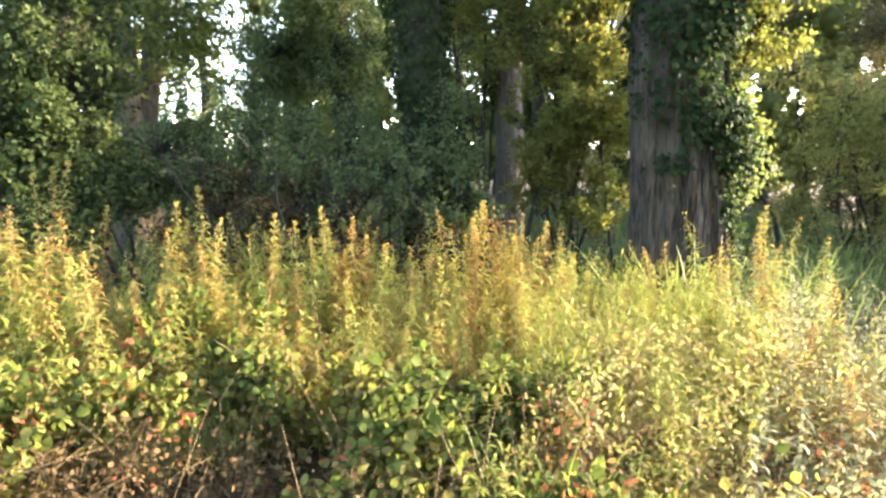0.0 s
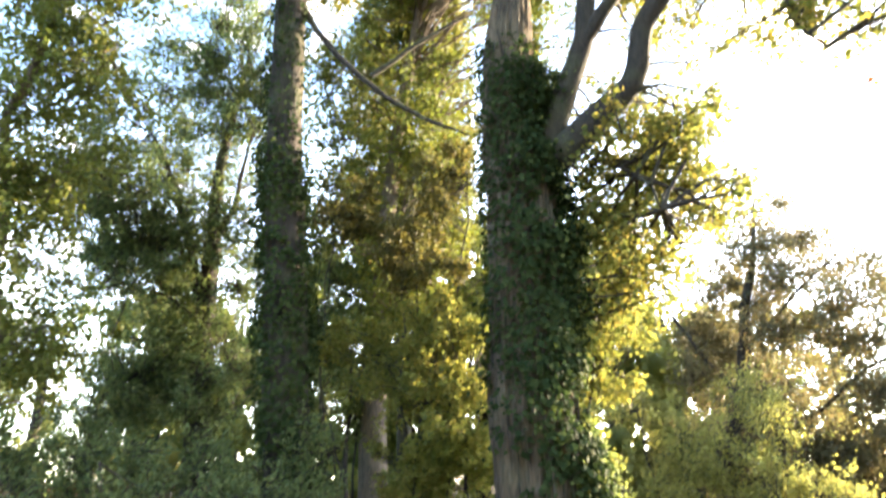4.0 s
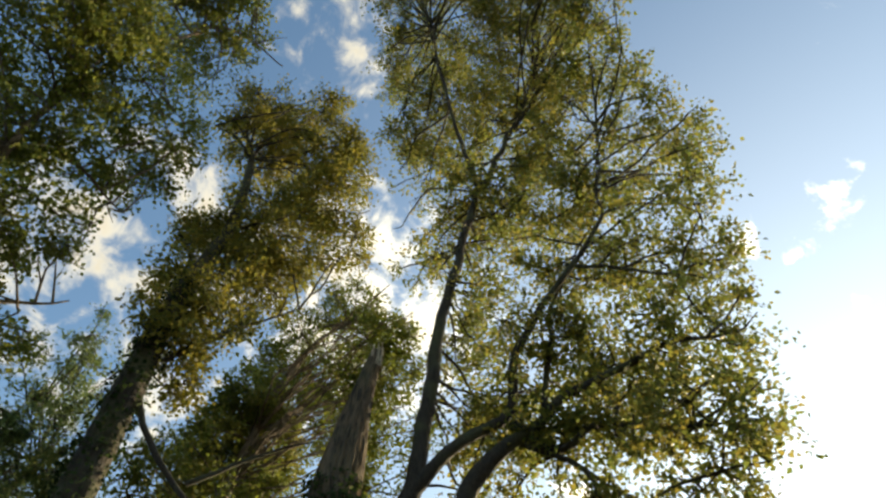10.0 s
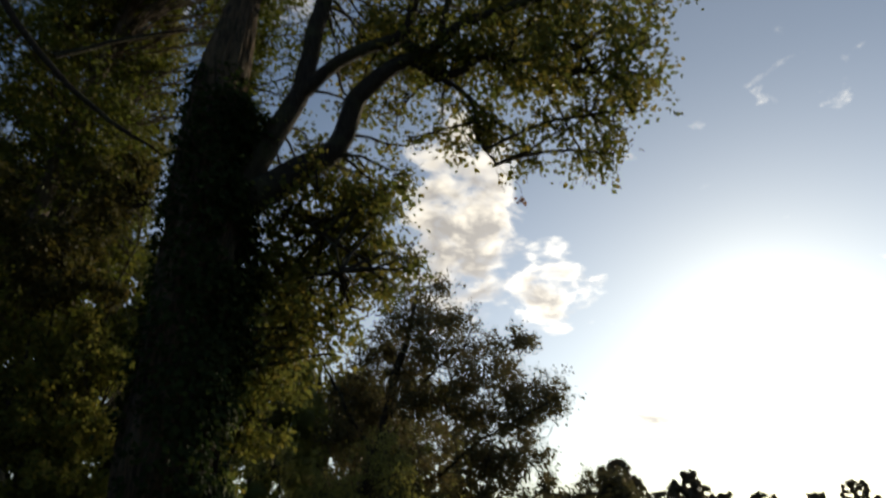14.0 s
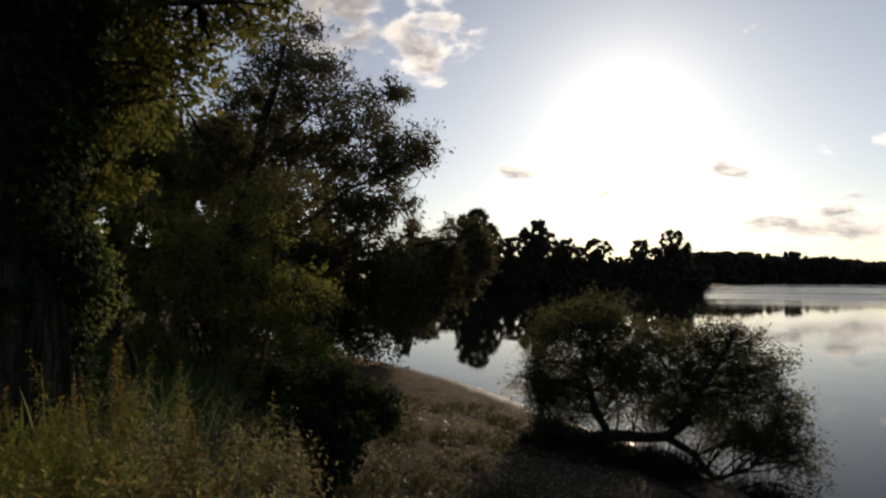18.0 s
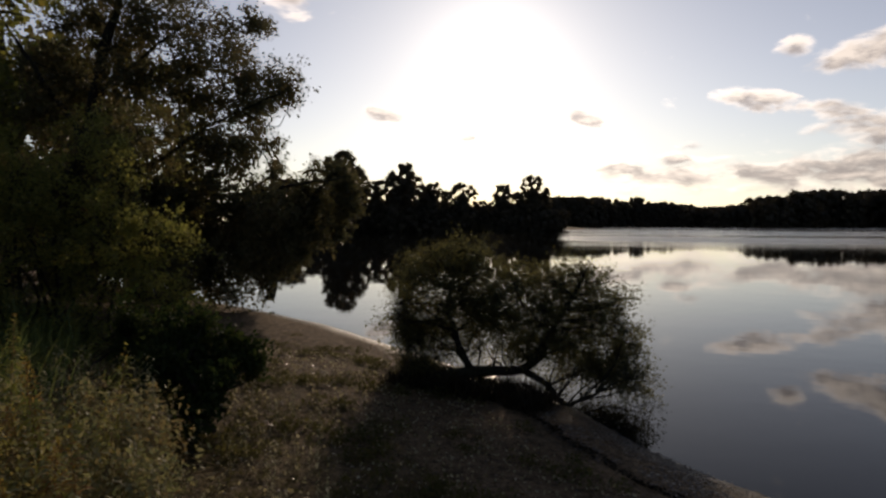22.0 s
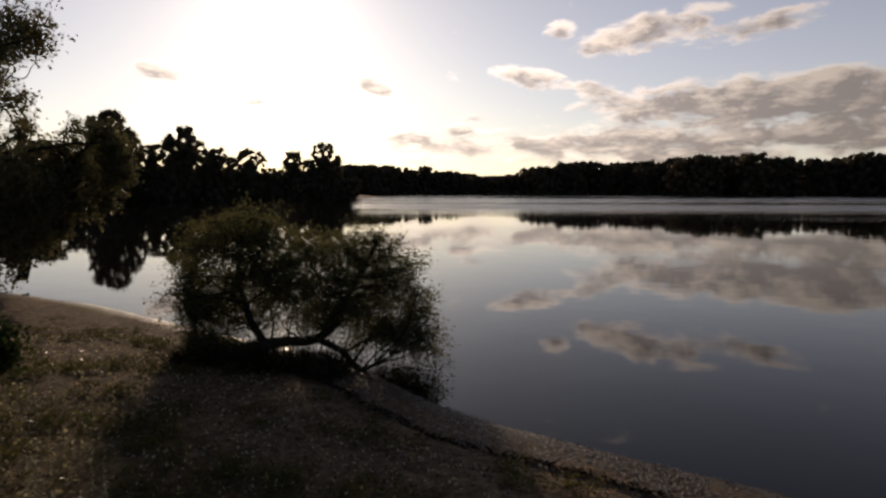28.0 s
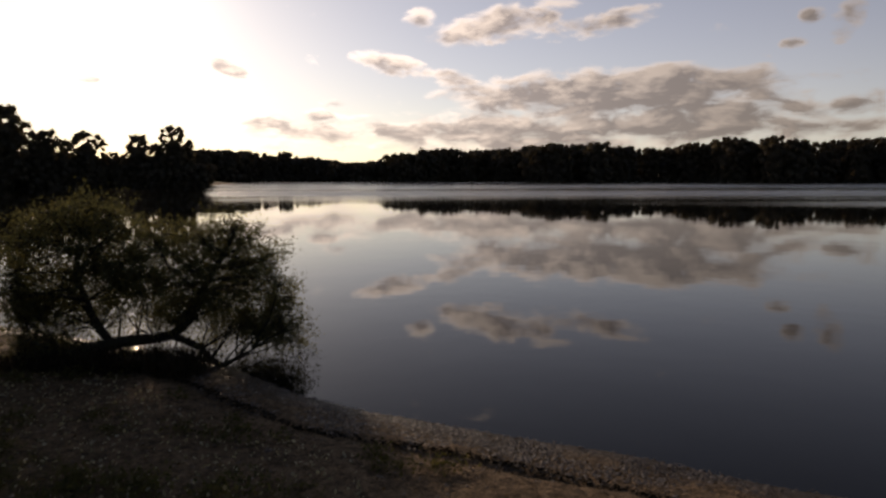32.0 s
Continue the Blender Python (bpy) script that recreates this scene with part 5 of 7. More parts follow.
E_CLUMPS += [(-2.5, 15.3, 17.3, 0.75), (-1.6, 14.7, 16.6, 0.6), (-2.7, 16.0, 16.8, 0.85), (-1.9, 15.1, 15.4, 0.7), (-3.1, 15.2, 15.1, 0.75), (-2.2, 14.6, 14.2, 0.6), (-2.5, 16.0, 14.2, 0.85), (-1.7, 15.1, 14.1, 0.7), (-2.9, 15.2, 14.1, 0.75), (-2.3, 14.6, 12.6, 0.6), (-1.7, 16.1, 13.8, 0.85), (-2.8, 14.9, 17.6, 0.7), (-4.1, 15.0, 16.3, 0.75), (0.2, 14.8, 14.5, 0.6), (1.2, 16.2, 15.0, 0.85), (0.7, 15.2, 13.8, 0.7), (1.0, 15.5, 15.8, 0.75)]
tree("willow_tree", "forked willow behind the thicket with feathery green crown", E_TRUNK, [0.32, 0.28, 0.26, 0.22, 0.15, 0.06], E_LIMBS, BARK_DARK, E_CLUMPS, LEAF_COOL,
     7600, 12, 0.13, 51, gaps=0.14, aspect=0.45, twig=0.5, spread=0.07, bough=1.2)

# shrubs of the thicket


def shrub(name, label, base, clumps, leaf, count, per, size, seed, stems=9, twig=0.25, gaps=0.1, aspect=0.75, share=0.5, hang=0.15, spread=0.05, category="shrub", bark=None, stem_r=0.04, broad=False):
    rng = np.random.default_rng(seed)
    C = np.array(clumps, float)
    base = np.array(base, float)
    top = thing(name, base, label, category)
    lines = []
    for k in range(stems):
        goal = C[k % len(C), :3] + rng.normal(0, 0.25, 3)
        foot = base + np.array([*rng.normal(0, 0.25 + 0.25 * np.ptp(C[:, :2]) / 4, 2), -0.05])
        foot = foot * np.array([0.5, 0.5, 1]) + np.array([*(goal[:2] * 0.5), 0])
        mid = (foot + goal) / 2 + rng.normal(0, 0.2, 3)
        lines.append([foot, mid, goal])
        part("stem", tube(lines[-1], [stem_r, stem_r * 0.7, stem_r * 0.3], 6, 0.2, 0, seed + k, 0.1), bark or BARK_DARK, top)
    crown, feet, tips = sprays(clumps, count, per, size, rng, twig, spread, gaps, 0.42, aspect, hang=hang, bough=0.4, broad=broad)
    tagged(part("branchwork", twigs(feet, tips, line_points(lines), rng, share, min(0.008, stem_r * 0.5)), bark or BARK_DARK, top), kind="stuff")
    tagged(part("foliage", crown, leaf, top), kind="stuff")
    return top


shrub("ivy_bush", "dense dark green bush with glossy leaves", (-4.6, 7.8, 1.25), [(-4.6, 7.2, 2.6, 0.45), (-4.2, 7.8, 3.0, 0.48), (-4.7, 7.4, 3.1, 0.52), (-4.0, 8.5, 3.1, 0.37), (-4.3, 7.9, 3.5, 0.55), (-4.7, 7.7, 3.8, 0.73), (-4.9, 7.5, 4.2, 0.64), (-4.4, 7.9, 4.5, 0.60), (-4.7, 7.7, 4.8, 0.71), (-4.5, 8.3, 5.2, 0.62), (-4.7, 7.9, 5.7, 0.65)], LEAF_BUSH, 2600, 13, 0.075, 61, twig=0.3, gaps=0.08)
shrub("hazel_shrub", "yellowing hazel shrub behind the old poplar", (2.2, 10.8, 1.2), [(2.4, 10.5, 2.6, 0.74), (1.9, 10.8, 3.2, 0.75), (2.5, 10.7, 4.0, 0.74), (1.8, 10.7, 4.0, 0.74), (2.5, 10.5, 4.3, 0.75), (2.1, 10.8, 5.0, 0.82), (1.9, 10.8, 5.2, 0.87), (1.6, 11.4, 5.6, 0.77), (4.2, 9.1, 5.7, 0.61), (0.6, 11.6, 5.9, 0.72), (4.6, 8.9, 6.2, 0.61), (2.3, 10.8, 6.3, 0.79), (4.15, 9.5, 5.3, 0.42), (4.2, 9.4, 4.6, 0.40), (4.5, 9.3, 5.0, 0.42), (4.2, 9.5, 3.9, 0.36), (4.15, 9.5, 3.3, 0.34), (1.7, 10.5, 4.0, 0.42), (2.3, 10.8, 3.7, 0.5), (2.4, 9.9, 4.2, 0.4), (1.7, 10.5, 3.3, 0.42), (2.4, 10.7, 3.1, 0.5), (1.9, 10.0, 4.7, 0.4), (2.6, 10.3, 4.9, 0.42), (1.7, 10.9, 5.6, 0.5)], LEAF_HAZEL_LIT, 2100, 24, 0.072, 62, gaps=0.06)
shrub("hazel_shrub", "tall green hazel between the ivy-clad poplar and the slim one", (0.5, 13.4, 1.2), [(0.3, 13.5, 7.5, 0.6), (0.5, 12.6, 6.7, 0.5), (0.9, 14.0, 7.4, 0.65), (0.3, 13.5, 6.2, 0.6), (0.6, 12.6, 5.4, 0.5), (0.9, 14.0, 4.9, 0.65), (0.3, 13.5, 5.1, 0.6), (0.4, 12.6, 7.9, 0.5), (1.0, 14.0, 8.1, 0.65), (0.0, 13.5, 6.8, 0.6)], LEAF_COOL, 800, 16, 0.08, 68, gaps=0.02)
# Separate upper hazel, coloured dark in place of shade from the poplar's crown.
shrub("maple_sapling", "upper hazel behind the old poplar, coloured dark as if shaded", (1.6, 11.6, 1.2), [(1.9, 10.8, 7.5, 0.92), (0.5, 11.6, 8.6, 0.98), (2.3, 10.8, 9.0, 0.84), (1.4, 11.3, 8.1, 0.8)], LEAF_HAZEL_SHADED, 560, 20, 0.085, 67, stems=4, gaps=0.06, stem_r=0.035)
shrub("bramble_thicket", "tangled bramble thicket with green tops over brown stems", (-1.5, 10.0, 1.2), [(0.3, 9.4, 2.6, 0.50), (-1.6, 8.7, 2.7, 0.30), (-0.7, 9.6, 2.8, 0.67), (-2.4, 8.5, 2.9, 0.30), (-0.3, 8.8, 2.9, 0.39), (-1.8, 9.8, 3.1, 0.77), (-3.5, 9.3, 3.1, 0.57), (-2.8, 9.6, 3.2, 0.67), (0.1, 9.6, 3.3, 0.58), (-3.6, 8.5, 3.3, 0.44), (-1.4, 8.9, 3.3, 0.43), (-0.7, 8.9, 3.3, 0.39), (-2.2, 8.7, 3.4, 0.38), (-0.7, 10.0, 3.5, 0.69), (-2.9, 8.7, 3.5, 0.38), (-4.0, 10.2, 3.7, 0.62), (-3.1, 10.0, 3.8, 0.52), (-2.3, 10.2, 3.8, 0.62)] + [(-1.5, 10.4, 3.8, 0.63), (0.1, 9.8, 4.0, 0.51)], LEAF_COOL, 2600, 12, 0.065, 63, stems=26, gaps=0.15)
shrub("dogwood_shrub", "spreading yellow-green dogwood shrub in layers", (9.6, 13.8, 1.1), [(9.0, 12.9, 1.3, 0.75), (10.2, 12.3, 1.3, 0.75), (8.1, 13.5, 1.4, 0.75), (10.8, 11.7, 1.4, 0.7), (9.1, 13.4, 2.1, 0.98), (7.9, 14.1, 2.1, 0.89), (10.2, 12.6, 2.2, 0.95), (10.9, 12.0, 2.4, 0.80), (8.2, 14.2, 2.7, 1.01), (8.9, 14.0, 3.1, 1.16), (9.9, 13.2, 3.3, 1.24), (10.9, 12.5, 3.3, 0.96), (8.9, 14.7, 3.9, 1.14), (9.0, 14.5, 4.2, 1.23), (10.9, 13.2, 4.2, 1.14), (9.9, 14.0, 4.8, 1.33), (6.3, 14.4, 5.2, 0.73), (8.6, 15.8, 5.4, 1.03), (10.6, 14.1, 5.7, 0.98), (6.9, 14.1, 6.0, 0.72)], LEAF_LIT_GREEN, 2600, 11, 0.08, 64, stems=18, gaps=0.14, twig=0.4, spread=0.08, stem_r=0.05)

shrub("bramble_thicket", "brown withered brambles and stems below the thicket", (-1.5, 9.2, 1.25), [(-0.2, 8.8, 2.3, 0.47), (-1.0, 8.8, 2.4, 0.46), (-1.7, 8.8, 2.5, 0.55), (-3.4, 8.5, 2.6, 0.45), (-2.5, 8.6, 2.6, 0.53), (-1.4, 9.4, 3.0, 0.49), (-3.0, 9.1, 3.1, 0.48), (-2.2, 9.3, 3.1, 0.49)], DRY, 900, 9, 0.05, 65, stems=60, gaps=0.1)

shrub("elder_bush", "low dark elder bush between bank and beach", (6.6, 6.6, 1.0), [(5.9, 6.2, 1.2, 0.26), (6.5, 6.5, 1.4, 0.35), (6.2, 7.1, 1.5, 0.40), (7.3, 6.8, 1.6, 0.34), (6.8, 7.3, 1.9, 0.47), (6.7, 8.1, 2.0, 0.44)], LEAF_IVY, 600, 22, 0.075, 66, stems=9, gaps=0.12)

# the alder by the beach
H_TRUNK = [(15.26, 22.27, 0.10), (15.50, 22.11, 3.17), (15.94, 21.79, 6.51), (16.40, 21.45, 9.91), (16.78, 21.15, 11.56), (17.20, 20.81, 14.50)]
H_LIMBS = [([(15.58, 22.05, 4.05), (16.81, 20.23, 5.38), (18.15, 18.20, 7.15), (19.38, 15.79, 8.42)], [0.12, 0.08, 0.02]), ([(15.94, 21.79, 6.51), (15.09, 23.23, 8.99), (14.22, 24.58, 11.70)], [0.12, 0.08, 0.03]), ([(15.58, 22.05, 3.61), (17.95, 19.23, 4.28), (19.93, 16.23, 4.96), (20.81, 13.85, 5.36)], [0.12, 0.08, 0.02]), ([(16.15, 21.64, 8.09), (17.25, 20.12, 9.90), (18.28, 18.35, 11.44)], [0.09, 0.06, 0.02])]
H_CLUMPS = [(17.2, 22.0, 0.8, 0.87), (18.9, 18.9, 0.9, 0.78), (16.1, 19.3, 0.9, 0.75), (17.8, 16.8, 1.1, 0.64), (19.3, 16.7, 1.2, 0.70), (16.5, 18.3, 1.3, 1.08), (14.5, 19.7, 1.3, 0.77), (14.5, 21.6, 1.9, 1.02), (18.8, 19.0, 1.9, 0.70), (15.7, 19.8, 1.9, 0.59), (16.3, 18.2, 2.0, 0.62), (16.2, 19.3, 2.0, 0.72), (18.1, 17.2, 2.0, 0.70), (14.0, 21.6, 2.1, 0.59), (19.3, 17.4, 2.1, 0.62), (14.9, 21.5, 2.2, 0.96), (17.4, 17.5, 2.2, 1.56), (16.0, 21.3, 2.2, 1.05), (16.8, 19.5, 2.4, 1.53), (19.9, 17.6, 2.5, 1.59), (18.3, 19.1, 2.8, 1.48), (17.2, 19.9, 2.9, 1.42)] + \
    [(15.3, 23.1, 3.0, 1.01), (21.8, 17.3, 3.0, 0.87), (19.2, 17.9, 3.1, 1.31), (16.1, 21.3, 3.1, 1.87), (13.6, 20.8, 3.1, 0.61), (20.5, 18.0, 3.6, 0.65), (16.7, 21.2, 3.6, 1.79), (17.6, 18.8, 3.8, 1.78), (21.4, 16.6, 3.8, 0.67), (15.4, 23.4, 4.0, 0.84), (14.0, 21.5, 4.0, 0.78), (18.8, 17.5, 4.1, 1.13), (18.2, 16.2, 4.3, 1.29), (20.4, 16.4, 4.4, 0.65), (17.3, 19.0, 4.6, 1.76), (15.2, 22.0, 4.6, 1.01), (16.3, 19.5, 4.7, 0.92), (16.1, 20.5, 4.8, 0.82), (15.9, 24.5, 4.9, 0.72), (17.8, 17.5, 5.0, 0.64), (18.3, 20.6, 5.0, 0.78), (18.1, 19.0, 5.0, 0.69)] + \
    [(16.8, 22.7, 5.0, 0.71), (14.2, 22.3, 5.2, 0.60), (19.5, 17.8, 5.2, 0.60), (16.0, 23.0, 5.3, 1.83), (16.1, 20.5, 5.8, 1.69), (19.5, 17.7, 6.1, 0.63), (14.1, 22.2, 6.1, 0.68), (18.2, 17.9, 6.4, 1.64), (19.9, 17.4, 6.8, 0.91), (15.9, 25.3, 7.2, 0.63), (18.8, 22.2, 7.3, 1.50), (14.6, 22.5, 7.4, 0.93), (21.2, 18.9, 8.0, 0.72), (18.9, 17.7, 8.2, 1.54), (20.0, 17.4, 8.2, 0.62), (17.7, 19.5, 8.4, 1.50), (14.5, 22.6, 8.6, 0.69), (22.1, 17.5, 8.8, 0.63), (16.7, 20.4, 8.8, 1.32), (17.2, 23.8, 9.0, 2.28), (21.0, 17.5, 9.2, 1.19), (22.0, 17.2, 9.4, 0.65)] + \
    [(20.3, 18.1, 9.6, 0.85), (18.6, 19.2, 9.8, 1.78), (16.1, 24.8, 10.0, 0.65), (16.5, 23.9, 10.3, 1.02), (17.5, 22.0, 10.4, 1.41), (20.5, 19.4, 10.5, 0.94), (15.7, 22.2, 10.8, 0.58), (17.1, 19.9, 10.9, 1.31), (18.8, 17.8, 11.0, 0.58), (20.1, 18.0, 11.2, 0.66), (21.2, 18.3, 11.7, 0.65), (17.7, 23.6, 11.8, 1.15), (20.1, 20.8, 11.9, 1.09), (16.5, 20.6, 12.2, 1.29), (16.4, 22.0, 12.2, 0.71), (19.6, 20.2, 12.7, 0.69), (19.5, 21.2, 12.9, 0.81), (18.7, 21.6, 13.3, 1.21), (17.2, 21.9, 13.9, 0.66), (18.2, 22.0, 14.6, 0.81), (18.8, 21.4, 14.7, 0.68)]
tree("alder_tree", "broad dark alder with low branches over the beach", H_TRUNK, [0.36, 0.32, 0.27, 0.2, 0.13, 0.05], H_LIMBS, BARK_DARK, H_CLUMPS, LEAF_DARK,
     14500, 10, 0.132, 71, gaps=0.12, twig=0.6, share=0.12, spread=0.10, hang=0.05, squash=0.7, bough=1.6)
H2_CLUMPS = [(20.9, 18.0, 1.1, 0.44), (21.1, 17.5, 1.3, 0.40), (20.7, 18.3, 1.5, 0.48), (21.4, 17.7, 1.8, 0.76), (20.4, 18.2, 1.8, 0.40), (22.1, 17.5, 2.0, 0.45), (21.7, 18.8, 2.3, 1.01), (22.0, 17.1, 2.4, 0.62), (23.2, 17.3, 2.8, 0.47), (21.1, 17.2, 2.9, 1.04), (21.2, 19.1, 2.9, 0.46), (23.2, 16.7, 3.1, 0.49), (22.8, 15.7, 3.3, 0.40), (21.6, 19.2, 3.4, 0.53), (23.4, 15.5, 3.7, 0.52), (22.9, 17.4, 3.7, 1.35), (21.5, 18.3, 3.9, 1.04), (21.5, 19.0, 4.3, 0.42), (23.3, 14.9, 4.4, 0.48), (23.4, 15.9, 4.5, 1.05), (22.6, 18.2, 4.7, 1.02), (21.6, 18.8, 4.7, 0.55)] + \
    [(23.3, 17.2, 4.9, 0.98), (23.6, 15.2, 4.9, 0.44), (20.5, 17.9, 5.1, 0.41), (24.2, 16.2, 5.4, 0.64), (20.7, 17.7, 5.5, 0.63), (22.8, 16.1, 5.8, 0.68), (23.3, 15.7, 5.9, 0.47), (23.5, 17.4, 6.0, 0.58), (22.3, 18.5, 6.2, 0.47)]
tree("oak_tree", "small brownish tree leaning over the bay", [(22.0, 18.6, 0.3), (22.1, 18.0, 2.2), (22.4, 17.2, 4.0), (22.9, 16.0, 5.6)], [0.2, 0.16, 0.11, 0.04],
     [([(22.2, 17.4, 3.2), (22.8, 16.4, 3.8), (23.2, 15.6, 4.0)], [0.06, 0.04, 0.01])], BARK_DARK, H2_CLUMPS, LEAF_DARK, 3400, 11, 0.12, 72, gaps=0.04, twig=0.4, spread=0.08, bough=1.0)

# the willow lying over the water's edge
W_TRUNK = [(11.36, 6.11, 0.21), (11.71, 5.65, 0.41), (12.15, 4.91, 0.57), (12.55, 4.10, 0.59), (12.78, 3.69, 0.91)]
W_LIMBS = [([(12.11, 5.01, 0.56), (12.08, 5.33, 1.12), (12.11, 5.50, 1.91), (12.23, 5.47, 2.57)], [0.09, 0.07, 0.05, 0.02]), ([(12.60, 3.94, 0.70), (12.81, 3.57, 1.38), (13.03, 3.14, 2.06), (13.08, 2.91, 2.76)], [0.10, 0.07, 0.05, 0.02]), ([(12.55, 4.10, 0.59), (12.52, 3.51, 0.33), (12.41, 3.13, 0.02), (12.44, 2.56, 0.32)], [0.08, 0.07, 0.05, 0.02]), ([(12.41, 3.13, 0.02), (12.39, 3.59, 0.18), (12.35, 4.05, 0.35)], [0.05, 0.03, 0.02])]
W_CLUMPS = [(13.5, 1.9, 0.2, 0.18), (12.8, 1.9, 0.4, 0.20), (13.2, 2.6, 0.4, 0.20), (13.5, 3.1, 0.4, 0.19), (12.9, 2.3, 0.5, 0.24), (13.2, 1.8, 0.5, 0.23), (13.2, 2.9, 0.5, 0.24), (13.3, 1.9, 0.6, 0.24), (13.6, 3.4, 0.6, 0.34), (12.7, 2.0, 0.6, 0.37), (13.2, 2.6, 0.6, 0.35), (12.7, 3.1, 0.6, 0.18), (13.8, 3.0, 0.7, 0.55), (12.4, 6.0, 0.7, 0.19), (12.1, 6.6, 0.7, 0.18), (13.2, 2.1, 0.7, 0.38), (12.0, 6.0, 0.8, 0.18), (12.5, 3.4, 0.8, 0.17), (13.3, 3.6, 0.8, 0.37), (12.7, 5.8, 0.8, 0.19), (13.5, 2.5, 0.8, 0.58), (11.2, 5.9, 0.8, 0.22)] + \
    [(12.8, 3.7, 0.9, 0.26), (13.1, 4.0, 0.9, 0.28), (13.4, 4.6, 0.9, 0.27), (11.6, 6.0, 0.9, 0.28), (13.1, 4.3, 0.9, 0.24), (12.9, 5.2, 0.9, 0.18), (12.6, 5.4, 0.9, 0.20), (12.5, 4.0, 0.9, 0.18), (13.2, 4.9, 0.9, 0.31), (11.8, 5.6, 0.9, 0.20), (11.8, 6.3, 1.0, 0.34), (13.2, 3.2, 1.0, 0.45), (13.5, 1.9, 1.0, 0.17), (12.7, 5.0, 1.0, 0.22), (12.4, 5.1, 1.0, 0.19), (12.2, 4.4, 1.0, 0.17), (12.4, 6.3, 1.0, 0.48), (13.3, 4.2, 1.1, 0.47), (12.6, 5.9, 1.1, 0.46), (13.1, 5.3, 1.1, 0.41), (13.7, 2.3, 1.1, 0.35), (12.2, 6.6, 1.1, 0.24)] + \
    [(12.4, 5.5, 1.1, 0.38), (12.8, 3.7, 1.1, 0.49), (13.0, 2.0, 1.2, 0.21), (13.8, 2.7, 1.2, 0.43), (12.0, 6.6, 1.3, 0.18), (12.2, 6.5, 1.3, 0.42), (13.3, 3.0, 1.3, 0.43), (12.6, 3.3, 1.3, 0.44), (12.6, 5.8, 1.4, 0.53), (12.4, 4.5, 1.4, 0.42), (12.4, 6.3, 1.4, 0.45), (13.9, 3.4, 1.4, 0.44), (12.6, 4.2, 1.5, 0.54), (13.1, 4.9, 1.5, 0.42), (12.8, 2.1, 1.5, 0.18), (11.4, 6.3, 1.5, 0.19), (12.6, 3.6, 1.6, 0.44), (12.4, 5.0, 1.6, 0.57), (13.7, 2.7, 1.6, 0.45), (12.9, 2.3, 1.6, 0.31), (11.6, 6.3, 1.6, 0.35), (13.6, 2.4, 1.7, 0.21)] + \
    [(12.6, 6.9, 1.7, 0.24), (11.4, 6.4, 1.7, 0.17), (13.3, 4.3, 1.8, 0.41), (12.1, 6.3, 1.8, 0.42), (13.8, 2.4, 1.8, 0.20), (12.8, 3.6, 1.8, 0.41), (12.3, 4.4, 1.8, 0.44), (13.7, 3.0, 1.8, 0.58), (12.9, 6.2, 1.8, 0.56), (12.6, 5.4, 1.9, 0.45), (11.8, 5.4, 1.9, 0.37), (12.8, 2.4, 2.0, 0.39), (12.2, 4.8, 2.0, 0.45), (13.3, 3.5, 2.0, 0.48), (13.1, 3.9, 2.0, 0.47), (11.4, 6.3, 2.0, 0.19), (13.5, 2.3, 2.1, 0.19), (11.9, 6.4, 2.1, 0.35), (13.3, 5.0, 2.1, 0.42), (12.8, 4.5, 2.2, 0.53), (11.7, 6.0, 2.2, 0.38), (13.6, 2.5, 2.2, 0.26)] + \
    [(12.3, 5.7, 2.2, 0.40), (13.9, 3.2, 2.2, 0.47), (12.7, 6.8, 2.2, 0.26), (12.7, 3.5, 2.3, 0.44), (13.6, 4.2, 2.3, 0.39), (12.2, 5.2, 2.3, 0.49), (13.4, 4.5, 2.4, 0.31), (12.9, 2.6, 2.4, 0.30), (13.4, 2.5, 2.4, 0.18), (13.0, 4.7, 2.4, 0.37), (13.4, 3.5, 2.4, 0.32), (12.4, 5.0, 2.5, 0.38), (11.9, 6.0, 2.5, 0.46), (13.0, 4.2, 2.5, 0.21), (12.7, 3.6, 2.5, 0.23), (13.2, 3.9, 2.5, 0.17), (13.8, 3.0, 2.5, 0.19), (11.6, 6.3, 2.5, 0.17), (12.1, 5.5, 2.6, 0.46), (12.6, 4.3, 2.6, 0.17), (13.0, 6.2, 2.6, 0.42), (13.2, 3.2, 2.6, 0.23)] + \
    [(13.2, 3.0, 2.6, 0.27), (13.4, 5.0, 2.6, 0.26), (12.2, 6.5, 2.6, 0.28), (12.2, 4.8, 2.7, 0.32), (12.2, 5.1, 2.8, 0.44), (11.9, 6.0, 2.8, 0.30), (12.1, 6.3, 2.8, 0.20), (12.8, 5.6, 2.8, 0.37), (12.9, 6.3, 2.9, 0.32), (12.8, 5.2, 2.9, 0.19), (12.3, 5.7, 3.0, 0.29), (12.1, 6.0, 3.0, 0.17), (12.5, 5.3, 3.0, 0.18), (12.4, 5.6, 3.0, 0.21), (12.1, 5.2, 3.1, 0.17)] + \
    [(11.8, 5.9, 0.55, 0.3), (12.1, 5.6, 0.5, 0.28), (12.5, 5.3, 0.6, 0.3), (12.3, 4.9, 0.25, 0.22), (12.9, 4.7, 0.6, 0.28), (13.1, 4.2, 0.55, 0.26), (11.6, 6.2, 0.6, 0.25), (12.7, 3.3, 0.3, 0.2)]
tree("willow_bush", "low spreading willow growing over the water's edge", W_TRUNK, [0.16, 0.14, 0.11, 0.09, 0.05], W_LIMBS, BARK_DARK, W_CLUMPS, LEAF_WILLOW,
     10500, 11, 0.075, 81, category="bush", gaps=0.06, aspect=0.27, twig=0.42, spread=0.04, share=0.2, hang=0.1, bough=0.7, twig_r=0.009)

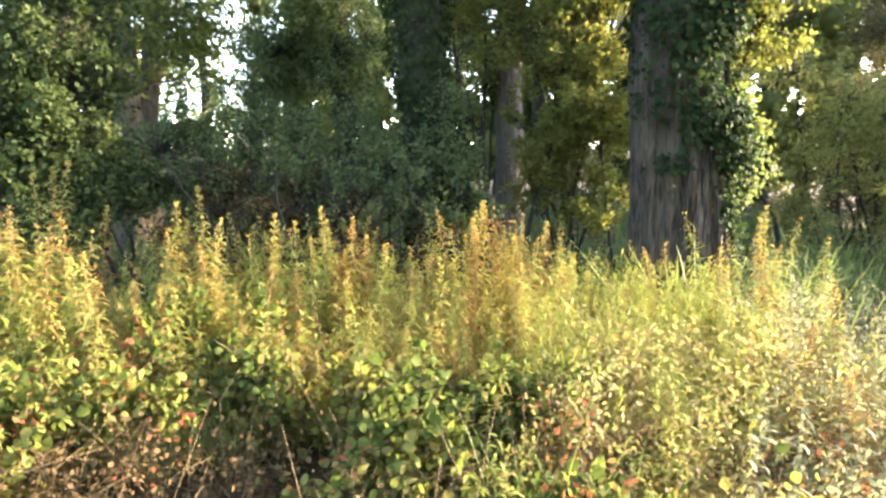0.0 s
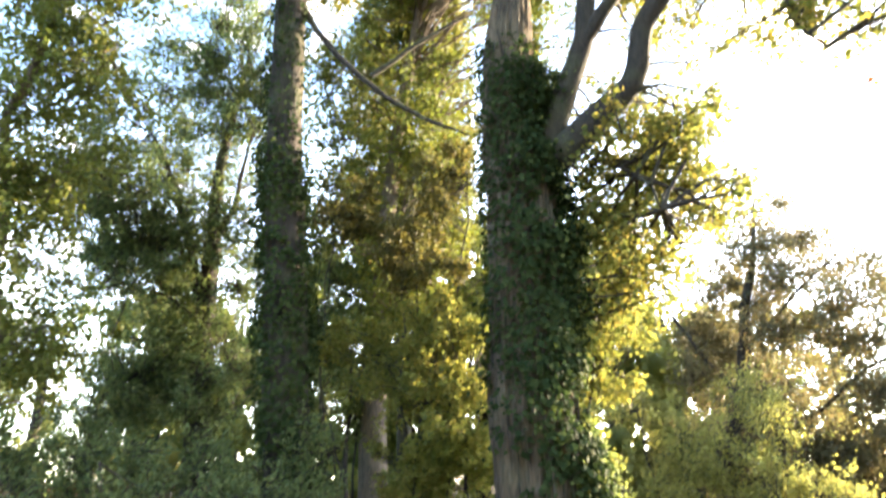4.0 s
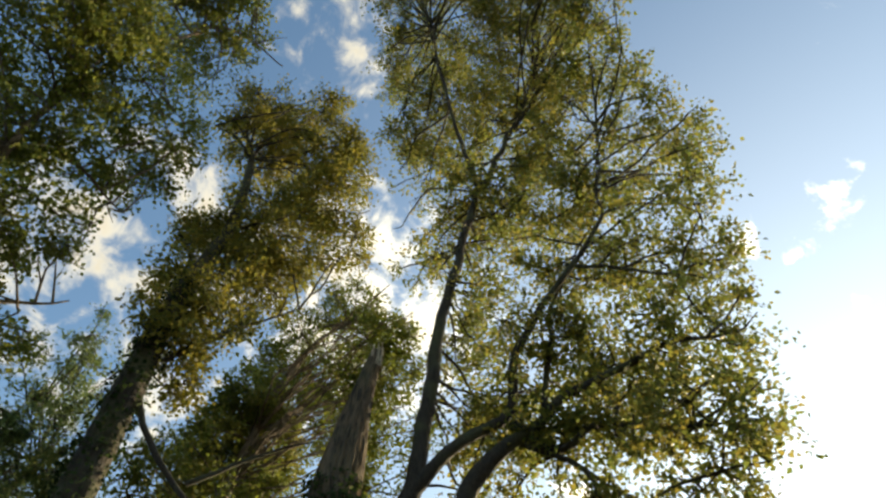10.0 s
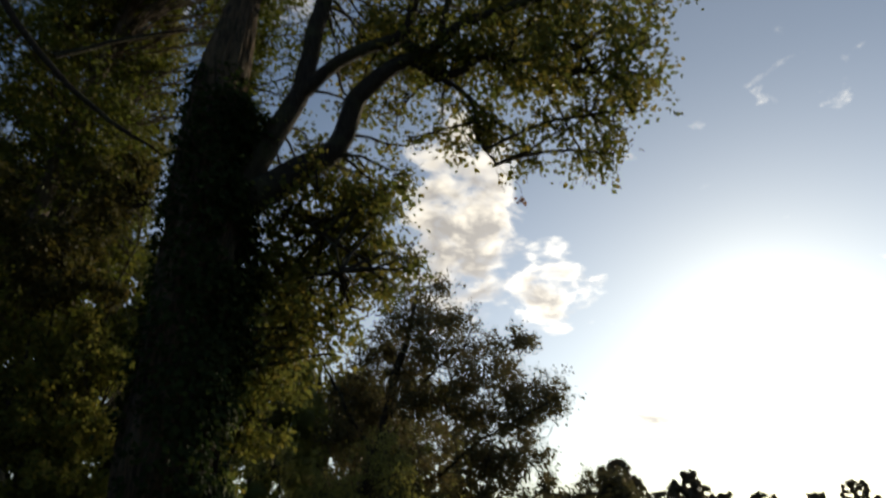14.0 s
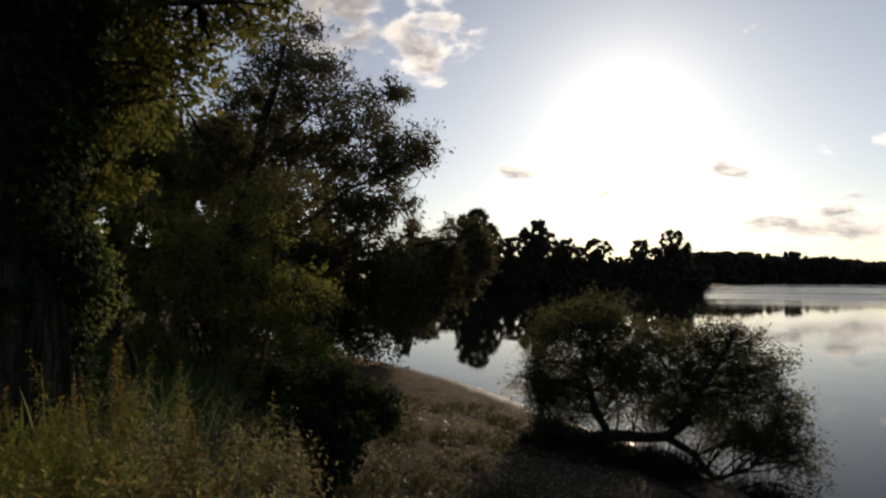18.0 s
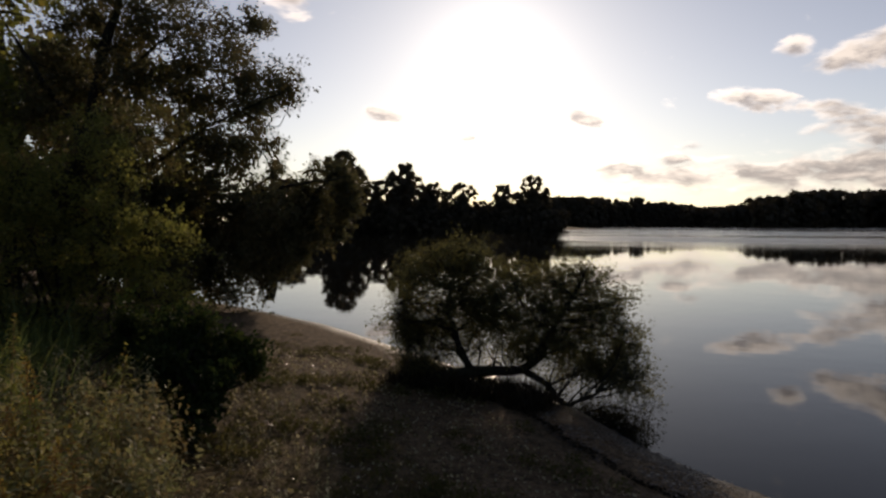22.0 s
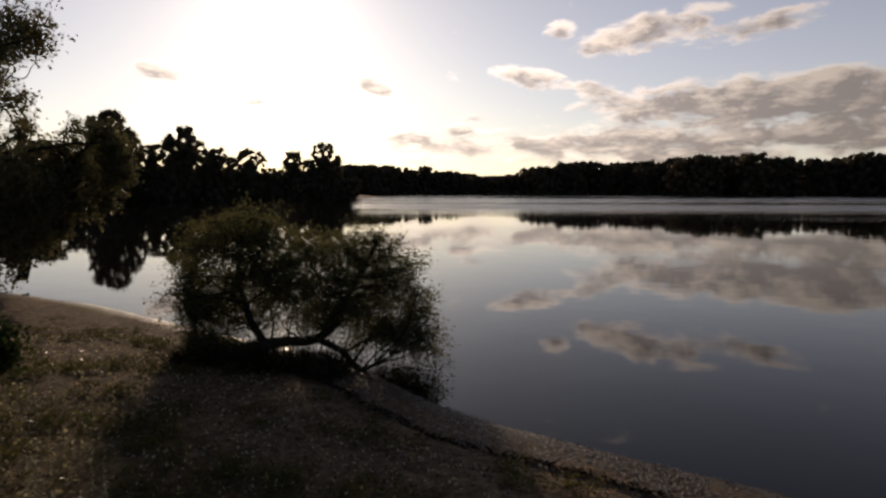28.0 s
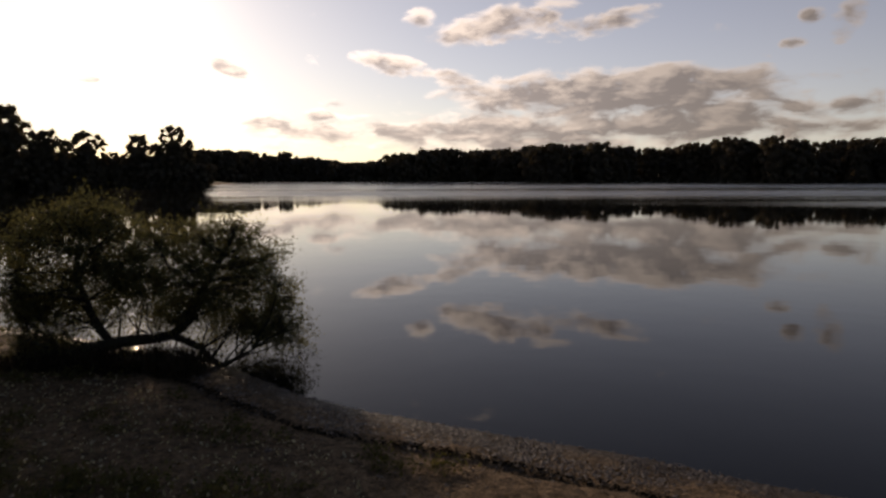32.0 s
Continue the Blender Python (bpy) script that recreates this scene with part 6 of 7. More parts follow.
# ---------------------------------------------------------------- far shores


def lumps(C, rng, dent=(0.7, 1.15)):
    """Rough dented lumps: the close-grown inside of a crown."""
    th, ph = np.meshgrid(np.linspace(0, 2 * np.pi, 7)[:-1], np.linspace(0.0, np.pi, 5), indexing="ij")
    ball = np.stack([np.sin(ph) * np.cos(th), np.sin(ph) * np.sin(th), np.cos(ph)], -1).reshape(-1, 3)
    V = C[:, None, :3] + ball[None] * C[:, None, 3:4] * rng.uniform(*dent, (len(C), len(ball), 1))
    i, j = np.meshgrid(np.arange(6), np.arange(4), indexing="ij")
    k = (i + 1) % 6
    F = np.concatenate([np.stack([i * 5 + j, i * 5 + j + 1, k * 5 + j + 1], -1).reshape(-1, 3), np.stack([i * 5 + j, k * 5 + j + 1, k * 5 + j], -1).reshape(-1, 3)])
    return V.reshape(-1, 3), (F[None] + (np.arange(len(C)) * len(ball))[:, None, None]).reshape(-1, 3)


def far_tree(name, label, x, y, h, w, seed, group, leaf=None, count=520, per=3, size=0.026, clumps=15, core=0.66, fat=1.0):
    """A tree seen from afar: trunk, and a close crown of leafy clumps down to the ground."""
    rng = np.random.default_rng(seed)
    z = float(ground_z([(x, y)])[0][0])
    top = thing(name, (x, y, z), label, "tree", group)
    part("trunk", tube([(x, y, z - 0.3), (x + 0.2, y, z + h * 0.4), (x, y + 0.2, z + h * 0.85)], [0.4, 0.3, 0.08], 6, 4.0), BARK_DARK, top)
    s = (np.arange(clumps) + 0.5) / clumps
    th = np.arange(clumps) * 2.4 + rng.uniform(0, 6.28)
    out = w * np.interp(s, [0, 0.25, 0.6, 0.85, 1], [0.32, 0.35, 0.34, 0.28, 0.19]) * rng.uniform(0.5, 1.1, clumps)
    r = w * fat * np.interp(s, [0, 0.5, 1], [0.25, 0.27, 0.24]) * rng.uniform(0.7, 1.2, clumps)
    C = np.column_stack([x + np.cos(th) * out, y + np.sin(th) * out, z + np.maximum(h * 0.04 + (h * 0.96 - r) * s, r * 0.3), r])
    C = np.vstack([C] + [(x, y, z + h * k, w * q) for k, q in ((0.20, 0.34), (0.38, 0.36), (0.54, 0.34), (0.68, 0.30))])
    crown, _, _ = sprays(C, count, per, h * size, rng, h * 0.03, h * 0.01, -0.2, 0.45, 0.9, bough=h * 0.08)
    pieces = [crown] + ([lumps(C * np.array([1, 1, 1, core]), rng)] if core else [])
    tagged(part("crown", join(pieces), leaf or LEAF_FAR_HAZED, top), kind="stuff")


def shore_tree(name, label, x, y, h, w, seed, group, count, size, foot=0.1):
    """A broad tree far off: a rounded crown of leafy clumps over a trunk."""
    rng = np.random.default_rng(seed)
    z = float(ground_z([(x, y)])[0][0])
    top = thing(name, (x, y, z), label, "tree", group)
    part("trunk", tube([(x, y, z - 0.3), (x + 0.2, y, z + h * 0.4), (x, y + 0.2, z + h * 0.8)], [0.4, 0.3, 0.08], 6, 4.0), BARK_DARK, top)
    n = 64
    s = foot + (0.97 - foot) * (np.arange(n) + rng.random(n)) / n
    th = np.arange(n) * 2.4 + rng.uniform(0, 6.28)
    wide = np.interp(s, [0, 0.2, 0.5, 0.75, 0.9, 1], [0.44, 0.50, 0.56, 0.54, 0.40, 0.12])
    out = w * wide * rng.uniform(0.15, 0.95, n) ** 0.7
    r = w * rng.uniform(0.08, 0.145, n)
    C = np.column_stack([x + np.cos(th) * out, y + np.sin(th) * out, z + np.clip(h * s, r, np.maximum(h - r, r)), r])
    crown, _, _ = sprays(C, count, 5, h * size, rng, h * 0.02, h * 0.01, -0.2, 0.4, 0.9, bough=h * 0.06, hang=0.05)
    heart = [(x, y, z + h * q, w * g) for q, g in ((max(foot, 0.12) + 0.1, 0.26), (0.38, 0.30), (0.55, 0.29), (0.7, 0.22))]
    C[:, 3] *= 0.8
    tagged(part("crown", join([crown, lumps(np.vstack([C, heart]), rng, (0.86, 1.06))]), LEAF_FAR_HAZED, top), kind="stuff")


rng = np.random.default_rng(90)
# headland: heading, distance, height, width
HEADLAND = [(51.5, 258, 20, 14), (53.5, 260, 17, 12), (55.2, 262, 30, 10), (56.2, 262, 33, 11), (57.3, 262, 27, 10), (59.0, 262, 22, 11), (60.5, 257, 24, 10), (61.6, 260, 29.5, 13), (63.2, 264, 18, 9), (64.0, 267, 22, 9), (65.0, 270, 19, 8),
            (66.6, 275, 22.5, 12), (68.4, 280, 15, 10), (70.1, 285, 22, 10), (71.6, 290, 19, 9), (72.8, 294, 26.5, 12), (73.9, 298, 20, 6)]
for i, (a, d, h, w) in enumerate(HEADLAND):
    shore_tree("headland_tree", "dark broadleaf tree on the wooded headland", d * math.sin(radians(a)), d * math.cos(radians(a)), h, w, 100 + i, "trees on the headland", 1500, 0.026)
for i in range(26):
    a = 50.5 + 24.2 * i / 25
    d = 256 + max(0, a - 58) * 2.6 + rng.uniform(-3, 12)
    shore_tree("headland_tree", "low dark tree in the headland wood", d * math.sin(radians(a)), d * math.cos(radians(a)), rng.uniform(11, 14.5), 14, 140 + i, "trees on the headland", 400, 0.042, 0.02)
# far shore wood, one thing per tree
for i in range(74):
    a = 73.5 + 58 * i / 73 + rng.uniform(-0.35, 0.35)
    d = 560 + 30 * math.sin(a * 0.4) + rng.uniform(-12, 25)
    h = np.interp(a, [73, 78, 83, 86, 89, 92, 96, 105, 114, 118, 124, 132], [23, 25, 23, 19, 20, 27, 31, 32, 31, 36, 33, 38]) * (1 + 0.06 * noise.noise(Vector((a * 0.9, 0, 0)))) * rng.uniform(0.95, 1.05)
    shore_tree("shore_tree", "dark tree in the wood along the far shore", d * math.sin(radians(a)), d * math.cos(radians(a)), float(h) * 1.08 * rng.uniform(0.92, 1.04), rng.uniform(20, 30), 200 + i, "trees of the far wood", 360, 0.038, 0.02)

# the wood behind the thicket
# Towards the sun the leaves are coloured paler in place of glare.
for i, (a, d, h) in enumerate([(-42, 27, 12), (-36, 30, 13), (-31, 34, 11), (-12, 33, 13), (-6, 30, 11), (-1, 34, 14), (5, 30, 17), (10, 28, 17), (15, 32, 17), (20, 30, 17), (26, 31, 17), (31, 34, 13), (36, 36, 12), (-27, 38, 13), (-24, 40, 7), (-20, 47, 14), (-16, 40, 8), (-13, 46, 16), (23, 40, 17), (29, 42, 16), (34, 44, 17), (39, 42, 15), (43, 44, 14)]):
    far_tree("wood_tree", "green tree in the wood behind the thicket", d * math.sin(radians(a)), d * math.cos(radians(a)), h, 6.5, 500 + i, "trees of the wood", LEAF_LIT_GREEN if a >= 20 or (d > 39 and a > 0) else LEAF_COOL if d > 39 else LEAF_GREEN, 620, 6, 0.022, core=0.0 if d > 39 else 0.45)

# unseen trees behind the camera, added to hold back sky light from there
for i in range(16):
    a, d = 152 + 165 * i / 15 + rng.uniform(-4, 4), rng.uniform(30, 42)
    far_tree("wood_tree", "unseen green tree behind the camera, added to block sky light", d * math.sin(radians(a)), d * math.cos(radians(a)), rng.uniform(13, 17), 8.0, 560 + i, "trees of the wood", LEAF_GREEN, 420, 4, 0.03, core=0.7)

# ---------------------------------------------------------------- plants of the bank


def scatter(n, rng, az0, az1, r0, r1, test=None):
    """Points of the plan round the stand, by heading and distance."""
    a, r = np.radians(rng.uniform(az0, az1, n)), np.sqrt(rng.uniform(r0 * r0, r1 * r1, n))
    p = np.column_stack([np.sin(a) * r, np.cos(a) * r])
    ok = np.hypot(p[:, 0] - 3.22, p[:, 1] - 8.8) > 0.9
    if test is not None:
        ok &= test(p)
    return p[ok]


def on_bank(p):
    edge = np.array([noise.noise(Vector((x * 0.6, y * 0.6, 9))) for x, y in p])
    head = np.degrees(np.arctan2(p[:, 0], p[:, 1]))
    return inland(p) + 0.6 * edge > np.where(head < 41, 6.9, 7.9)


def goldenrod(rng, h, plume):
    """Stem, strap leaves in a spiral and a plume, standing at the origin."""
    lean = rng.normal(0, 0.10, 2)
    stem = [(0, 0, -0.05), (lean[0] * 0.4 * h, lean[1] * 0.4 * h, h * 0.5), (lean[0] * h, lean[1] * h, h)]
    V = tube(stem, [0.006, 0.005, 0.002], 4, 0.25)

    def along(s):
        return np.column_stack([lean[0] * h * s ** 1.3, lean[1] * h * s ** 1.3, h * s])
    n = 118
    s = np.linspace(0.12, 1.0, n) + rng.normal(0, 0.01, n)
    th = np.arange(n) * 2.4 + rng.normal(0, 0.3, n)
    way = np.column_stack([np.cos(th), np.sin(th), rng.uniform(0.0, 0.6, n)])
    L = np.interp(s, [0.1, 0.35, 0.8, 0.93, 1.0], [0.10, 0.155, 0.13, 0.085, 0.04]) * rng.uniform(0.75, 1.25, n)
    leaf = blades(along(s), way, L, L * 0.135, rng.uniform(0.1, 0.8, n), rng)
    m = 80 if plume else 16
    s = 1.0 - 0.24 * rng.random(m) ** 1.3 + 0.03
    th = rng.uniform(0, 6.28, m)
    out = np.column_stack([np.cos(th), np.sin(th), rng.uniform(0.5, 1.4, m)])
    reach = (1.05 - s) * 0.34 * rng.random(m)
    at = along(np.minimum(s, 1.02)) + unit(out) * reach[:, None] * [1, 1, 0.6]
    L = rng.uniform(0.014, 0.034, m)
    tuft = leaves(at, out, rng.normal(0, 1, (m, 3)), L, L * 0.5)
    return V, leaf, tuft


def tuft(rng, n, h, w, spread=0.10):
    """A tuft of grass at the origin."""
    th = rng.uniform(0, 6.28, n)
    lean = rng.uniform(0.15, 0.9, n)
    at = np.column_stack([np.cos(th), np.sin(th), np.zeros(n)]) * (spread * rng.random(n))[:, None]
    way = np.column_stack([np.cos(th) * lean, np.sin(th) * lean, np.ones(n)])
    return blades(at, way, h * rng.uniform(0.5, 1.2, n), w * rng.uniform(0.6, 1.3, n), rng.uniform(0.1, 0.7, n), rng)


def strew(variants, pts, scales, rng):
    """Many copies of small plants in one mesh."""
    out = []
    pick = rng.integers(0, len(variants), len(pts))
    th = rng.uniform(0, 6.28, len(pts))
    for i, (v, f) in enumerate(variants):
        k = np.where(pick == i)[0]
        if not len(k):
            continue
        c, s = np.cos(th[k]), np.sin(th[k])
        R = np.zeros((len(k), 3, 3))
        R[:, 0, 0], R[:, 0, 1], R[:, 1, 0], R[:, 1, 1], R[:, 2, 2] = c, -s, s, c, 1
        X = np.einsum("kij,vj->kvi", R * scales[k][:, None, None], v) + pts[k][:, None]
        F = f[None] + (np.arange(len(k)) * len(v))[:, None, None]
        out.append((X.reshape(-1, 3), F.reshape(-1, 3)))
    return join(out)


rng = np.random.default_rng(300)
RODS = []
for k in range(10):
    stem, leaf, head = goldenrod(rng, rng.uniform(1.25, 1.6), k % 3 == 0)
    rod = thing("goldenrod", (0, 0, 0), ("tall goldenrod with yellow-green leaves and golden plume", "tall goldenrod with yellowing leaves, gone to seed",
                                         "tall leafy goldenrod without a flower head")[k % 3] if k not in (2, 6, 9) else "tall goldenrod withered to rusty brown", "plant", "goldenrods on the bank")
    part("stem", stem, STEM, rod)
    tagged(part("foliage", leaf, LEAF_RUST if k in (2, 6, 9) else LEAF_ROD, rod), kind="stuff")
    tagged(part("plume", head, PLUME, rod), kind="stuff")
    RODS.append((rod, leaf, stem, head))
pts = lift(np.vstack([scatter(620, rng, -44, 8, 4.5, 7.0, on_bank), scatter(330, rng, 6, 37, 3.8, 8.0, on_bank)]))
rng.shuffle(pts)
count = 0
for p in pts:
    r = math.hypot(p[0], p[1])
    az = math.degrees(math.atan2(p[0], p[1]))
    want = np.interp(r, [3.8, 5.0, 6.4, 8.5], [0.15, 0.8, 1.0, 0.6]) * np.interp(az, [-42, 0, 12, 24, 40], [1, 1, 0.6, 0.7, 0.75])
    if rng.random() > want or count >= 290 or noise.noise(Vector((p[0] * 1.2, p[1] * 1.2, 5))) < -0.16:
        continue
    s = np.interp(r, [3.8, 5.0, 6.2, 8], [0.68, 0.9, 1.16, 1.1]) * np.interp(az, [-42, -31, -24, -14, 8, 13, 21, 25, 40], [1.02, 1.03, 0.9, 0.85, 0.88, 0.70, 0.66, 0.92, 1.0]) * rng.uniform(0.8, 1.15)
    k = count % 10
    m = pose(*p, *rng.normal(0, 4, 2), rng.uniform(0, 360)) @ Matrix.Diagonal((s, s, s, 1))
    if count < 10:
        RODS[k][0].matrix_basis = m
    else:
        made = copy_thing(RODS[k][0], m)
        made.scale = (s, s, s)
    count += 1

# herbs and grass between them
LEAFY = [blades(np.column_stack([np.zeros((40, 2)), np.linspace(0.1, 1.35, 40)]), np.column_stack([rng.normal(0, 1, (40, 2)), rng.uniform(0.2, 1.0, 40)]),
                rng.uniform(0.08, 0.17, 40), rng.uniform(0.018, 0.034, 40), rng.uniform(0.2, 0.9, 40), rng) for _ in range(8)]
p = np.vstack([scatter(460, rng, -48, 2, 4.6, 9.0, on_bank), scatter(300, rng, 2, 27, 2.6, 9.0, on_bank)])
stuff("herb_leaves", strew(LEAFY, lift(p), rng.uniform(0.45, 0.85, len(p)) * np.interp(np.hypot(p[:, 0], p[:, 1]), [2, 3, 5], [0.6, 0.75, 1.0]), rng), LEAF_ROD, "yellow-green leafy herbs covering the bank", "herbs")
TUFTS = [tuft(rng, 24, rng.uniform(0.6, 0.95), 0.0078, 0.14) for _ in range(6)]
ROUGH = [tuft(rng, 14, rng.uniform(0.6, 0.9), 0.02, 0.2) for _ in range(4)]
p = np.vstack([scatter(620, rng, -48, -5, 4.4, 9.5, on_bank), scatter(330, rng, -5, 29, 2.9, 9.5, on_bank), scatter(160, rng, 8, 28, 2.4, 8.0, on_bank), scatter(60, rng, 28, 40, 2.6, 9.0, on_bank)])
stuff("long_grass", strew(TUFTS, lift(p), rng.uniform(0.7, 1.3, len(p)), rng), GRASS, "long yellowing grass on the bank", "grass")
p = scatter(1500, rng, -50, 45, 8.5, 22, lambda q: inland(q) > 8.0)
stuff("far_grass", strew(ROUGH, lift(p), rng.uniform(0.8, 1.6, len(p)), rng), LEAF_COOL, "rough grass under the trees", "grass")

FINE = [blades(np.column_stack([rng.normal(0, 0.02, (70, 2)), np.linspace(0.1, 1.4, 70)]), np.column_stack([rng.normal(0, 1, (70, 2)), rng.uniform(0.3, 1.6, 70)]),
               rng.uniform(0.06, 0.17, 70), rng.uniform(0.006, 0.012, 70), rng.uniform(0.2, 0.9, 70), rng) for _ in range(8)]
p = scatter(160, rng, 7, 28, 3.8, 6.9, on_bank)
stuff("tall_herbs", strew(FINE, lift(p), rng.uniform(0.65, 0.92, len(p)), rng), LEAF_ROD, "tall yellow-green herbs in front of the old poplar", "herbs")

p = np.vstack([scatter(230, rng, 26, 42, 2.4, 9.5, on_bank), scatter(90, rng, 38, 55, 3.5, 10, lambda q: (inland(q) > 5.0) & (inland(q) < 8.5))])
stuff("sage_herbs", strew(LEAFY, lift(p), rng.uniform(0.4, 0.85, len(p)) * np.where(np.degrees(np.arctan2(p[:, 0], p[:, 1])) > 41, 0.5, 1.0), rng), LEAF_SAGE, "grey-green herbs along the edge of the bank", "herbs")

# bramble mounds in front, each a bush of its own
for k, (a, r, h, w) in enumerate([(-36, 3.0, 0.55, 0.5), (-31, 4.5, 0.8, 0.6), (-21, 4.9, 0.85, 0.6), (-14, 4.6, 0.75, 0.5), (-5, 4.2, 0.7, 0.5), (-1, 3.5, 0.5, 0.45), (-24, 2.9, 0.3, 0.4),
                                  (-12, 3.0, 0.3, 0.4), (4, 3.3, 0.5, 0.4), (10, 3.0, 0.45, 0.4), (17, 3.1, 0.5, 0.4), (25, 2.9, 0.5, 0.45), (31, 3.3, 0.6, 0.5), (-41, 4.4, 0.9, 0.6), (7, 4.4, 0.8, 0.5)]):
    x, y = r * math.sin(radians(a)), r * math.cos(radians(a))
    z = float(ground_z([(x, y)])[0][0])
    cl = [(x + rng.normal(0, w * 0.5), y + rng.normal(0, w * 0.5), z + h * rng.uniform(0.4, 1.0), w * rng.uniform(0.4, 0.65)) for _ in range(6)]
    shrub("bramble_bush", "low bramble with broad green leaves turning yellow", (x, y, z), cl, LEAF_BRAMBLE, 330, 6, 0.07, 400 + k, stems=9, twig=0.18, gaps=0.15, aspect=0.82,
          spread=0.04, bark=STEM, stem_r=0.006, broad=True)
# pale leafy herbs between the grasses of the sunlit side
for k, (a, r, h, w) in enumerate([(14, 4.3, 0.75, 0.5), (21, 4.2, 0.7, 0.5), (28, 3.6, 0.6, 0.45), (33, 4.2, 0.65, 0.5), (19, 5.1, 0.85, 0.55), (28, 5.2, 0.85, 0.55), (35, 5.4, 0.8, 0.5), (12, 5.3, 0.85, 0.5), (24, 6.2, 0.95, 0.6),
                                  (36, 3.4, 0.6, 0.5), (38, 4.3, 0.75, 0.5), (33, 6.0, 0.9, 0.6), (38, 5.6, 0.85, 0.55), (36, 7.0, 1.0, 0.6), (40, 6.6, 0.9, 0.55), (30, 6.8, 1.0, 0.6)]):
    x, y = r * math.sin(radians(a)), r * math.cos(radians(a))
    z = float(ground_z([(x, y)])[0][0])
    cl = [(x + rng.normal(0, w * 0.5), y + rng.normal(0, w * 0.5), z + h * rng.uniform(0.45, 1.0), w * rng.uniform(0.35, 0.55)) for _ in range(6)]
    shrub("leafy_herb", "grey-green leafy herb at the edge of the bank" if a > 29 else "pale yellow-green leafy herb in the sun on the bank", (x, y, z), cl, LEAF_SAGE if a > 29 else LEAF_PALE, 300, 6, 0.055, 480 + k, stems=9, twig=0.25, gaps=0.15, aspect=0.36,
          spread=0.05, category="herb", bark=STEM, stem_r=0.005, broad=True)
# withered brown tangles in the hollows between them
for k, (a, r, h, w) in enumerate([(-29, 3.6, 0.55, 0.5), (-22, 3.7, 0.4, 0.5), (-8, 3.4, 0.4, 0.45), (-15, 3.6, 0.4, 0.5), (12, 3.7, 0.7, 0.45), (18, 3.5, 0.6, 0.45), (26, 4.3, 0.8, 0.45), (22, 3.2, 0.5, 0.4), (33, 4.8, 0.8, 0.4), (-33, 3.8, 0.6, 0.4)]):
    x, y = r * math.sin(radians(a)), r * math.cos(radians(a))
    z = float(ground_z([(x, y)])[0][0])
    cl = [(x + rng.normal(0, w * 0.5), y + rng.normal(0, w * 0.5), z + h * rng.uniform(0.3, 0.9), w * rng.uniform(0.4, 0.6)) for _ in range(5)]
    shrub("withered_bramble", "withered brown bramble tangle in a dark hollow", (x, y, z), cl, DRY, 60, 6, 0.04, 450 + k, stems=16, twig=0.3, gaps=0.1, share=1.0, bark=STEM, stem_r=0.005)

# dry brown stems and leaves low down, and a few red ones
p = lift(scatter(2600, rng, -48, 40, 1.6, 5.0, on_bank))
p[:, 2] += rng.uniform(0.05, 0.7, len(p))
n = len(p)
stuff("dry_leaves", leaves(p, rng.normal(0, 1, (n, 3)), rng.normal(0, 1, (n, 3)), rng.uniform(0.03, 0.07, n), rng.uniform(0.02, 0.04, n)), DRY, "withered brown leaves among the brambles", "leaves")
p = lift(scatter(45, rng, -40, 36, 2.0, 5.5, on_bank))
p[:, 2] += rng.uniform(0.5, 0.9, len(p))
p = np.repeat(p, 14, 0) + rng.normal(0, 0.07, (len(p) * 14, 3))
n = len(p)
stuff("red_leaves", leaves(p, rng.normal(0, 1, (n, 3)), rng.normal(0, 1, (n, 3)), rng.uniform(0.03, 0.06, n), rng.uniform(0.02, 0.045, n)), RED, "scattered red autumn leaves on the brambles", "leaves")
for q in lift(scatter(150, rng, -45, 40, 2.2, 7.0, on_bank)):
    w = rng.normal(0, 0.3, 2)
    dead = thing("dead_stem", q, "thin dry brown stem standing among the plants", "stem", "dead stems on the bank")
    part("shaft", tube([q, q + [w[0] * 0.4, w[1] * 0.4, 0.5], q + [w[0], w[1], rng.uniform(0.7, 1.2)]], [0.004, 0.0035, 0.0015], 4, 0.3), STEM, dead)
stick = thing("fallen_twig", (-1.35, 2.2, 1.5), "bleached broken twig lying in the brambles", "twig")
part("shaft", tube([(-1.52, 2.45, 2.0), (-1.38, 2.3, 1.78), (-1.22, 2.1, 1.6)], [0.008, 0.008, 0.006], 5, 0.1), DEADWOOD, stick)
part("side_twig", tube([(-1.30, 2.2, 1.68), (-1.22, 2.22, 1.82)], [0.006, 0.003], 5, 0.1), DEADWOOD, stick)


def on_beach(p):
    s = inland(p)
    return (s > 0.05) & (s < 8.0)


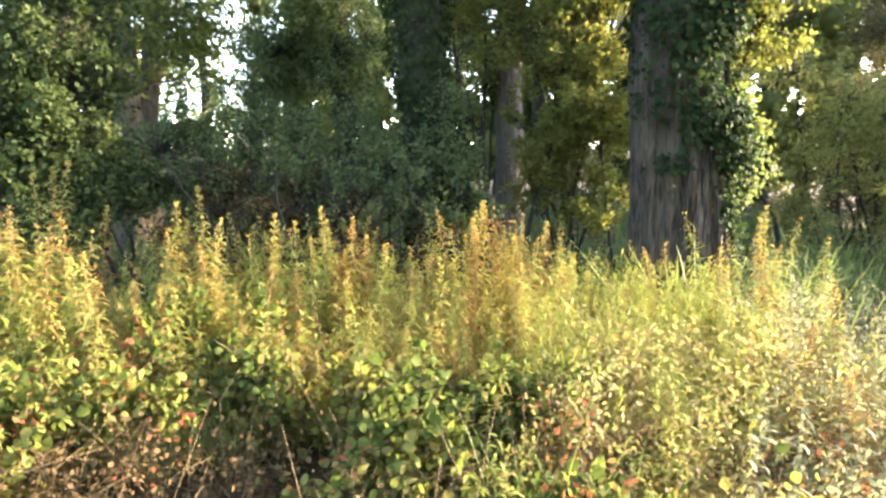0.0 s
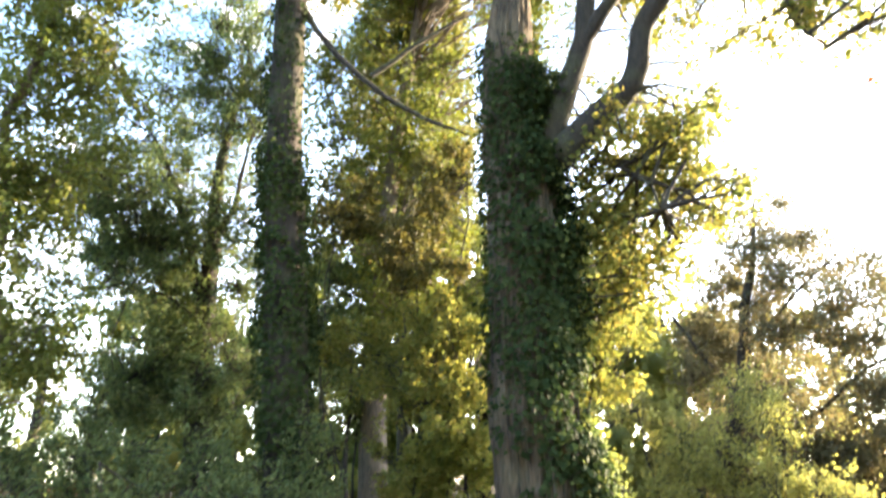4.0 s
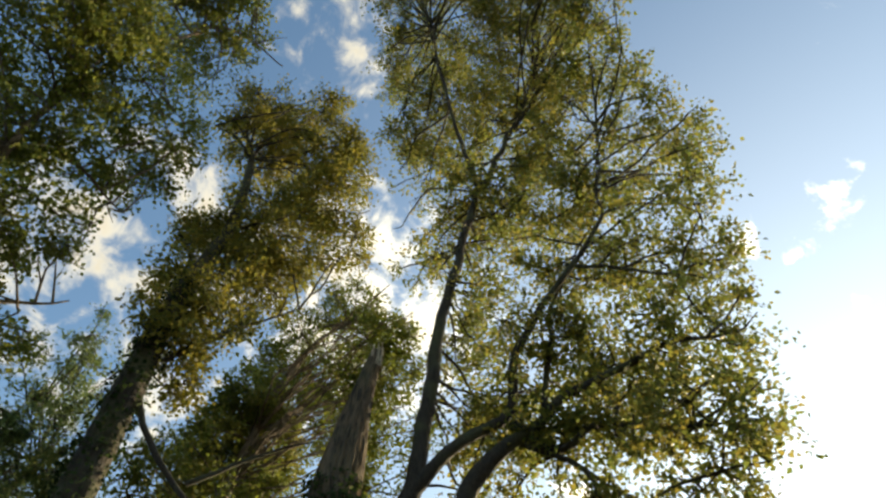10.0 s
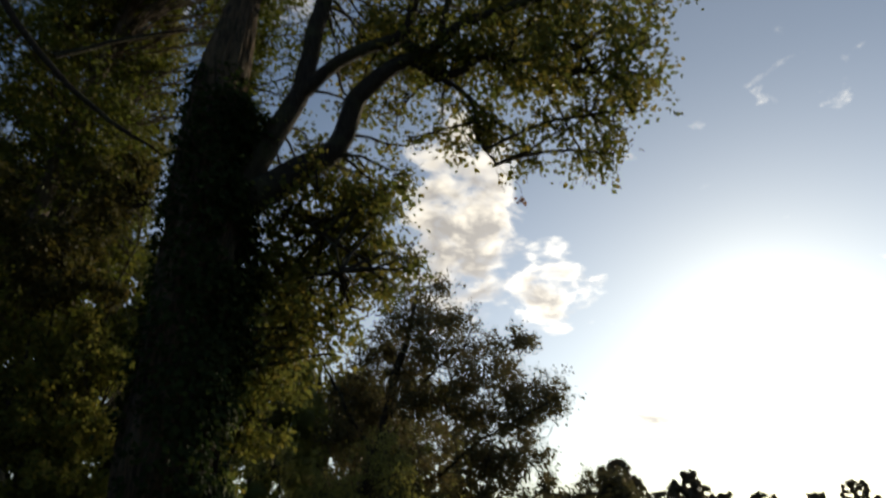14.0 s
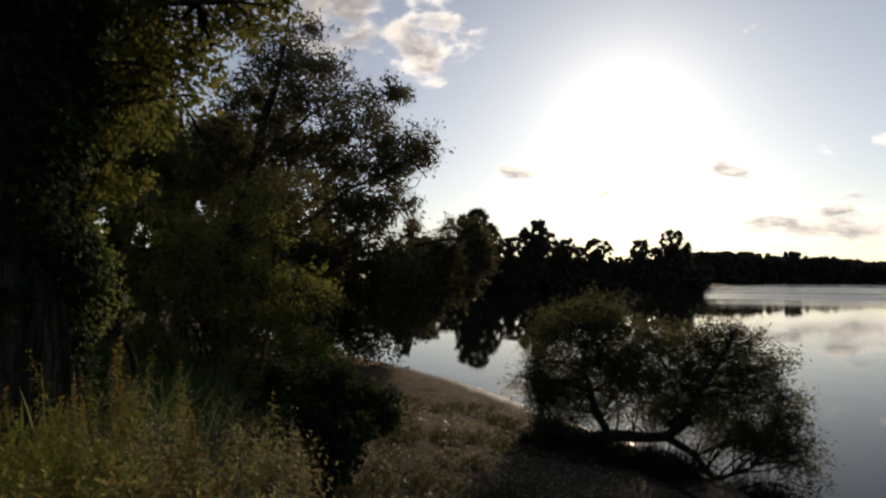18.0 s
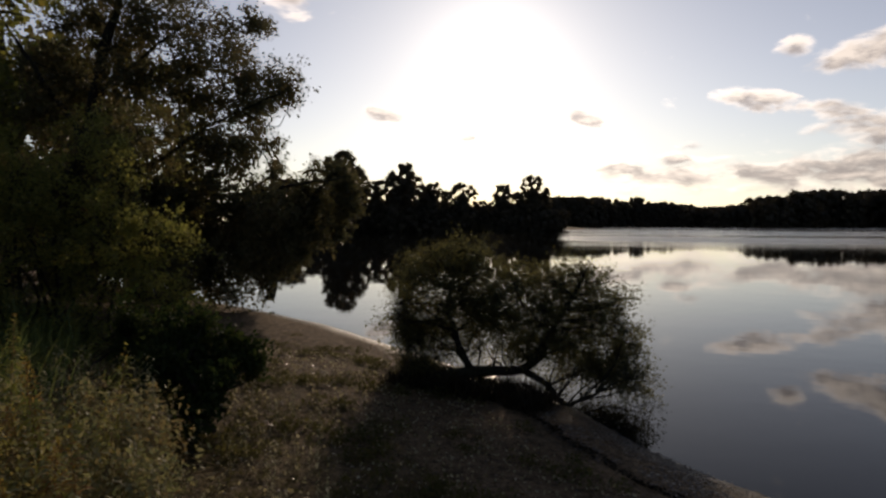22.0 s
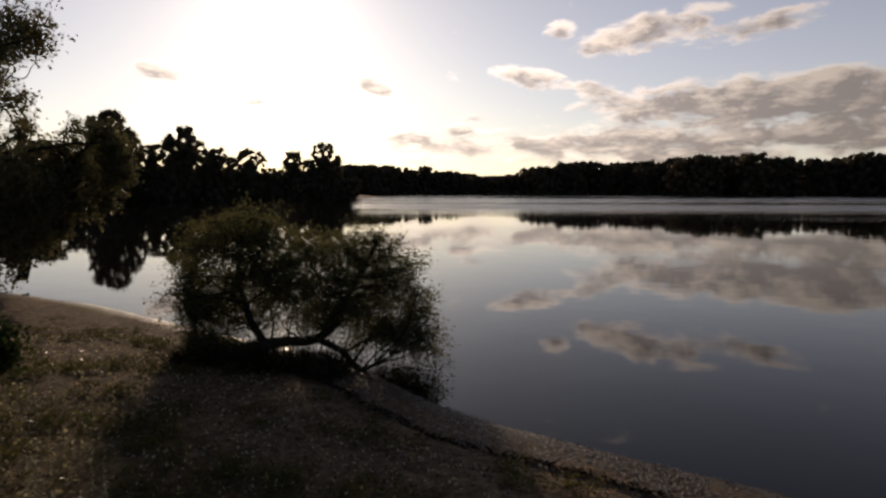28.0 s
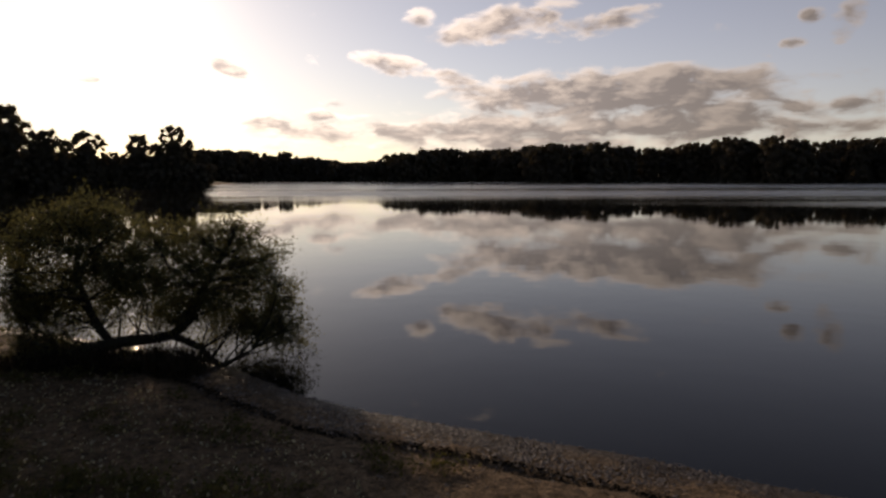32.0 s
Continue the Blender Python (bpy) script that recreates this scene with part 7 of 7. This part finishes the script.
def stones(pts, size, rng):
    """Rounded pebbles, each a squashed, dented eight-sided lump."""
    base = np.array([(1, 0, 0), (0.6, 0.7, 0.1), (-0.1, 1, 0), (-0.8, 0.6, 0.1), (-1, -0.1, 0), (-0.6, -0.8, 0), (0.1, -1, 0.1), (0.7, -0.6, 0), (0.3, 0.1, 0.75), (-0.35, -0.1, 0.7)], float)
    tri = [(i, (i + 1) % 8, 8 if i in (0, 1, 6, 7) else 9) for i in range(8)] + [(2, 9, 8), (6, 8, 9)]
    n = len(pts)
    S = size[:, None, None] * rng.uniform(0.7, 1.3, (n, 1, 3)) * np.array([1, 0.8, 0.6])
    V = base[None] * S * rng.uniform(0.85, 1.15, (n, 10, 1))
    th = rng.uniform(0, 6.28, n)
    c, s = np.cos(th)[:, None], np.sin(th)[:, None]
    V = np.stack([V[..., 0] * c - V[..., 1] * s, V[..., 0] * s + V[..., 1] * c, V[..., 2]], -1) + pts[:, None]
    F = np.array(tri)[None] + (np.arange(n) * 10)[:, None, None]
    return V.reshape(-1, 3), F.reshape(-1, 3)


p = lift(scatter(9000, rng, 40, 140, 4.0, 18, on_beach))
stuff("pebbles", stones(p, rng.uniform(0.006, 0.026, len(p)), rng), STONE, "small pale pebbles strewn over the beach", "pebbles")
p = lift(scatter(48000, rng, 66, 136, 6.0, 14, lambda q: (inland(q) > -0.25) & (inland(q) < 1.3)))
stuff("shore_gravel", stones(p, rng.uniform(0.008, 0.03, len(p)), rng), STONE, "gravel along the water's edge", "gravel")
for q in lift(scatter(90, rng, 55, 135, 6.0, 16, lambda q: (inland(q) > 0.0) & (inland(q) < 3))):
    st = thing("stone", q, "rounded grey-brown stone on the beach", "stone", "stones on the beach")
    part("body", stones(q[None], rng.uniform(0.03, 0.06, 1), rng), STONE, st, smooth=False)
p = lift(scatter(11000, rng, 38, 135, 3.5, 20, on_beach))
p[:, 2] += 0.01
n = len(p)
flat_up = np.array([0, 0, 1.0]) + rng.normal(0, 0.35, (n, 3))
stuff("leaf_litter", leaves(p, rng.normal(0, 1, (n, 3)) * [1, 1, 0.2], flat_up, rng.uniform(0.025, 0.07, n), rng.uniform(0.015, 0.045, n)), DRY, "fallen leaves on the beach sand", "leaves")
LOW = [tuft(rng, 16, rng.uniform(0.10, 0.2), 0.008, 0.06) for _ in range(5)]


def weedy(q):
    patch = np.array([noise.noise(Vector((x * 0.5, y * 0.5, 4))) for x, y in q])
    return (inland(q) > 2.2) & (inland(q) < 8.6) & (inland(q) + 5.0 * patch > 4.3)


p = lift(scatter(10500, rng, 30, 110, 3.0, 20, weedy))
stuff("beach_grass", strew(LOW, p, rng.uniform(0.3, 1.1, len(p)), rng), TURF, "short tufts of grass at the top of the beach", "grass")
p = lift(scatter(90000, rng, 66, 136, 5.0, 13, lambda q: np.abs(inland(q) - 1.25 - 0.08 * np.sin(q[:, 1] * 1.7)) < 0.055))
p[:, 2] += rng.uniform(0.005, 0.045, len(p))
n = len(p)
stuff("wrack_line", leaves(p, rng.normal(0, 1, (n, 3)) * [1, 1, 0.3], rng.normal(0, 1, (n, 3)), rng.uniform(0.04, 0.11, n), rng.uniform(0.015, 0.045, n)), WRACK, "dark line of washed-up debris on the beach", "debris")
# Sedge in near-black colour, which puts the willow's shade on the bank.
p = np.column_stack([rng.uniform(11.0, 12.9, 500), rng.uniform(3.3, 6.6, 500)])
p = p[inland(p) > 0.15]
stuff("tussock_grass", strew(ROUGH, lift(p), rng.uniform(0.35, 0.85, len(p)), rng), WRACK, "sedge under the leaning willow, coloured near-black for the shade there", "grass")
# dry leaves on the upper beach, their pale colour standing in for sun glints
p = lift(scatter(5500, rng, 36, 88, 4.0, 16, lambda q: (inland(q) > 2.0) & (inland(q) < 8.5)))
p[:, 2] += rng.uniform(0.015, 0.06, len(p))
n = len(p)
stuff("pale_leaves", leaves(p, rng.normal(0, 1, (n, 3)), rng.normal(0, 1, (n, 3)), rng.uniform(0.03, 0.075, n), rng.uniform(0.025, 0.05, n)), GLINT_LEAF, "dry leaves scattered on the upper beach, coloured pale for sun glints", "leaves")
# low weeds in loose patches
WEEDS = [leaves(np.column_stack([rng.normal(0, 0.09, (40, 2)), rng.uniform(0.01, 0.10, 40)]), rng.normal(0, 1, (40, 3)) + [0, 0, 0.4], rng.normal(0, 1, (40, 3)) + [0, 0, 0.8],
                rng.uniform(0.03, 0.07, 40), rng.uniform(0.015, 0.035, 40)) for _ in range(5)]
p = scatter(2600, rng, 34, 100, 4.0, 17, lambda q: (inland(q) > 1.7) & (inland(q) < 8.6))
patch = np.array([noise.noise(Vector((x * 0.9, y * 0.9, 7))) for x, y in p])
p = p[patch > 0.10]
stuff("beach_weeds", strew(WEEDS, lift(p), rng.uniform(0.5, 1.5, len(p)), rng), TURF, "low dark weeds in patches on the beach", "weeds")
# reeds at the foot of the old poplar
for x, y in ((2.5, 7.6), (2.8, 7.5), (3.1, 7.55)):
    z = float(ground_z([(x, y)])[0][0])
    v, f = tuft(rng, 30, 1.7, 0.034, 0.08)
    reed = thing("reed_tuft", (x, y, z), "arching pale green reed tuft against the poplar trunk", "grass", "reeds at the trunk")
    tagged(part("foliage", (v + np.array([x, y, z]), f), GRASS, reed), kind="stuff")
